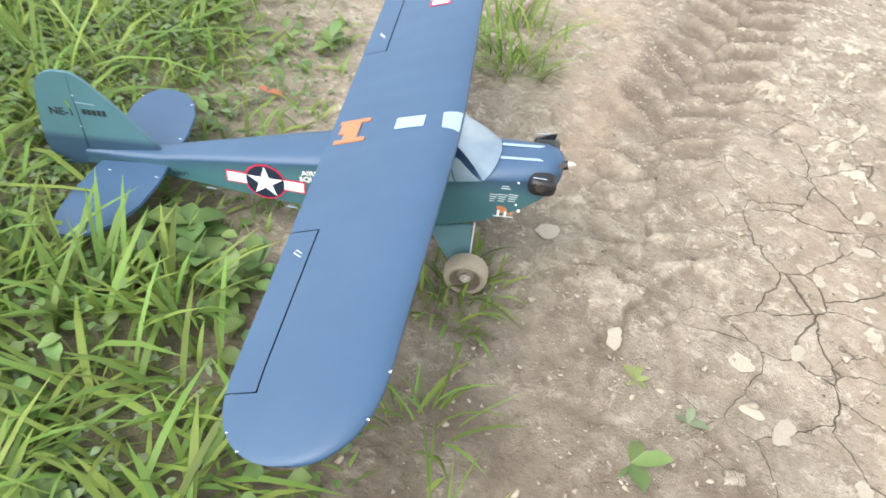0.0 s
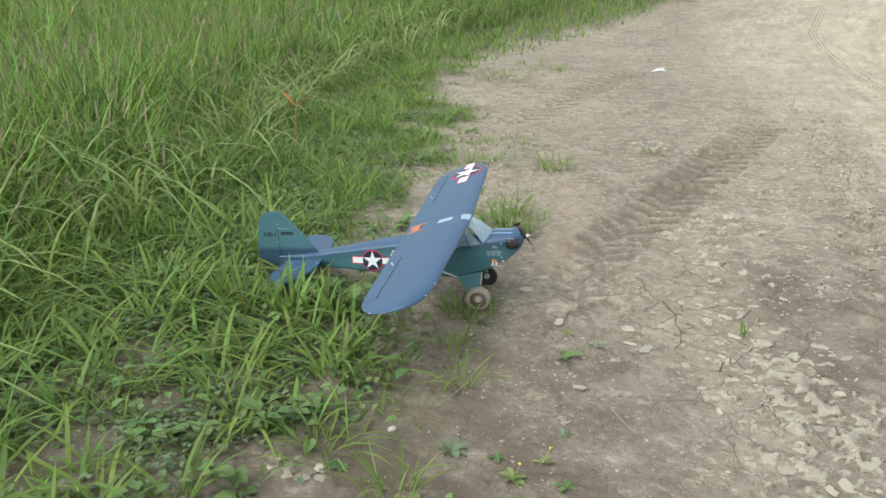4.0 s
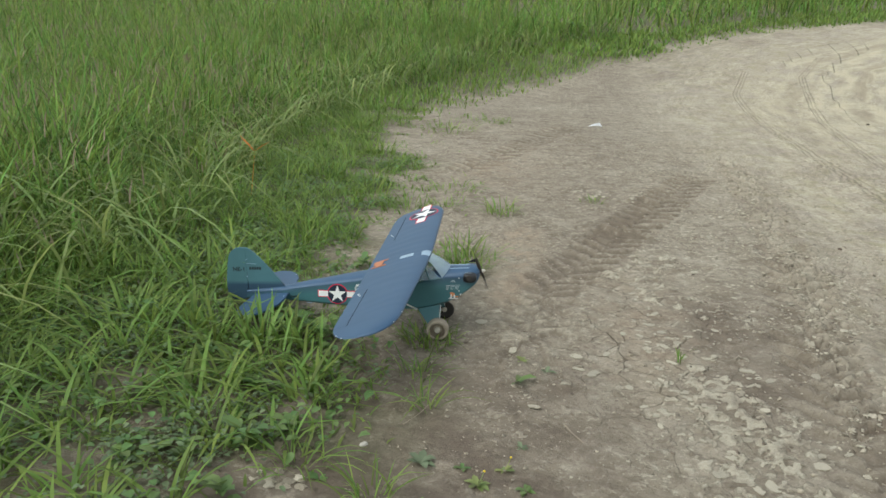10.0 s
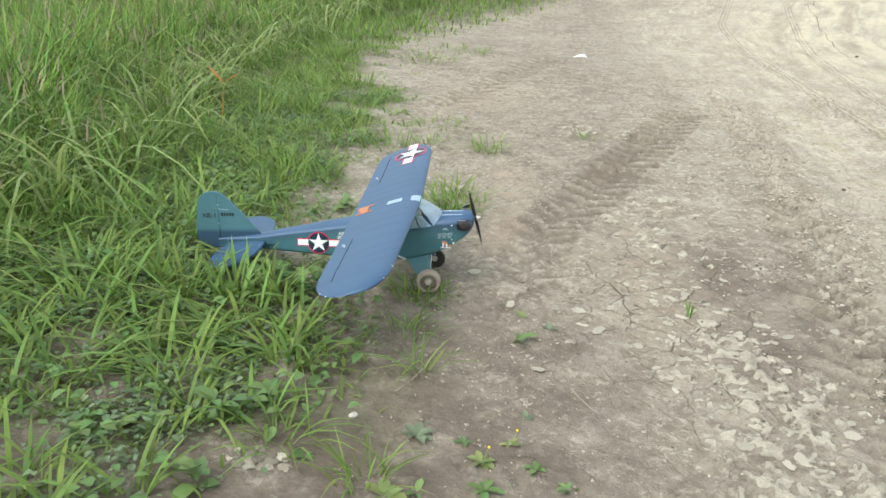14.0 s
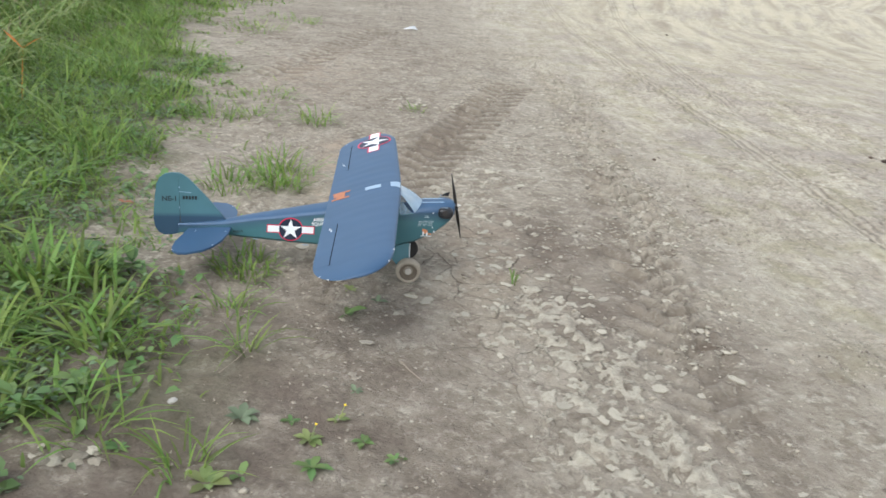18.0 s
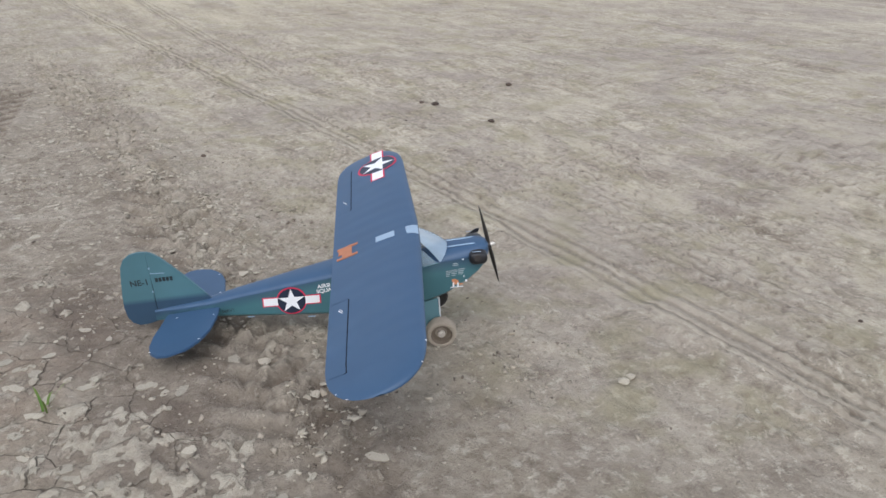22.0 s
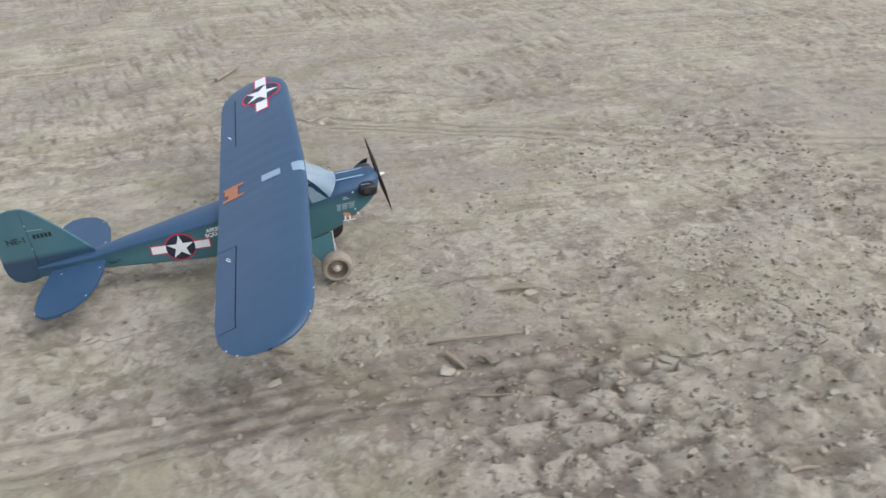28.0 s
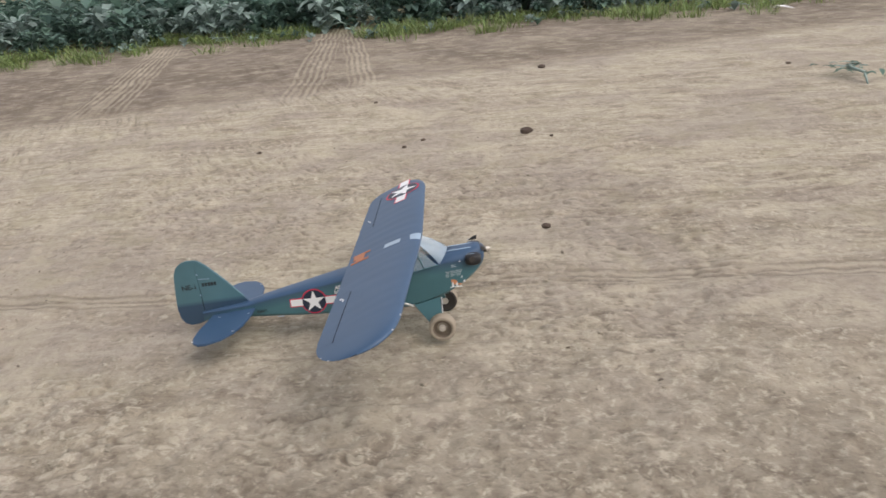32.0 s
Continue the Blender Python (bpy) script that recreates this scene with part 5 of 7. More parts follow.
    add_plate(bm, rud, 0.0098, "y", 0, 0.0012)
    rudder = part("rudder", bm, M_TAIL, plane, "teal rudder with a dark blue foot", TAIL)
    for sgn in (-1, 1):
        pieces("fin_trim", [((-1.006, sgn * 0.005, z0), (-1.001, sgn * 0.0062, z1)) for z0, z1 in ((0.200, 0.206), (0.290, 0.296))] + [((-1.0035, sgn * 0.0046, 0.272), (-0.955, sgn * 0.0056, 0.2745))], M_PATCH, fin, "pale hinge tape")
        m4 = Matrix(((1, 0, 0, -1.044), (0, 0, -1, -0.0052), (0, 1, 0, 0.238), (0, 0, 0, 1))) if sgn < 0 else Matrix(((-1, 0, 0, -1.044), (0, 0, 1, 0.0052), (0, 1, 0, 0.238), (0, 0, 0, 1)))
        lettering("lettering", "NE-1", 0.031, m4 @ Matrix.Rotation(radians(5), 4, 'Z'), M_INK, rudder, "dark lettering")
        pieces("number_bar", [((-0.990 + 0.0125 * k, sgn * 0.005, 0.241 + 0.0008 * k), (-0.981 + 0.0125 * k, sgn * 0.0064, 0.256 + 0.0008 * k)) for k in range(5)], M_INK, fin, "dark illegible number")
    for sgn in (-1, 1):
        out = [(-0.782, 0.02), (-0.782, 0.09), (-0.793, 0.16), (-0.818, 0.215), (-0.856, 0.254), (-0.910, 0.272), (-0.945, 0.268), (-0.972, 0.243), (-0.985, 0.20), (-0.985, 0.14), (-0.972, 0.07), (-0.965, 0.02)]
        bm = bmesh.new()
        add_plate(bm, [(x, sgn * y * 1.08) for x, y in out], 0.009, "z", 0, 0.003)
        for v in bm.verts:
            v.co.z += 0.126 + (v.co.x + 0.88) * 0.13
        stab = part("tailplane", bm, M_BLUE, plane, "blue rounded tailplane", TAIL)
        pieces("chipped_edge", [((x - 0.003, sgn * y * 1.08 - 0.001, 0.1303 + (x + 0.88) * 0.13), (x + 0.003, sgn * y * 1.08 + 0.001, 0.1315 + (x + 0.88) * 0.13)) for x, y in ((-0.975, 0.235), (-0.822, 0.205), (-0.925, 0.055), (-0.797, 0.07))], M_WHITE, stab, "white chipped spot")
    bm = bmesh.new()
    add_tube(bm, [(-0.955, 0, 0.10), (-0.985, 0, 0.05), (-0.99, 0, 0.018)], 0.003, 6)
    add_tube(bm, [(-0.99, -0.006, 0.016), (-0.99, 0.006, 0.016)], 0.016, 14)
    part("tail_wheel", bm, M_BLACK, plane, "small black tail wheel")
    # markings on the flanks
    for sgn in (-1, 1):
        roundel(plane, lambda u, v, l, s=sgn: (-0.514 + u, s * (fuse_side(-0.514 + u) + l), 0.166 + v + 0.08 * u), 0.0485)
        tilt = Matrix.Rotation(radians(7), 4, 'Z')

        def on(x, z, s=sgn):
            w = fuse_side(x) + 0.0012
            return (Matrix(((1, 0, 0, x), (0, 0, -1, -w), (0, 1, 0, z), (0, 0, 0, 1))) if s < 0 else Matrix(((-1, 0, 0, x), (0, 0, 1, w), (0, 1, 0, z), (0, 0, 0, 1)))) @ tilt
        lettering("lettering", "AIRSH", 0.020, on(-0.394, 0.224), M_WHITE, body, "white lettering")
        lettering("lettering", "SQUAD", 0.020, on(-0.392, 0.206), M_WHITE, body, "white lettering")
        lettering("lettering", "NAVY", 0.017, on(-0.735, 0.128), M_INK, body, "dark lettering")
        rows = [((0.020 + a, sgn * 0.0742, 0.2580 - 0.0066 * k + 0.1 * a), (0.020 + b - 0.002 * k, sgn * 0.0752, 0.2598 - 0.0066 * k + 0.1 * a)) for k in range(4) for a, b in ((0, 0.017), (0.019, 0.040), (0.042, 0.064))]
        rows += [((0.042, sgn * 0.0742, 0.2785), (0.064, sgn * 0.0752, 0.2805)), ((0.044, sgn * 0.0742, 0.285), (0.060, sgn * 0.0752, 0.2868))]

        def onto(v):
            v.co.y = math.copysign(fuse_side(v.co.x) + (0.0014 if abs(v.co.y) > 0.0747 else 0.0002), v.co.y)
        pieces("text_bar", rows, M_PRINT, body, "white illegible small print", fix=onto)
        art = [circle(0.010, 10), rect(-0.012, -0.006, -0.018, 0.0), rect(0.004, 0.010, -0.018, -0.002), rect(-0.014, 0.0, 0.002, 0.012), rect(0.006, 0.024, -0.012, -0.006)]
        decal("nose_art", art[:1] + art[3:], lambda u, v, l, s=sgn: (0.054 + u, s * (fuse_side(0.054 + u) + l), 0.214 + v), 0.001, M_ART, body, "orange painted shape")
        decal("nose_art_foot", art[1:3] + [rect(-0.02, 0.026, -0.021, -0.018)], lambda u, v, l, s=sgn: (0.054 + u, s * (fuse_side(0.054 + u) + l), 0.214 + v), 0.0014, M_WHITE, body, "white painted shape")
        pieces("worn_edge", [((x - 0.012, sgn * fuse_side(x), 0.1015), (x + 0.012, sgn * (fuse_side(x) + 0.002), 0.1045)) for x in (-0.66, -0.45)], M_PATCH, body, "pale worn spot")
    # propeller: blades round the shaft (own x axis), with the spinner
    prop_c = (0.178, 0, 0.315)
    bm = bmesh.new()
    for sgn in (-1, 1):
        rings = []
        for k in range(9):
            t = k / 8
            r = 0.012 + 0.138 * t
            c = 0.009 + 0.014 * math.sin(math.pi * min(1, t * 0.9 + 0.12)) * (1 - 0.55 * t)
            tw = radians(62 - 45 * t)
            th = 0.0045 * (1 - 0.7 * t) + 0.0008
            ring = []
            for a in range(10):
                ang = 2 * math.pi * a / 10
                u, w = c * 0.5 * math.cos(ang), th * math.sin(ang)
                ring.append((u * math.sin(tw) * 0.9 + w * math.cos(tw), sgn * (u * math.cos(tw) - w * math.sin(tw)), sgn * r))
            rings.append(ring)
        add_rings(bm, rings)
    add_tube(bm, [(-0.012, 0, 0), (0.006, 0, 0)], 0.011, 14)
    bmesh.ops.recalc_face_normals(bm, faces=bm.faces[:])
    # the shaft is tipped up with the nose
    prop = part("propeller", bm, M_PROP, plane, "black two-blade propeller", Matrix.Translation(prop_c) @ Matrix.Rotation(radians(-14), 4, 'Y'))
    bm = bmesh.new()
    prof = [(0.006, 0.009), (0.012, 0.008), (0.018, 0.0055), (0.022, 0.0025), (0.0235, 0.0006)]
    add_rings(bm, [[(x, r * math.cos(2 * math.pi * k / 12), r * math.sin(2 * math.pi * k / 12)) for k in range(12)] for x, r in prof])
    bmesh.ops.recalc_face_normals(bm, faces=bm.faces[:])
    part("spinner", bm, M_METAL, prop, "small metal spinner")
    return plane, wheels, prop


airplane, plane_wheels, propeller = build_plane()


# ---- grass ----
rng = np.random.default_rng(7)


def blades(x, y, z, height, width, lean, face, bend, segs=3):
    """Arrays of tapering, bending blades: quads with a tip triangle."""
    n = len(x)
    fx, fy = np.cos(face), np.sin(face)
    t = np.linspace(0, 1, segs + 1)
    co = np.zeros((n, 2 * segs + 1, 3))
    for k in range(segs + 1):
        s = t[k]
        out = height * (lean * s + bend * s ** 2.2)
        up = height * s * np.sqrt(np.maximum(0.15, 1 - (lean * 0.8 + bend * s) ** 2 * 0.45)) - height * np.maximum(0, bend - 0.55) * s ** 3 * 0.9
        cx, cy, cz = x + fx * out, y + fy * out, z + np.maximum(up, 0.01 * s)
        if k < segs:
            w = width * (0.75 + 0.5 * s) * (1 - s ** 2.5 * 0.75) * 0.5
            co[:, 2 * k] = np.stack([cx - fy * w, cy + fx * w, cz], 1)
            co[:, 2 * k + 1] = np.stack([cx + fy * w, cy - fx * w, cz], 1)
        else:
            co[:, 2 * k] = np.stack([cx, cy, cz], 1)
    base = (np.arange(n) * (2 * segs + 1))[:, None]
    quads = np.concatenate([base + np.array([[2 * k, 2 * k + 1, 2 * k + 3, 2 * k + 2]]) for k in range(segs - 1)], 0) if segs > 1 else None
    tris = base + np.array([[2 * segs - 2, 2 * segs - 1, 2 * segs]])
    return co.reshape(-1, 3), quads, tris


def grass_object(name, sets, m, label, category="grass", group="", kind="stuff"):
    cos, qs, ts, off = [], [], [], 0
    for s in sets:
        co, q, t = s
        cos.append(co)
        if q is not None:
            qs.append(q + off)
        ts.append(t + off)
        off += len(co)
    me = mesh_from_arrays(name, np.concatenate(cos), np.concatenate(qs) if qs else None, np.concatenate(ts))
    me.polygons.foreach_set("use_smooth", [True] * len(me.polygons))
    me.materials.append(m)
    return tagged(new(name, me), label, category, group, kind)


def scatter(n, x0, x1, y0, y1):
    return rng.uniform(x0, x1, n), rng.uniform(y0, y1, n)


def away_from_plane(x, y):
    """Keeps blades from standing through the resting aeroplane: under its body and wheels they are pressed low."""
    body = (np.abs(y) < 0.05 + 0.03) & (x > -1.12) & (x < 0.2)
    stab = (np.abs(y) < 0.27) & (x > -1.0) & (x < -0.78)
    wing = (np.abs(y) < 0.87) & (x > -0.37) & (x < -0.05)
    return body, stab, wing


def bald_mask(x, y):
    b = np.zeros_like(x)
    for bx, by, br in BALD:
        b = np.maximum(b, 1 - step(np.hypot(x - bx, y - by), br * 0.6, br * 1.05))
    return b


def clump(x, y, size, seed):
    return vnoise(x, y, size, seed) + 0.5 * vnoise(x, y, size * 0.4, seed + 1) + 0.5


def verge_grass():
    """Short and middling grass between the bare track and the tall field."""
    sets = []
    n = 130000
    x, y = scatter(n, -4.2, 0.2, -4.6, 9.5)
    tl = tall_edge(y)
    inside = margin(x, y)
    dens = step(inside, -0.14, 0.10) * np.clip(0.30 + 1.1 * (clump(x, y, 0.28, 51) - 0.25), 0.05, 1)
    dens = dens * (1 - 0.93 * bald_mask(x, y))
    dens = np.where(inside < 0, step(inside, -0.35 - 0.6 * step(y, 1.0, 3.0), 0.0) * (0.16 + 0.25 * step(y, 1.0, 3.0)) * (clump(x, y, 0.20, 53) > 0.68), dens)
    far = step(y, 3.0, 7.0)
    sparse = 1 - 0.55 * (1 - step(y, 0.3, 1.2)) * (1 - step(inside, 1.2, 1.8))
    keep = rng.random(n) < dens * (1 - 0.35 * far) * sparse * 0.95
    x, y, tl, inside = x[keep], y[keep], tl[keep], inside[keep]
    tallness = step(tl + 0.45 - x, 0.0, 0.9)
    h = (0.04 + 0.09 * rng.random(len(x)) ** 1.3 + 0.12 * np.clip(clump(x, y, 0.35, 55) - 0.4, 0, 1)) * (0.55 + 0.45 * step(inside, 0.0, 0.5)) * (1 + 1.8 * tallness)
    body, stab, wing = away_from_plane(x, y)
    h = np.where(body, np.minimum(h, 0.06), h)
    h = np.where(stab | ((np.abs(y) < 0.40) & (x > -1.15) & (x < -0.7)), np.minimum(h, 0.085), h)
    h = np.where(wing, np.minimum(h, 0.22), h)
    z = ground_height(x, y) - 0.004
    sets.append(blades(x, y, z, h, 0.005 + 0.011 * rng.random(len(x)) ** 1.5, rng.uniform(0.1, 1.0, len(x)), rng.uniform(0, 6.28, len(x)), rng.uniform(0.2, 1.1, len(x)), 3))
    return sets


def tuft_set(tx, ty, count, spread_, hmin, hmax, w=0.010, lean=(0.1, 0.8), bend=(0.2, 0.9)):
    a, r = rng.uniform(0, 6.28, count), spread_ * np.sqrt(rng.random(count))
    x, y = tx + r * np.cos(a), ty + r * np.sin(a)
    z = ground_height(x, y) - 0.004
    face = a + rng.normal(0, 0.7, count)
    return blades(x, y, z, rng.uniform(hmin, hmax, count), w * rng.uniform(0.6, 1.2, count), rng.uniform(*lean, count), face, rng.uniform(*bend, count), 4)


def coarse_tufts():
    """The broad-bladed tufts that stand round the tail and along the edge."""
    sets = []
    spots = [(-1.10, -0.52, 50, 0.14, 0.12, 0.24), (-0.80, -0.56, 50, 0.14, 0.14, 0.28), (-0.62, -0.72, 46, 0.13, 0.12, 0.24), (-1.25, -0.75, 55, 0.18, 0.16, 0.36),
             (-0.45, -0.95, 44, 0.12, 0.10, 0.24), (-0.80, -1.02, 42, 0.14, 0.10, 0.26), (-1.15, -1.15, 50, 0.16, 0.12, 0.30), (-1.45, -0.30, 60, 0.2, 0.2, 0.42), (-1.35, 0.35, 70, 0.2, 0.2, 0.45),
             (-1.20, 0.75, 50, 0.2, 0.14, 0.3)]
    spots += [(-0.55, -1.22, 36, 0.1, 0.08, 0.2), (-1.55, -1.35, 60, 0.2, 0.15, 0.34), (-1.6, -1.9, 60, 0.22, 0.15, 0.36), (-1.1, -1.85, 40, 0.16, 0.1, 0.26),
             (-1.18, -0.20, 30, 0.08, 0.08, 0.18), (-0.66, -0.34, 40, 0.10, 0.07, 0.14), (-0.50, -0.50, 34, 0.10, 0.08, 0.18), (-1.25, 0.05, 40, 0.12, 0.12, 0.28)]
    for s in spots:
        sets.append(tuft_set(s[0], s[1], int(s[2] * 0.55), *s[3:], w=0.017, lean=(0.3, 1.2), bend=(0.3, 1.0)))
    # tufts bent over the tail from beside it
    for tx, ty in ((-0.98, -0.44), (-0.78, -0.43), (-1.12, -0.36), (-0.62, -0.40)):
        sets.append(tuft_set(tx, ty, 26, 0.07, 0.14, 0.25, w=0.015, lean=(0.1, 0.6), bend=(0.2, 0.7)))
    for _ in range(34):
        ty = rng.uniform(-2.2, 0.6)
        tx = float(bare_edge(ty)) - rng.uniform(0.08, 1.3)
        if abs(ty) < 0.42 and tx > -1.2:
            continue
        sets.append(tuft_set(tx, ty, int(rng.integers(12, 26)), 0.07, 0.08, 0.22, w=0.015, lean=(0.2, 1.0)))
    for _ in range(90):
        ty = rng.uniform(-4.0, 7.5)
        tx = float(bare_edge(ty)) - rng.uniform(0.15, 1.5)
        if (abs(ty) < 1.0 and tx > -1.2) or (ty < 0.8 and rng.random() < 0.55):
            continue
        sets.append(tuft_set(tx, ty, int(rng.integers(18, 46)), 0.14, 0.10, 0.30, w=0.011))
    return sets


def tall_grass():
    sets, dry, seeds = [], [], []
    # near edge, dense
    for (n, x0, x1, y0, y1, h0, h1, w, k) in ((52000, -6.0, -1.2, -4.5, 8.0, 0.35, 0.90, 0.015, 4), (26000, -9.0, 2.5, 8.0, 22.0, 0.50, 1.20, 0.018, 3),
                                              (30000, -16.0, -5.0, -6.0, 20.0, 0.75, 1.35, 0.017, 3), (9000, -14.0, -2.2, -14.0, -4.5, 0.4, 0.9, 0.022, 2), (26000, -26.0, 12.0, 20.0, 44.0, 0.6, 1.4, 0.05, 2),
                                              (18000, 8.0, 44.0, 27.0, 48.0, 0.25, 0.7, 0.055, 2), (18000, -70, 70.0, 40.0, 84.0, 0.7, 1.4, 0.08, 2)):
        x, y = scatter(n, x0, x1, y0, y1)
        tl = tall_edge(y)
        d = tl - x
        keep = rng.random(n) < step(d, -0.15, 0.5) * np.clip(2.2 * clump(x, y, 0.36, 61) - 0.45, 0.04, 1)
        x, y, d = x[keep], y[keep], d[keep]
        ramp = 0.42 + 0.58 * step(d, 0.0, 1.3)
        h = (h0 + (h1 - h0) * rng.random(len(x)) ** 1.2) * ramp * (0.75 + 0.5 * clump(x, y, 0.9, 63))
        z = ground_height(x, y) - 0.01
        m = len(x)
        sets.append(blades(x, y, z, h, w * (0.6 + 0.8 * rng.random(m)), rng.uniform(0.0, 0.5, m), rng.uniform(0, 6.28, m), rng.uniform(0.1, 1.15, m), k))
        # dry stalks with brownish seed heads among them
        c = rng.random(m) < 0.07
        xs, ys, hs, zs = x[c], y[c], h[c] * 1.12, z[c]
        q = len(xs)
        dry.append(blades(xs, ys, zs, hs, np.full(q, w * 0.32), rng.uniform(0, 0.2, q), rng.uniform(0, 6.28, q), rng.uniform(0, 0.25, q), 2))
        c = (rng.random(m) < 0.08 + 0.16 * (x < -2.9) * (clump(x, y, 1.1, 67) > 0.5)) & (y < 20)
        xs, ys, hs, zs = x[c], y[c], h[c], z[c]
        q = len(xs)
        seeds.append(blades(xs + rng.normal(0, .02, q), ys, zs + hs * 0.82, rng.uniform(0.08, 0.16, q), np.full(q, w * 0.9), rng.uniform(0, 0.5, q), rng.uniform(0, 6.28, q), rng.uniform(0, 0.5, q), 2))
    return sets, dry, seeds


def far_verge():
    """Short grass between the tall field and the road, farther up."""
    n = 90000
    x, y = scatter(n, -4.5, 26, 8.5, 32)
    d = margin(x, y)
    keep = (rng.random(n) < step(d, -0.7, 0.35)) & (x > tall_edge(y) - 0.6) & (rng.random(n) < np.clip(0.65 + 0.9 * (clump(x, y, 0.6, 57) - 0.2), 0, 1))
    x, y = x[keep], y[keep]
    m = len(x)
    w = np.where(y > 18, 0.055, 0.028)
    return [blades(x, y, ground_height(x, y) - 0.01, rng.uniform(0.08, 0.30, m) * (0.45 + 0.55 * step(d[keep], -0.2, 0.8)), w * rng.uniform(0.6, 1.2, m), rng.uniform(0.05, 0.5, m), rng.uniform(0, 6.28, m), rng.uniform(0, 0.8, m), 2)]


def arching_blades():
    """Long pale blades that bow out of the meadow's edge."""
    sets = []
    for (n, x0, x1, y0, y1, h0, h1, w) in ((7500, -6.0, -1.3, -4.0, 9.0, 0.35, 0.85, 0.019), (3600, -9, 1.5, 8.0, 20.0, 0.6, 1.25, 0.024)):
        x, y = scatter(n, x0, x1, y0, y1)
        keep = (x < tall_edge(y) + 0.1) & (rng.random(n) < np.clip(clump(x, y, 0.7, 65) + 0.1, 0, 1))
        x, y = x[keep], y[keep]
        m = len(x)
        sets.append(blades(x, y, ground_height(x, y), rng.uniform(h0, h1, m), w * rng.uniform(0.7, 1.3, m), rng.uniform(0.1, 0.4, m), rng.uniform(0, 6.28, m), rng.uniform(0.6, 1.15, m), 6))
    return sets


grass_object("arching_grass", arching_blades(), M_PALEGRASS, "pale arching blades at the edge of the meadow")
grass_object("verge_grass", verge_grass() + coarse_tufts() + far_verge(), M_BLADE, "bright green mixed verge grass beside the mud track")
_tall, _dry, _seed = tall_grass()
grass_object("tall_grass", _tall, M_TALL, "tall green meadow grass behind the verge")
grass_object("dry_stalks", _dry, M_DRY, "thin dry straw stalks among the tall grass")
grass_object("seed_heads", _seed, M_SEED, "brownish seed heads over the tall grass")


def leaf_quads(x, y, z, length, width, face, pitch, droop):
    """Broad leaves: six-cornered, folded along the rib."""
    n = len(x)
    fx, fy = np.cos(face), np.sin(face)
    prof = ((0.0, 0.12), (0.3, 0.85), (0.65, 0.9), (1.0, 0.0))
    co = np.zeros((n, 11, 3))
    rows = []
    for k, (s, wv) in enumerate(prof):
        out = length * s * np.cos(pitch)
        up = length * (s * np.sin(pitch) - droop * s * s)
        cx, cy, cz = x + fx * out, y + fy * out, z + up
        w = width * wv * 0.5
        if k < 3:
            co[:, 3 * k] = np.stack([cx - fy * w, cy + fx * w, cz + w * 0.35], 1)
            co[:, 3 * k + 1] = np.stack([cx, cy, cz], 1)
            co[:, 3 * k + 2] = np.stack([cx + fy * w, cy - fx * w, cz + w * 0.35], 1)
        else:
            co[:, 9] = np.stack([cx, cy, cz], 1)
            co[:, 10] = co[:, 9]
    base = (np.arange(n) * 11)[:, None]
    q = np.concatenate([base + np.array([[3 * k + j, 3 * k + j + 1, 3 * k + j + 4, 3 * k + j + 3]]) for k in range(2) for j in range(2)], 0)
    t = np.concatenate([base + np.array([[6, 7, 9]]), base + np.array([[7, 8, 9]])], 0)
    return co.reshape(-1, 3), q, t


def ground_leaves(n, lo, hi, seed, rise):
    x, y = scatter(n, -2.6, 0.0, -3.6, 4.5)
    ins = margin(x, y)
    keep = rng.random(n) < step(ins, -0.08, 0.3) * np.clip(clump(x, y, 0.3, seed) - 0.2, 0.05, 1) * (1 - 0.85 * bald_mask(x, y)) * (1 - step(tall_edge(y) - x, 0, 0.6))
    x, y = x[keep], y[keep]
    n = len(x)
    z = ground_height(x, y) + rng.uniform(0.0, rise, n)
    ln = rng.uniform(lo, hi, n)
    return [leaf_quads(x, y, z, ln, ln * rng.uniform(0.5, 0.85, n), rng.uniform(0, 6.28, n), rng.uniform(-0.1, 0.7, n), rng.uniform(0.1, 0.5, n))]


grass_object("clover_leaves", ground_leaves(26000, 0.018, 0.060, 81, 0.07), M_LEAF, "low broad-leaved weeds carpeting the verge", "weeds")
grass_object("creeping_weeds", ground_leaves(80000, 0.012, 0.034, 85, 0.05), M_CREEP, "dull green creeping weeds close to the soil", "weeds")


# ---- single weeds and tufts on the bare mud ----
def weed(name, label, x, y, n, ln, m, wide=0.5, pitch=(0.15, 0.7), group="weeds on the mud", flower=False, lift=0.0):
    w = thing(name, label, "weed", pose(x, y, zat(x, y) - 0.002), group)
    for k in range(n):
        f = 2 * math.pi * k / n + rng.uniform(-0.5, 0.5)
        l = ln * rng.uniform(0.6, 1.1)
        co, q, t = leaf_quads(np.zeros(1), np.zeros(1), np.full(1, lift * rng.random()), np.full(1, l), np.full(1, l * wide * rng.uniform(0.8, 1.2)), np.full(1, f), np.full(1, rng.uniform(*pitch)), np.full(1, rng.uniform(0.1, 0.5)))
        me = mesh_from_arrays("leaf", co, q, t)
        me.polygons.foreach_set("use_smooth", [True] * len(me.polygons))
        me.materials.append(m)
        o = new("leaf", me)
        o.parent = w
    if flower:
        bm = bmesh.new()
        bmesh.ops.create_icosphere(bm, subdivisions=1, radius=0.0045, matrix=Matrix.Translation((0.02, 0.01, 0.05)))
        part("flower", bm, M_YELLOW, w, "small yellow flower")
        bm = bmesh.new()
        add_tube(bm, [(0, 0, 0), (0.012, 0.006, 0.025), (0.02, 0.01, 0.05)], 0.0015, 5)
        part("stem", bm, M_WEED, w)
    return w


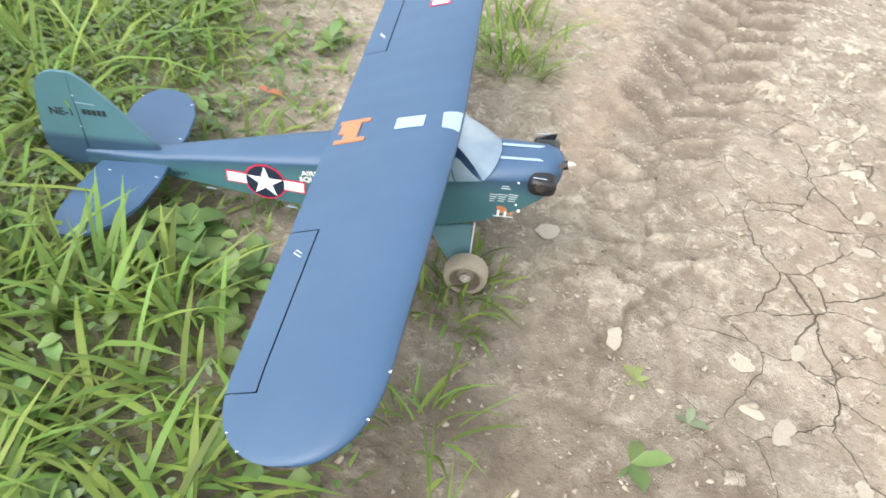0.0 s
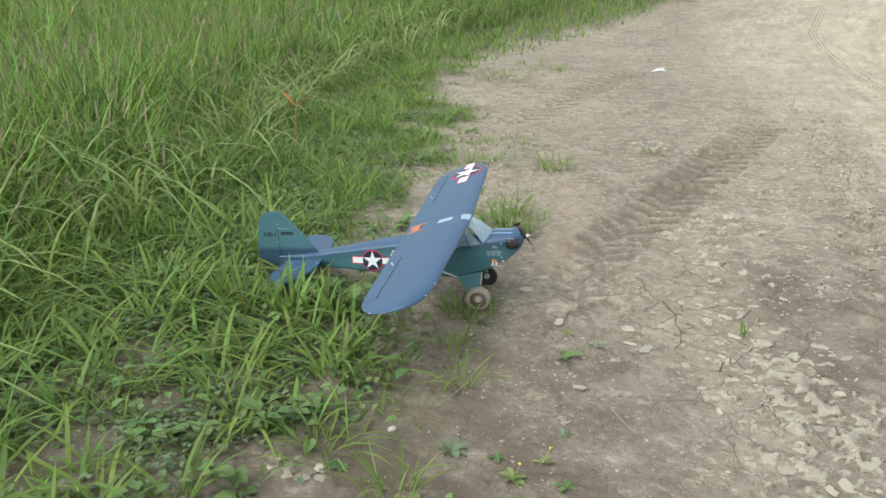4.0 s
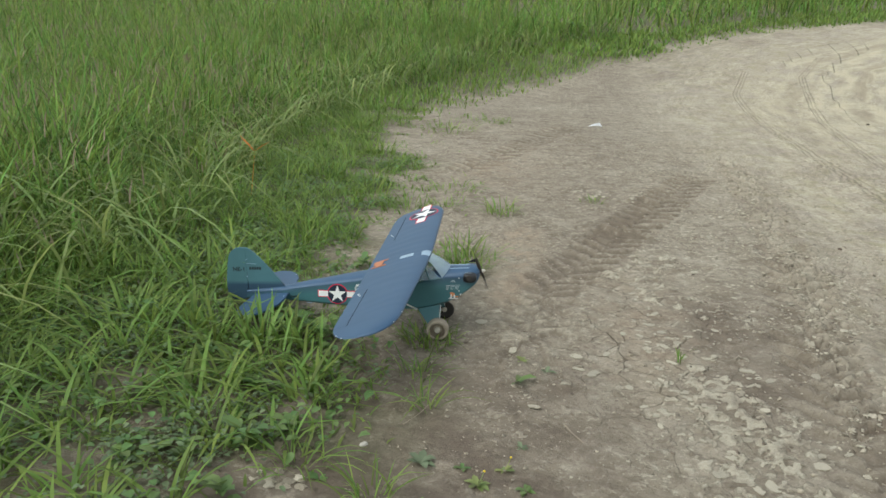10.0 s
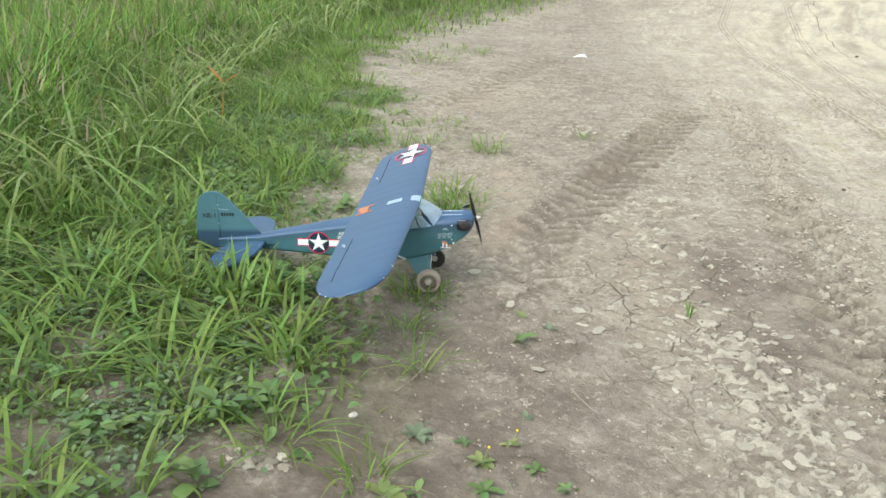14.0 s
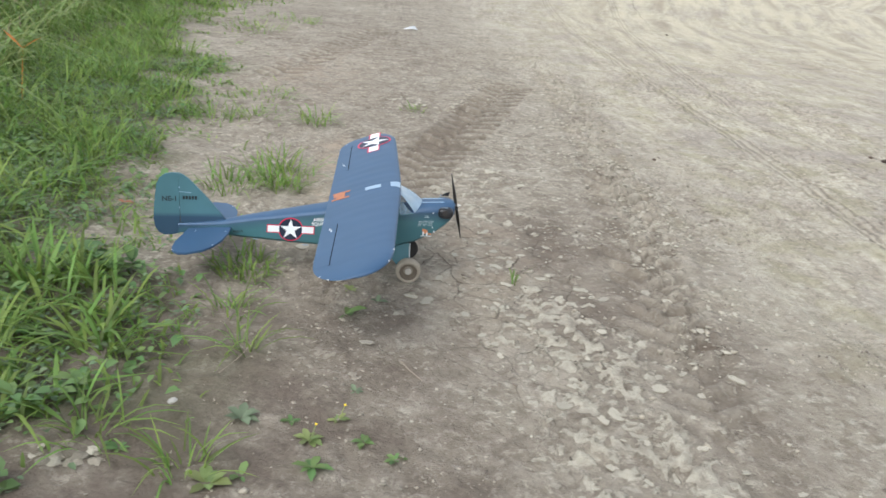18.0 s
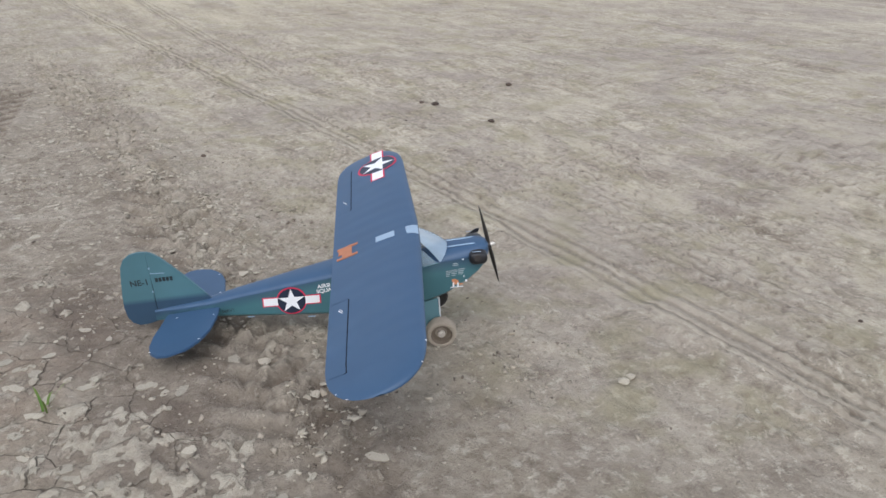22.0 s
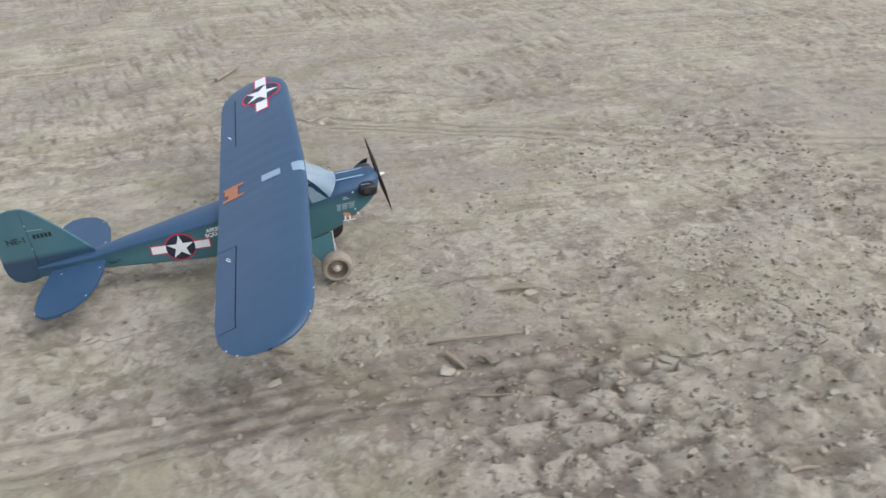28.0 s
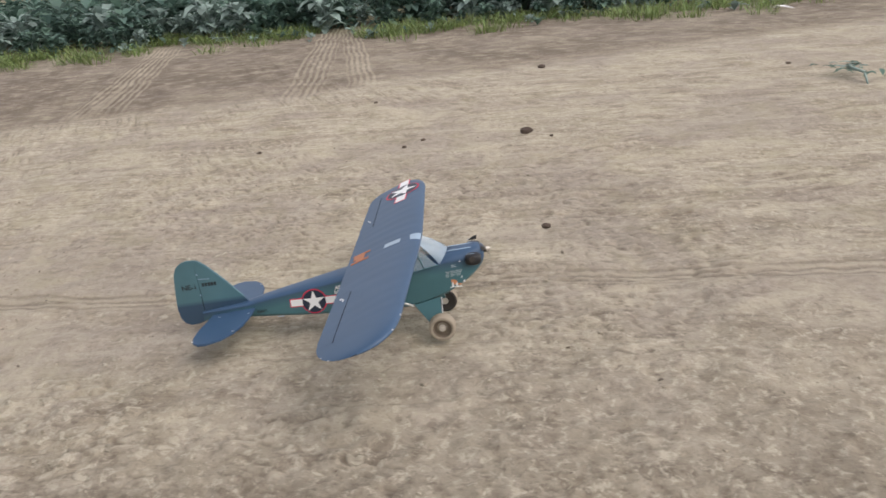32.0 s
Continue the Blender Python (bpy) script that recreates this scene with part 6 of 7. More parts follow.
W1, W2, W3 = "grey-green rosette weed on bare mud", "bright green leafy weed on bare mud", "tiny two-leaved seedling on bare mud"
for (x, y, n, ln, m, lab, fl) in [(0.11, -1.25, 9, 0.085, M_GREY_LEAF, W1, False), (0.32, -1.36, 10, 0.07, M_WEED, W2, True), (0.48, -1.37, 9, 0.055, M_LEAF, W2, False),
                                  (0.07, -1.56, 8, 0.10, M_WEED, W2, False), (0.34, -1.50, 8, 0.075, M_LEAF, W2, False), (0.41, -0.33, 5, 0.060, M_WEED, W3, False), (0.40, -0.55, 5, 0.115, M_LEAF, W3, False),
                                  (0.45, -1.09, 6, 0.045, M_GREY_LEAF, W1, False), (0.15, -1.53, 7, 0.06, M_LEAF, W2, False), (0.26, -1.27, 7, 0.05, M_LEAF, W2, False), (0.40, -1.25, 6, 0.05, M_WEED, W2, True),
                                  (0.57, -1.45, 6, 0.05, M_LEAF, W2, False), (-0.20, -1.42, 7, 0.06, M_LEAF, W2, False), (0.52, -0.42, 4, 0.06, M_GREY_LEAF, W3, False), (0.16, -1.72, 8, 0.08, M_LEAF, W2, False), (0.42, -1.70, 7, 0.07, M_WEED, W2, False)]:
    weed("weed", lab, x, y, n, ln * 0.86, m, 0.42, flower=fl)


BW = "broad-leaved green weed growing in the verge beside the tail"
for (x, y, n, ln) in [(-0.68, -0.17, 11, 0.105), (-0.60, -0.27, 10, 0.095), (-0.52, -0.33, 9, 0.11), (-0.74, -0.30, 8, 0.08), (-0.48, -0.24, 8, 0.08), (-0.82, -0.72, 9, 0.085), (-0.95, -0.66, 8, 0.07), (-0.62, -0.90, 9, 0.075),
                      (-0.52, -1.30, 10, 0.085), (-0.66, -1.42, 9, 0.08), (-0.45, -1.62, 10, 0.09), (-0.85, -1.50, 8, 0.07), (-0.40, -1.17, 7, 0.07), (-0.44, 0.72, 8, 0.07), (-0.62, 0.85, 8, 0.075)]:
    weed("broad_weed", BW if y > -0.5 and y < 0 else "broad-leaved green weed growing low in the verge", x, y, n, ln, M_LEAF, 0.62, (0.2, 0.9), "broad weeds in the verge", lift=0.07)


def tuft_thing(x, y, count, spr, h0, h1, m, label):
    co, q, t = tuft_set(x, y, count, spr, h0, h1, w=0.009)
    z0 = zat(x, y)
    o = thing("grass_tuft", label, "grass tuft", pose(x, y, z0), "grass tufts on the mud")
    co = (co - np.array([x, y, z0])).reshape(count, 9, 3)
    quad = np.array([[2 * k, 2 * k + 1, 2 * k + 3, 2 * k + 2] for k in range(3)])
    for k in range(count):
        me = mesh_from_arrays("blade", co[k], quad, np.array([[6, 7, 8]]))
        me.polygons.foreach_set("use_smooth", [True] * len(me.polygons))
        me.materials.append(m)
        b = new("blade", me)
        b.parent = o
    return o


TL = "small green grass tuft growing from bare mud"
TUFTS = [(0.06, -0.85, 22, 0.05, 0.08, 0.2), (-0.03, -0.55, 26, 0.08, 0.06, 0.15), (-0.01, -1.5, 30, 0.08, 0.06, 0.16), (1.11, -0.18, 5, 0.02, 0.06, 0.13), (0.08, 2.5, 60, 0.14, 0.06, 0.16), (-0.02, 1.1, 120, 0.2, 0.07, 0.2), (-0.28, 0.92, 70, 0.16, 0.06, 0.16), (0.0, 0.92, 50, 0.1, 0.05, 0.13), (-0.04, -0.22, 50, 0.1, 0.04, 0.1)]
TUFTS += [(-0.66, 2.45, 60, 0.2, 0.06, 0.16), (-1.0, 7.2, 80, 0.4, 0.06, 0.16), (-0.55, 8.3, 80, 0.35, 0.06, 0.16), (0.8, 3.15, 26, 0.1, 0.03, 0.08), (-0.05, -0.12, 70, 0.14, 0.04, 0.11), (-0.28, -1.35, 30, 0.1, 0.06, 0.16), (-0.4, 2.6, 50, 0.2, 0.05, 0.13), (-0.35, 3.3, 50, 0.22, 0.05, 0.13), (-0.2, 0.28, 40, 0.12, 0.04, 0.1)]
for (x, y, c, s, a, b) in TUFTS:
    tuft_thing(x, y, c, s, a, b, M_BLADE, TL)


# ---- stones, flakes, clods, twigs ----
def lump_mesh(name, r, flat, seed, m, rough=0.3):
    bm = bmesh.new()
    bmesh.ops.create_icosphere(bm, subdivisions=2, radius=r)
    for v in bm.verts:
        n3 = noise.noise(v.co / r * 1.3 + Vector((seed * 3.1, seed, 0))) + 0.5 * noise.noise(v.co / r * 3 + Vector((seed, 7, 0)))
        v.co *= 1 + rough * n3
        v.co.z *= flat
    return mesh_of(name, bm, m)


def flake_mesh(seed, m):
    """A curled, angular plate of dried mud."""
    r = random.Random(seed)
    k = r.randint(15, 20)
    bm = bmesh.new()
    pts = []
    for i in range(k):
        a = 2 * math.pi * (i + r.uniform(-0.3, 0.3)) / k
        q = 0.80 + 0.28 * math.sin(2 * a + seed) * r.uniform(0.5, 1) + 0.07 * math.sin(5 * a + 2 * seed) + r.uniform(-0.10, 0.10)
        pts.append((q * math.cos(a), q * math.sin(a) * 0.75))
    top = [bm.verts.new((x, y, 0.035 + 0.05 * (x * x + y * y) * r.uniform(0.2, 1.0))) for x, y in pts]
    bot = [bm.verts.new((x * 0.92, y * 0.92, -0.1)) for x, y in pts]
    c = bm.verts.new((0, 0, 0.045))
    for i in range(k):
        j = (i + 1) % k
        bm.faces.new((c, top[i], top[j]))
        bm.faces.new((top[i], bot[i], bot[j], top[j]))
    bm.faces.new(bot[::-1])
    bmesh.ops.recalc_face_normals(bm, faces=bm.faces[:])
    return mesh_of("mud_flake", bm, m)


FLAKES = [flake_mesh(k, M_FLAKE) for k in range(8)]


def one(name, me, x, y, s, label, category, group, turn=None, sink=0.0, z=None):
    o = new(name, me)
    o.matrix_basis = pose(x, y, (zat(x, y) if z is None else z) - sink, 0, 0, rng.uniform(0, 360) if turn is None else turn) @ Matrix.Diagonal((s, s, s, 1))
    return tagged(o, label, category, group)


FL = "pale curled flake of dried mud on the track"
big = [(0.65, -0.22, 0.050), (0.72, -0.40, 0.055), (0.66, -0.36, 0.035), (1.07, 0.17, 0.038), (1.09, -0.51, 0.04), (1.40, -0.23, 0.045), (1.48, -0.32, 0.04), (1.49, -1.03, 0.05), (1.29, -1.19, 0.05), (1.13, -1.15, 0.05),
       (0.48, -0.78, 0.035), (0.20, 0.13, 0.075), (1.13, 0.04, 0.04), (1.19, -1.01, 0.05), (1.10, 1.33, 0.05), (0.88, 0.12, 0.035), (1.06, 0.42, 0.04), (1.55, 0.45, 0.045), (1.62, 0.62, 0.04), (0.36, -0.22, 0.045)]
for (x, y, s) in big:
    s *= 0.8
    one("mud_flake", FLAKES[int(rng.integers(8))], x, y, s, FL, "mud flake", "mud flakes", sink=-0.002)
fx, fy, fs = [], [], []
while len(fx) < 150:
    y = rng.uniform(-2.4, 3.2)
    x = float(np.interp(y, [-3, -1.4, -0.5, 0.8, 2, 4.4], [1.75, 1.33, 1.15, 1.22, 1.7, 2.2])) + rng.normal(0, 0.20)
    if rng.random() < 0.35 + 0.65 * (y < 0.4):
        fx.append(x); fy.append(y); fs.append(0.008 + 0.028 * rng.random() ** 1.6)
fz = ground_height(np.array(fx), np.array(fy))
for x, y, s, z in zip(fx, fy, fs, fz):
    one("mud_flake", FLAKES[int(rng.integers(8))], x, y, s, FL, "mud flake", "mud flakes", z=z, sink=-0.001)


def crumbs(name, n, boxes, smin, smax, m, label, flat=0.6, along=None, tip=0.12):
    """Loose crumbs and small plates strewn on the mud, joined."""
    shapes = []
    for k in range(7):
        bm = bmesh.new()
        cr = random.Random(40 + k)
        vs = [bm.verts.new((cr.uniform(-1, 1), cr.uniform(-0.8, 0.8), cr.uniform(-1, 1) * flat)) for _ in range(9)]
        hull = bmesh.ops.convex_hull(bm, input=vs)
        bmesh.ops.delete(bm, geom=list({g for g in hull["geom_interior"] + hull["geom_unused"] if isinstance(g, bmesh.types.BMVert)}), context='VERTS')
        bmesh.ops.triangulate(bm, faces=bm.faces[:])
        bm.verts.index_update()
        shapes.append((np.array([v.co[:] for v in bm.verts]), np.array([[v.index for v in f.verts] for f in bm.faces])))
        bm.free()
    cos, tris, off = [], [], 0
    for (share, x0, x1, y0, y1, cl) in boxes:
        q = int(n * share)
        if along is None:
            x, y = scatter(q, x0, x1, y0, y1)
        else:
            y = rng.uniform(y0, y1, q)
            x = np.interp(y, *along) + rng.normal(0, x1, q)
        keep = (rng.random(q) < np.clip(clump(x, y, cl, 91) * 1.3 - 0.3, 0, 1)) & (x > bare_edge(y))
        x, y = x[keep], y[keep]
        z = ground_height(x, y)
        s = smin + (smax - smin) * rng.random(len(x)) ** 3
        for xx, yy, zz, ss in zip(x, y, z, s):
            co, tr = shapes[int(rng.integers(7))]
            a = rng.uniform(0, 6.28)
            c, sn = math.cos(a), math.sin(a)
            p = co * ss
            p[:, 2] += p[:, 0] * rng.normal(0, tip) + p[:, 1] * rng.normal(0, tip)
            cos.append(np.stack([xx + p[:, 0] * c - p[:, 1] * sn, yy + (p[:, 0] * sn + p[:, 1] * c), zz + p[:, 2] + ss * 0.15], 1))
            tris.append(tr + off)
            off += len(co)
    me = mesh_from_arrays(name, np.concatenate(cos), None, np.concatenate(tris))
    me.materials.append(m)
    return tagged(new(name, me), label, "gravel", kind="stuff")


AREAS = ((0.30, 1.3, 2.7, -1.0, 5.0, 0.5), (0.30, 0.0, 4.5, -7.0, 6.0, 0.9), (0.26, 2.2, 4.4, -6.2, -2.9, 0.4), (0.18, -0.3, 8.0, -10.0, 8.0, 1.2))
crumbs("mud_crumbs", 26000, AREAS, 0.003, 0.017, M_CLOD, "loose brown mud crumbs strewn over the track", 0.42)
CHURNED = ((0.75, 1.7, 3.3, -6.0, -2.8, 0.35), (0.10, 1.6, 2.5, -0.6, 4.8, 0.3))
crumbs("churned_clods", 9000, CHURNED, 0.003, 0.015, M_CLOD, "loose flat clods torn up by tractor tyres", 0.20, tip=0.35)
crumbs("dark_grit", 6000, CHURNED, 0.002, 0.010, M_GRIT, "dark grit between the torn-up clods", 0.4, tip=0.3)
crumbs("fine_crumbs", 9000, ((0.6, -0.1, 0.85, -1.7, 1.5, 0.25), (0.4, -0.4, 1.6, -2.0, 4.5, 0.5)), 0.0015, 0.0085, M_CLOD, "fine brown crumbs on the damp mud by the grass", 0.6)
crumbs("rubble", 7000, ((1.0, 0, 0.17, -0.9, 6.4, 0.22),), 0.004, 0.019, M_FLAKE, "broken pale clods in a strip along the track", 0.3, (RUBBLE_Y, RUBBLE_X))
crumbs("dark_rubble", 900, ((1.0, 0, 0.15, -0.9, 6.5, 0.3),), 0.005, 0.022, M_CLOD, "broken brown clods in a strip along the track", 0.5, (RUBBLE_Y, RUBBLE_X))
crumbs("torn_clods", 5000, ((1.0, 0, 0.30, -6.2, -2.7, 0.3),), 0.003, 0.016, M_CLOD, "clods torn up by tractor tyres", 0.20, ([-9.2, -7.6, -6.4, -5.2, -3.7, -2.9], [1.5, 1.85, 2.2, 2.6, 2.95, 3.1]), 0.35)
crumbs("brown_grit", 9000, AREAS, 0.003, 0.013, M_GRIT, "small dark chips of mud strewn over the track", 0.35, tip=0.25)
crumbs("pale_crumbs", 12000, AREAS, 0.002, 0.010, M_FLAKE, "small pale mud chips strewn over the track", 0.4)

# larger clods that lie singly in the torn strips
CLODS = []
for k in range(8):
    bm = bmesh.new()
    cr = random.Random(90 + k)
    vs = [bm.verts.new((cr.uniform(-1, 1), cr.uniform(-0.8, 0.8), cr.uniform(-0.16, 0.20))) for _ in range(15)]
    hull = bmesh.ops.convex_hull(bm, input=vs)
    bmesh.ops.delete(bm, geom=list({g for g in hull["geom_interior"] + hull["geom_unused"] if isinstance(g, bmesh.types.BMVert)}), context='VERTS')
    CLODS.append(mesh_of("mud_clod", bm, M_CLOD if k % 3 else M_FLAKE))
for k in range(230):
    if k % 2:
        y = rng.uniform(-6.0, -2.9)
        x = float(np.interp(y, [-7.6, -6.4, -5.2, -3.7, -2.9], [1.85, 2.15, 2.55, 2.9, 3.1])) + rng.normal(0, 0.30)
    else:
        y = rng.uniform(-0.6, 5.0)
        x = float(np.interp(y, RUBBLE_Y, RUBBLE_X)) + rng.normal(0, 0.13)
    s = 0.012 + 0.020 * rng.random() ** 2
    one("mud_clod", CLODS[int(rng.integers(8))] if k % 2 else CLODS[3 * int(rng.integers(3))], x, y, s, "broken clod of dried mud in a torn-up strip", "clod", "mud clods", sink=-s * 0.15)

DC = "dark brown clod of earth on the dry track"
for (x, y, s) in [(4.45, 1.77, 0.055), (4.40, 2.37, 0.065), (4.33, 2.45, 0.04), (3.96, 2.12, 0.035), (2.48, 2.07, 0.035), (2.32, 2.11, 0.028), (5.35, 2.63, 0.06), (5.22, -10.08, 0.11), (5.02, -10.2, 0.035), (3.20, -9.31, 0.06),
                  (5.46, -9.31, 0.045), (5.80, -8.08, 0.05), (5.33, -9.12, 0.04), (6.4, -13.5, 0.06), (3.10, -6.17, 0.022), (3.2, -6.4, 0.018), (15.0, 7.5, 0.14), (14.8, 7.2, 0.12), (15.4, 7.9, 0.10), (5.3, 10.1, 0.06), (7.3, -9.38, 0.05), (8.05, -11.5, 0.09), (3.7, -1.3, 0.02)]:
    s *= 0.45
    one("earth_clod", lump_mesh("earth_clod", 1.0, 0.55, x + y, M_DARKCLOD), x, y, s, DC, "clod", "earth clods", sink=-s * 0.25)
one("stone", lump_mesh("stone", 1.0, 0.6, 3, M_STONE), -0.11, -1.17, 0.016, "small pale pebble on the mud", "stone", "stones", sink=-0.006)
one("stone", lump_mesh("stone", 1.0, 0.5, 5, M_FLAKE), 2.66, -1.07, 0.020, "pale lump of dried mud on the track", "stone", "stones", sink=-0.01)
one("stone", lump_mesh("stone", 1.0, 0.5, 9, M_FLAKE), 2.72, -1.05, 0.015, "pale lump of dried mud on the track", "stone", "stones", sink=-0.01)
for k in range(16):
    a, r = rng.uniform(0, 6.28), 0.13 * math.sqrt(rng.random())
    s = rng.uniform(0.008, 0.034) * (1 - 3 * r)
    one("earth_clod", lump_mesh("earth_clod", 1.0, 0.42, 8 + k, M_FLAKE if k % 3 == 0 else M_CLOD, 0.6), -0.33 + 1.3 * r * math.cos(a), -1.45 + 0.7 * r * math.sin(a), s, "crusted lump of brown earth at the grass edge", "clod", "earth clods", sink=s * 0.1)


def twig(pts, r, label, group="twigs"):
    bm = bmesh.new()
    x0, y0 = pts[0][:2]
    z0 = zat(x0, y0)
    path = [(x - x0, y - y0, zat(x, y) - z0 + r * 0.9 + dz) for x, y, dz in pts]
    add_tube(bm, path, [r * (1 - 0.35 * i / (len(path) - 1)) for i in range(len(path))], 7)
    me = mesh_of("twig", bm, M_TWIG)
    smooth(me)
    o = new("twig", me)
    o.matrix_basis = pose(x0, y0, z0)
    return tagged(o, label, "twig", group)


TW = "weathered grey-brown twig lying on the mud"
twig([(3.07, -4.09, 0.004), (3.02, -4.22, 0.014), (2.97, -4.36, 0.006)], 0.007, TW)
twig([(3.00, -4.12, 0.0), (2.96, -4.135, 0.01), (2.92, -4.15, 0.0)], 0.009, TW)
twig([(2.79, -4.13, 0.002), (2.76, -4.17, 0.008), (2.73, -4.21, 0.002)], 0.004, TW)
twig([(3.22, -4.40, 0.004), (3.20, -4.46, 0.010), (3.18, -4.52, 0.004)], 0.006, TW)
twig([(2.18, -4.67, 0.004), (2.185, -4.72, 0.010), (2.18, -4.77, 0.004)], 0.006, TW)
twig([(0.60, -0.90, 0.003), (0.63, -0.96, 0.006), (0.67, -1.02, 0.003)], 0.0025, "pale straw lying on the mud")
twig([(3.20, -3.70, 0.004), (3.26, -3.60, 0.012), (3.30, -3.52, 0.004)], 0.006, TW)
twig([(0.00, -1.00, 0.0), (0.05, -0.93, 0.012), (0.08, -0.86, 0.02)], 0.0025, "pale straw lying on the mud")
twig([(5.9, -3.9, 0.003), (6.02, -4.0, 0.01), (6.1, -4.06, 0.003)], 0.012, "short weathered stick end on the mud")

# scrap of green string on the wheel line
bm = bmesh.new()
sp = [(0.00, 0.05, 0), (0.03, 0.03, 0), (0.015, -0.01, 0), (-0.03, -0.015, 0), (-0.045, 0.02, 0), (-0.01, 0.045, 0), (0.045, -0.02, 0), (0.03, -0.06, 0), (0.0, -0.05, 0)]
sx, sy = 3.31, -1.75
add_tube(bm, [(a, b, zat(sx + a, sy + b) - zat(sx, sy) + 0.004) for a, b, _ in sp], 0.0035, 6)
me = mesh_of("string_scrap", bm, mat("green_string", (0.22, 0.27, 0.27), rough=0.8, var=0.2))
so = new("string_scrap", me)
so.matrix_basis = pose(sx, sy, zat(sx, sy))
tagged(so, "tangled scrap of green string on the track", "string")

# litter and dead leaves
bm = bmesh.new()
pts = [(-0.10, -0.02, 0.01), (0.02, -0.05, 0.03), (0.11, 0.00, 0.015), (0.07, 0.05, 0.06), (-0.03, 0.06, 0.035)]
c = bm.verts.new((0.0, 0.0, 0.055))
vs = [bm.verts.new(p) for p in pts]
for i in range(5):
    bm.faces.new((c, vs[i], vs[(i + 1) % 5]))
bmesh.ops.solidify(bm, geom=bm.faces[:], thickness=0.002)
po = part("paper_scrap", bm, M_PAPER, None, "", pose(0.97, 8.28, zat(0.97, 8.28)), 20)
tagged(po, "crumpled scrap of white paper on the mud", "litter")
copy_thing(po, pose(10.5, -16.8, zat(10.5, -16.8) + 0.01, 0, 0, 40) @ Matrix.Diagonal((1.6, 1.6, 1.2, 1)))


def dead_leaf(name, x, y, z, blades_, m, label):
    t = thing(name, label, "leaf", pose(x, y, z))
    for (l, w, f, p, d) in blades_:
        co, q, tr = leaf_quads(np.zeros(1), np.zeros(1), np.zeros(1), np.full(1, l), np.full(1, w), np.full(1, f), np.full(1, p), np.full(1, d))
        me = mesh_from_arrays("leaf", co, q, tr)
        me.polygons.foreach_set("use_smooth", [True] * len(me.polygons))
        me.materials.append(m)
        o = new("leaf", me)
        o.parent = t
    return t


dead_leaf("dead_leaf", -1.83, 2.26, 0.44, [(0.17, 0.032, 3.0, 0.75, 0.0), (0.17, 0.034, 0.0, 0.65, 0.1), (0.44, 0.008, 4.0, -1.45, 0.0)], M_DEADLEAF, "orange withered leaf caught in the tall grass")
dead_leaf("dead_leaf", -0.72, 0.50, zat(-0.72, 0.5) + 0.03, [(0.05, 0.03, 0.1, 0.2, 0.3), (0.04, 0.025, 2.6, 0.3, 0.2)], M_BROWNLEAF, "curled red-brown dead leaf lying in the verge")

# ---- crop field with its weedy edge ----
def crop_plant(seed, m, r0, h, leaves):
    r = np.random.default_rng(seed)
    n = leaves
    f = r.uniform(0, 6.28, n)
    rad = r.uniform(0, 0.22, n) * r0 / 0.4
    z = h * r.uniform(0.05, 0.75, n)
    ln = r0 * r.uniform(0.55, 1.15, n)
    return leaf_quads(rad * np.cos(f), rad * np.sin(f), z, ln, ln * r.uniform(0.38, 0.7, n), f, r.uniform(0.1, 1.1, n), r.uniform(0.2, 0.7, n))


def crop_thing(seed, m, label):
    t = thing("crop_plant", label, "crop plant", pose(0, 0, -50), "crop plants")
    bm = bmesh.new()
    add_tube(bm, [(0, 0, 0), (0.01, 0, 0.2), (0, 0.01, 0.5)], [0.02, 0.016, 0.008], 7)
    part("stalk", bm, M_CROP_PALE, t, "pale stalk")
    co, q, tr = crop_plant(seed, m, 0.30, 0.75, 78)
    me = mesh_from_arrays("foliage", co, q, tr)
    me.polygons.foreach_set("use_smooth", [True] * len(me.polygons))
    me.materials.append(m)
    o = new("foliage", me)
    o.parent = t
    return t


CROPS = [crop_thing(k, M_CROP if k % 3 else M_CROP_PALE, "blue-green leafy brassica plant at the field edge") for k in range(5)]
used = set()
for row in range(3):
    y = -24.0
    while y < 4.5:
        gap = min(abs(y + 10.6), abs(y + 8.0))
        x = float(crop_edge(y)) + 0.55 + 0.6 * row + rng.uniform(-0.35, 0.35)
        if not (row == 0 and gap < 0.55):
            k = int(rng.integers(5))
            s = rng.uniform(0.6, 1.15) * (0.62 if row == 0 else 1.0)
            m4 = pose(x, y, zat(x, y), rng.uniform(-6, 6), rng.uniform(-6, 6), rng.uniform(0, 360))
            if k not in used:
                used.add(k)
                CROPS[k].matrix_basis = m4
                CROPS[k].scale = (s, s, s)
            else:
                o = copy_thing(CROPS[k], m4)
                o.scale = (s, s, s)
        y += rng.uniform(0.38, 0.62)
for k, cobj in enumerate(CROPS):
    if k not in used:
        cobj.matrix_basis = pose(16.5 + k, 6.0, zat(16.5 + k, 6.0))
sets = []
for _ in range(900):
    y = rng.uniform(-34, 14)
    x = float(crop_edge(y)) + 1.9 + 9 * rng.random() ** 1.3
    co, q, t = crop_plant(int(rng.integers(1e6)), None, 0.42, 0.85, 34)
    sets.append((co + np.array([x, y, float(terrain(np.array([x]), np.array([y]))[0])]), q, t))
grass_object("crop_field", sets, M_CROP, "rows of blue-green brassica plants behind the track", "crop field")

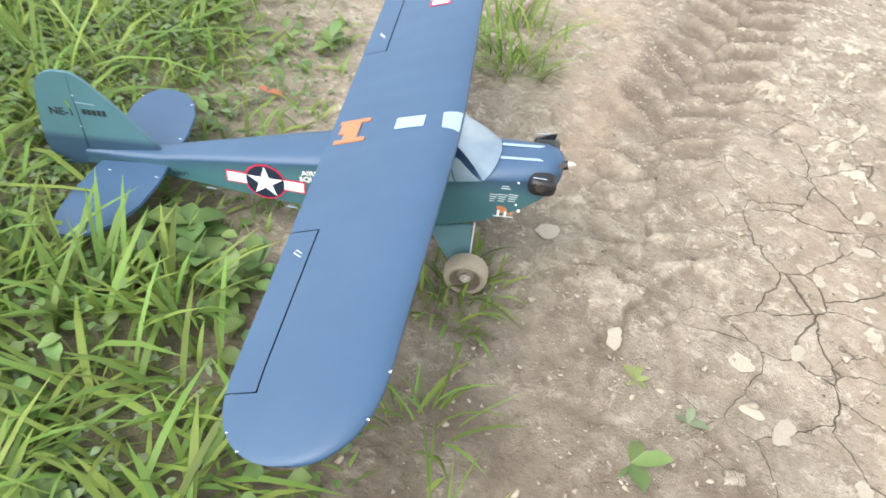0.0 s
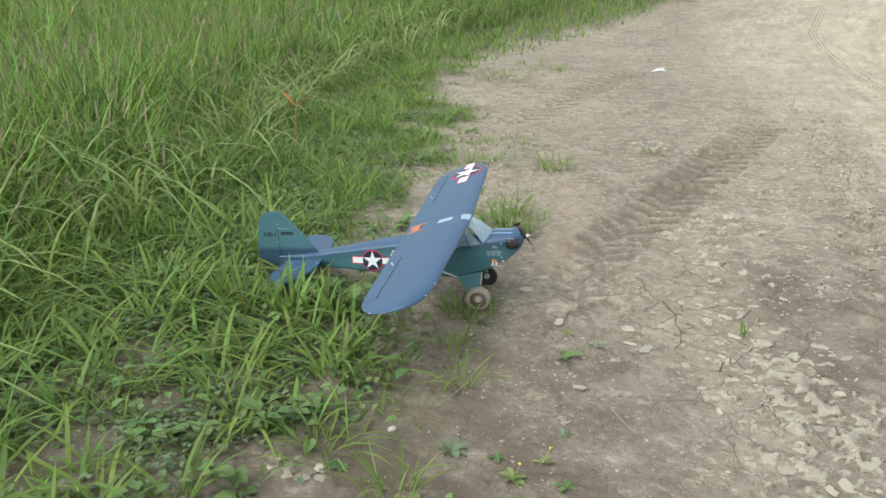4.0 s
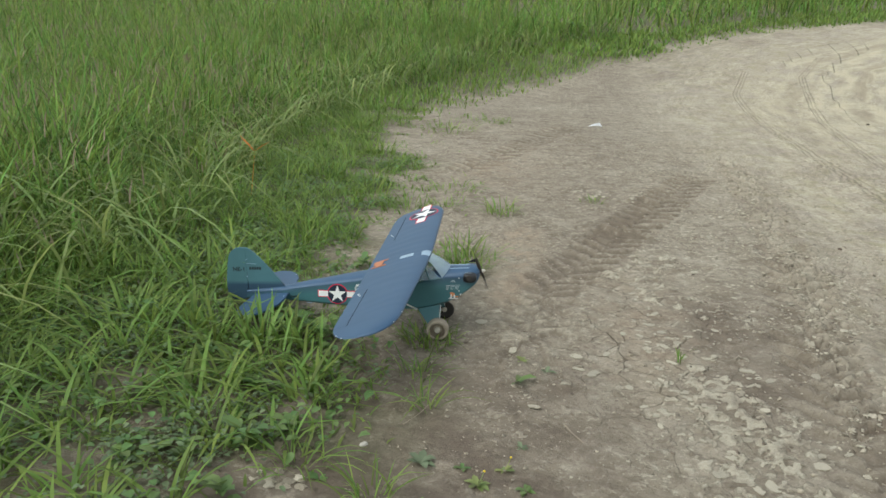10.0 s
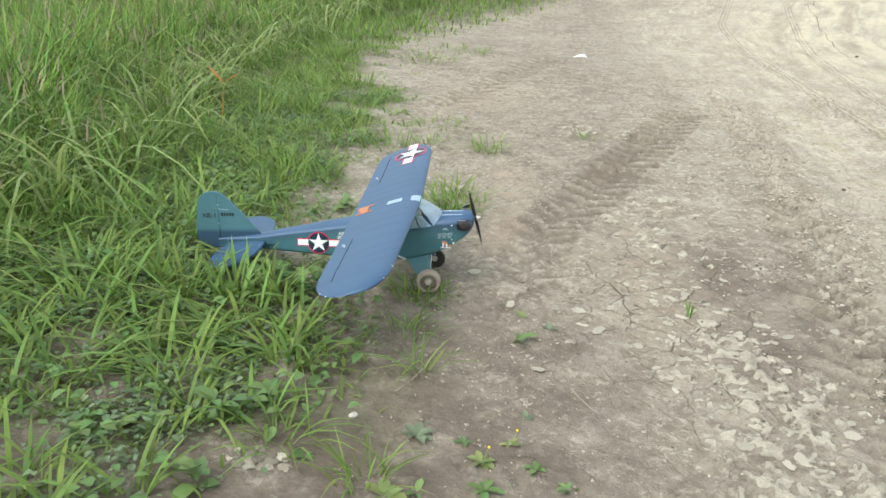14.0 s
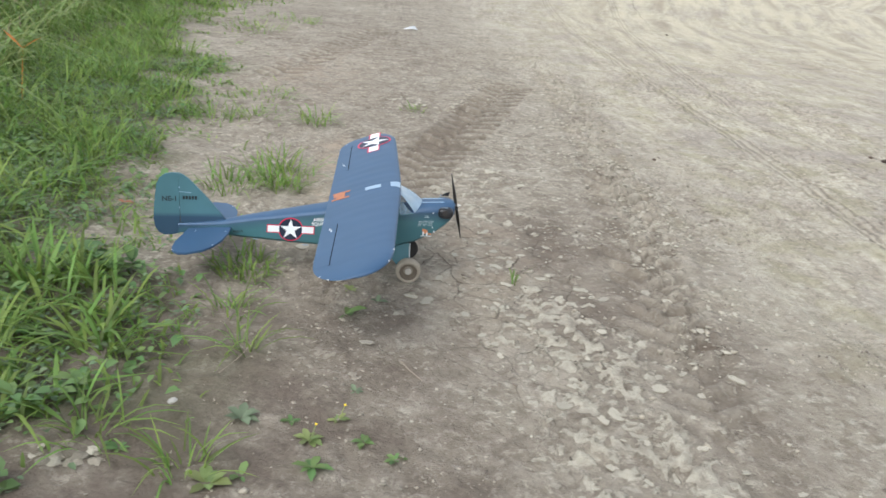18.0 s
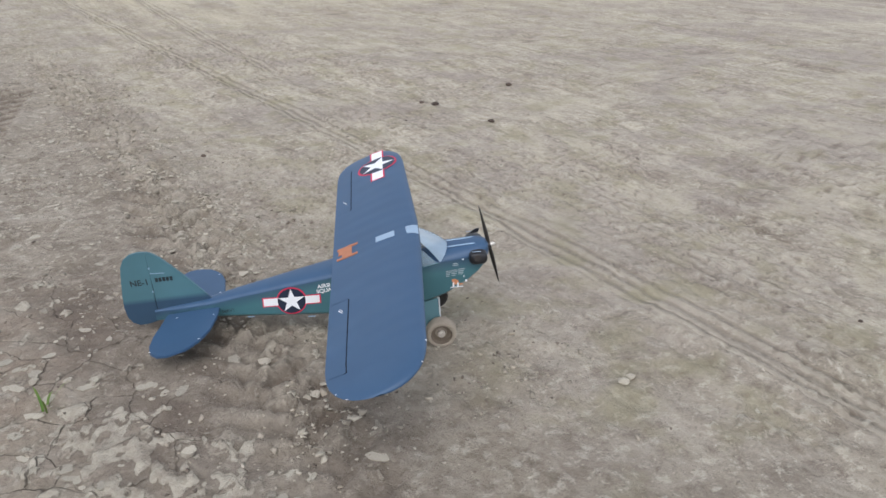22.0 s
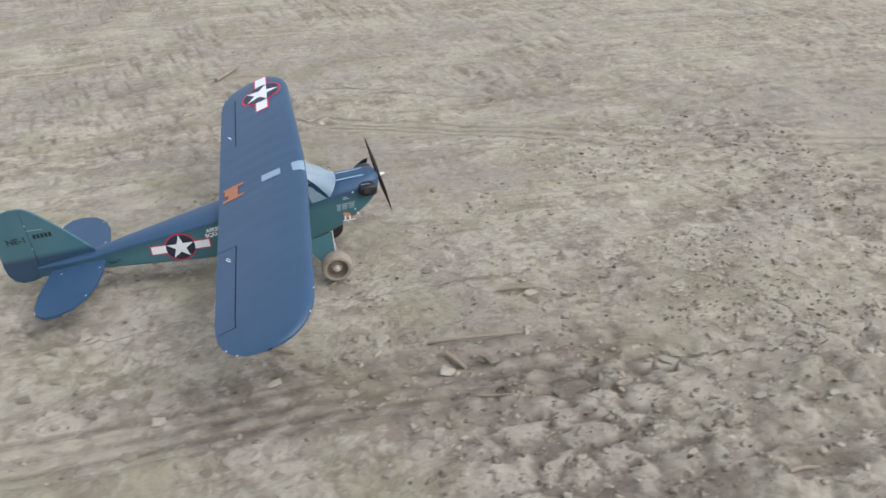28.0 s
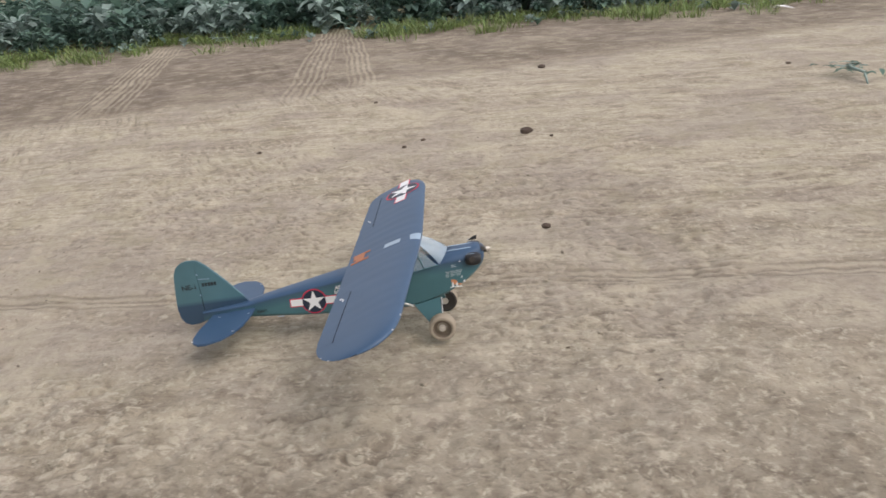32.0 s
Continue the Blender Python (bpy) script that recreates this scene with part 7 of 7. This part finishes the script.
sets = []
for _ in range(760):
    y = rng.uniform(-26, 18)
    x = float(crop_edge(y)) + rng.normal(-0.10, 0.55) + 0.40 * math.sin(1.3 * y) + 0.25 * math.sin(3.1 * y)
    if min(abs(y + 10.2), abs(y + 7.5)) < 0.45 and x < crop_edge(y) + 0.5:
        continue
    sets.append(tuft_set(x, y, int(rng.integers(20, 60)), 0.25, 0.08, 0.26, w=0.014))
for _ in range(260):
    y = rng.uniform(4, 40)
    x = float(crop_edge(y)) + rng.uniform(0, 4)
    sets.append(tuft_set(x, y, 34, 0.45, 0.10, 0.40, w=0.02))
grass_object("field_edge_grass", sets, M_EDGE, "short olive grass along the crop field edge")

# silvery seedlings strayed out of the crop, and a white marker stake in front of it
for k in range(34):
    y = rng.uniform(-20, 0)
    x = float(crop_edge(y)) + rng.normal(-0.25, 0.45)
    weed("crop_seedling", "silvery blue-green brassica seedling at the field edge", x, y, int(rng.integers(7, 13)), rng.uniform(0.14, 0.26), M_CROP_PALE if k % 3 else M_CROP, 0.45, (0.3, 1.1), "seedlings at the field edge", lift=0.08)
bm = bmesh.new()
add_box(bm, (-0.022, -0.012, -0.15), (0.022, 0.012, 0.66), 0.004)
stake = part("marker_stake", bm, M_PAPER, None, "", pose(15.5, -4.52, zat(15.5, -4.52), 3, -4, 20))
tagged(stake, "weathered white marker stake in the field edge", "stake")

# uprooted plant lying on the track
up = thing("uprooted_plant", "wilted uprooted brassica plant lying on the track", "plant", pose(5.45, -13.45, zat(5.45, -13.45) + 0.02))
bm = bmesh.new()
add_tube(bm, [(-0.50, 0.35, 0.02), (-0.2, 0.1, 0.05), (0.1, 0, 0.05)], [0.008, 0.012, 0.02], 7)
part("stalk", bm, M_CROP_PALE, up, "pale stalk")
for k in range(26):
    f = rng.uniform(0, 6.28)
    co, q, t = leaf_quads(np.full(1, rng.uniform(-0.35, 0.35)), np.full(1, rng.uniform(-0.25, 0.25)), np.full(1, 0.05), np.full(1, rng.uniform(0.08, 0.2)), np.full(1, rng.uniform(0.03, 0.06)), np.full(1, f), np.full(1, rng.uniform(0.0, 0.4)), np.full(1, 0.35))
    me = mesh_from_arrays("leaf", co, q, t)
    me.materials.append(M_CROP if k % 3 else M_CROP_PALE)
    o = new("leaf", me)
    o.parent = up

# ---- far up the road: post and a farm implement ----
def implement(x, y):
    z = float(terrain(np.array([x]), np.array([y]))[0])
    k = 1.75
    t = thing("farm_implement", "dark red wheeled farm implement parked in the grass", "farm implement", pose(x, y, z, 0, 0, -20) @ Matrix.Diagonal((k, k, k, 1)))
    bm = bmesh.new()
    n = 20
    prof = [(0.16, -0.02), (0.36, -0.06), (0.42, -0.12), (0.48, -0.08), (0.48, 0.08), (0.42, 0.12), (0.16, 0.10)]
    add_rings(bm, [[(r * math.cos(2 * math.pi * k / n), o, 0.48 + r * math.sin(2 * math.pi * k / n)) for k in range(n)] for r, o in prof])
    bmesh.ops.recalc_face_normals(bm, faces=bm.faces[:])
    wheel = part("wheel", bm, M_RUST, t, "red-brown wheel", pose(0, 0, 0, 0, 0, 48))
    bm = bmesh.new()
    add_tube(bm, [(0, -0.16, 0.48), (0, 0.16, 0.48)], 0.14, 14)
    part("hub", bm, M_BLACK, wheel, "dark wheel hub")
    bm = bmesh.new()
    for k in range(20):
        a = 2 * math.pi * k / 20
        bmesh.ops.create_cube(bm, size=0.10, matrix=Matrix.Translation((0.50 * math.cos(a), 0, 0.48 + 0.50 * math.sin(a))) @ Matrix.Rotation(-a, 4, 'Y'))
    part("tread_lug", bm, M_POST, wheel, "pale muddy lugs")
    bm = bmesh.new()
    add_box(bm, (0.3, -0.06, 0.42), (3.2, 0.06, 0.52), 0.01)
    part("beam", bm, M_POST, t, "pale steel beam")
    bm = bmesh.new()
    add_tube(bm, [(0.5, 0, 0.5), (0.9, 0, 1.3), (2.6, 0, 1.35)], 0.05, 8)
    part("frame", bm, M_RUST, t, "dark red frame")
    bm = bmesh.new()
    add_box(bm, (-1.05, -0.04, 0.0), (-0.93, 0.04, 1.6), 0.01)
    add_box(bm, (-0.93, -0.03, 0.30), (-0.30, 0.03, 0.38), 0.01)
    part("prop_post", bm, M_POST, t, "pale upright post")
    return t


implement(IMP_X, IMP_Y)


# ---- what moves ----
def motions():
    walk(airplane, FLIGHT)
    # wheels roll with the way covered
    tt = np.arange(16.5, 32.001, 0.1)
    ft = np.array([t for t, _ in FLIGHT])
    fx_ = np.array([m.translation.x for _, m in FLIGHT])
    fy_ = np.array([m.translation.y for _, m in FLIGHT])
    px, py = np.interp(tt, ft, fx_), np.interp(tt, ft, fy_)
    way = np.concatenate([[0], np.cumsum(np.hypot(np.diff(px), np.diff(py)))])
    for w in plane_wheels:
        base = w.matrix_basis.copy()
        rows, last = [(0.0, base)], 0.0
        fine = np.arange(16.5, 32.0001, 1 / 30)
        roll = np.interp(fine, tt, way) / 0.0527
        for t, a in zip(fine, roll):
            if t == fine[0] or a - last > 1.0 or t >= 31.99:
                rows.append((float(t), base @ Matrix.Rotation(float(a), 4, 'Y')))
                last = a
        walk(w, rows)
    # propeller: still at first, one blade towards the front right, then turning; its angle at each second, from upright
    phase = {5: 40, 6: 42, 7: 60, 8: 40, 9: 12, 10: 38, 11: 10, 12: 26, 13: 8, 14: 14, 15: 20, 16: 24, 17: 30, 18: 4, 19: 0, 20: 2, 21: 8, 22: 0, 23: 2, 24: 12, 25: 14, 26: 6, 27: 2, 28: 2, 29: 12, 30: 26, 31: 40, 32: 62}
    base = propeller.matrix_basis.copy()
    turn = [(0.0, 52.0), (4.0, 52.0), (4.4, 70.0), (4.7, 118.0), (4.85, 165.0)]
    for t in range(5, 32):
        a, b = 220 + 2520 * (t - 5) + phase[t] - phase[5], 220 + 2520 * (t - 4) + phase[t + 1] - phase[5]
        turn += [(t + k / 30, a + (b - a) * k / 30) for k in range(30)]
    turn.append((32.0, 220 + 2520 * 27 + phase[32] - phase[5]))
    rows = [(t, base @ Matrix.Rotation(radians(a), 4, 'X')) for t, a in turn]
    walk(propeller, rows)


motions()
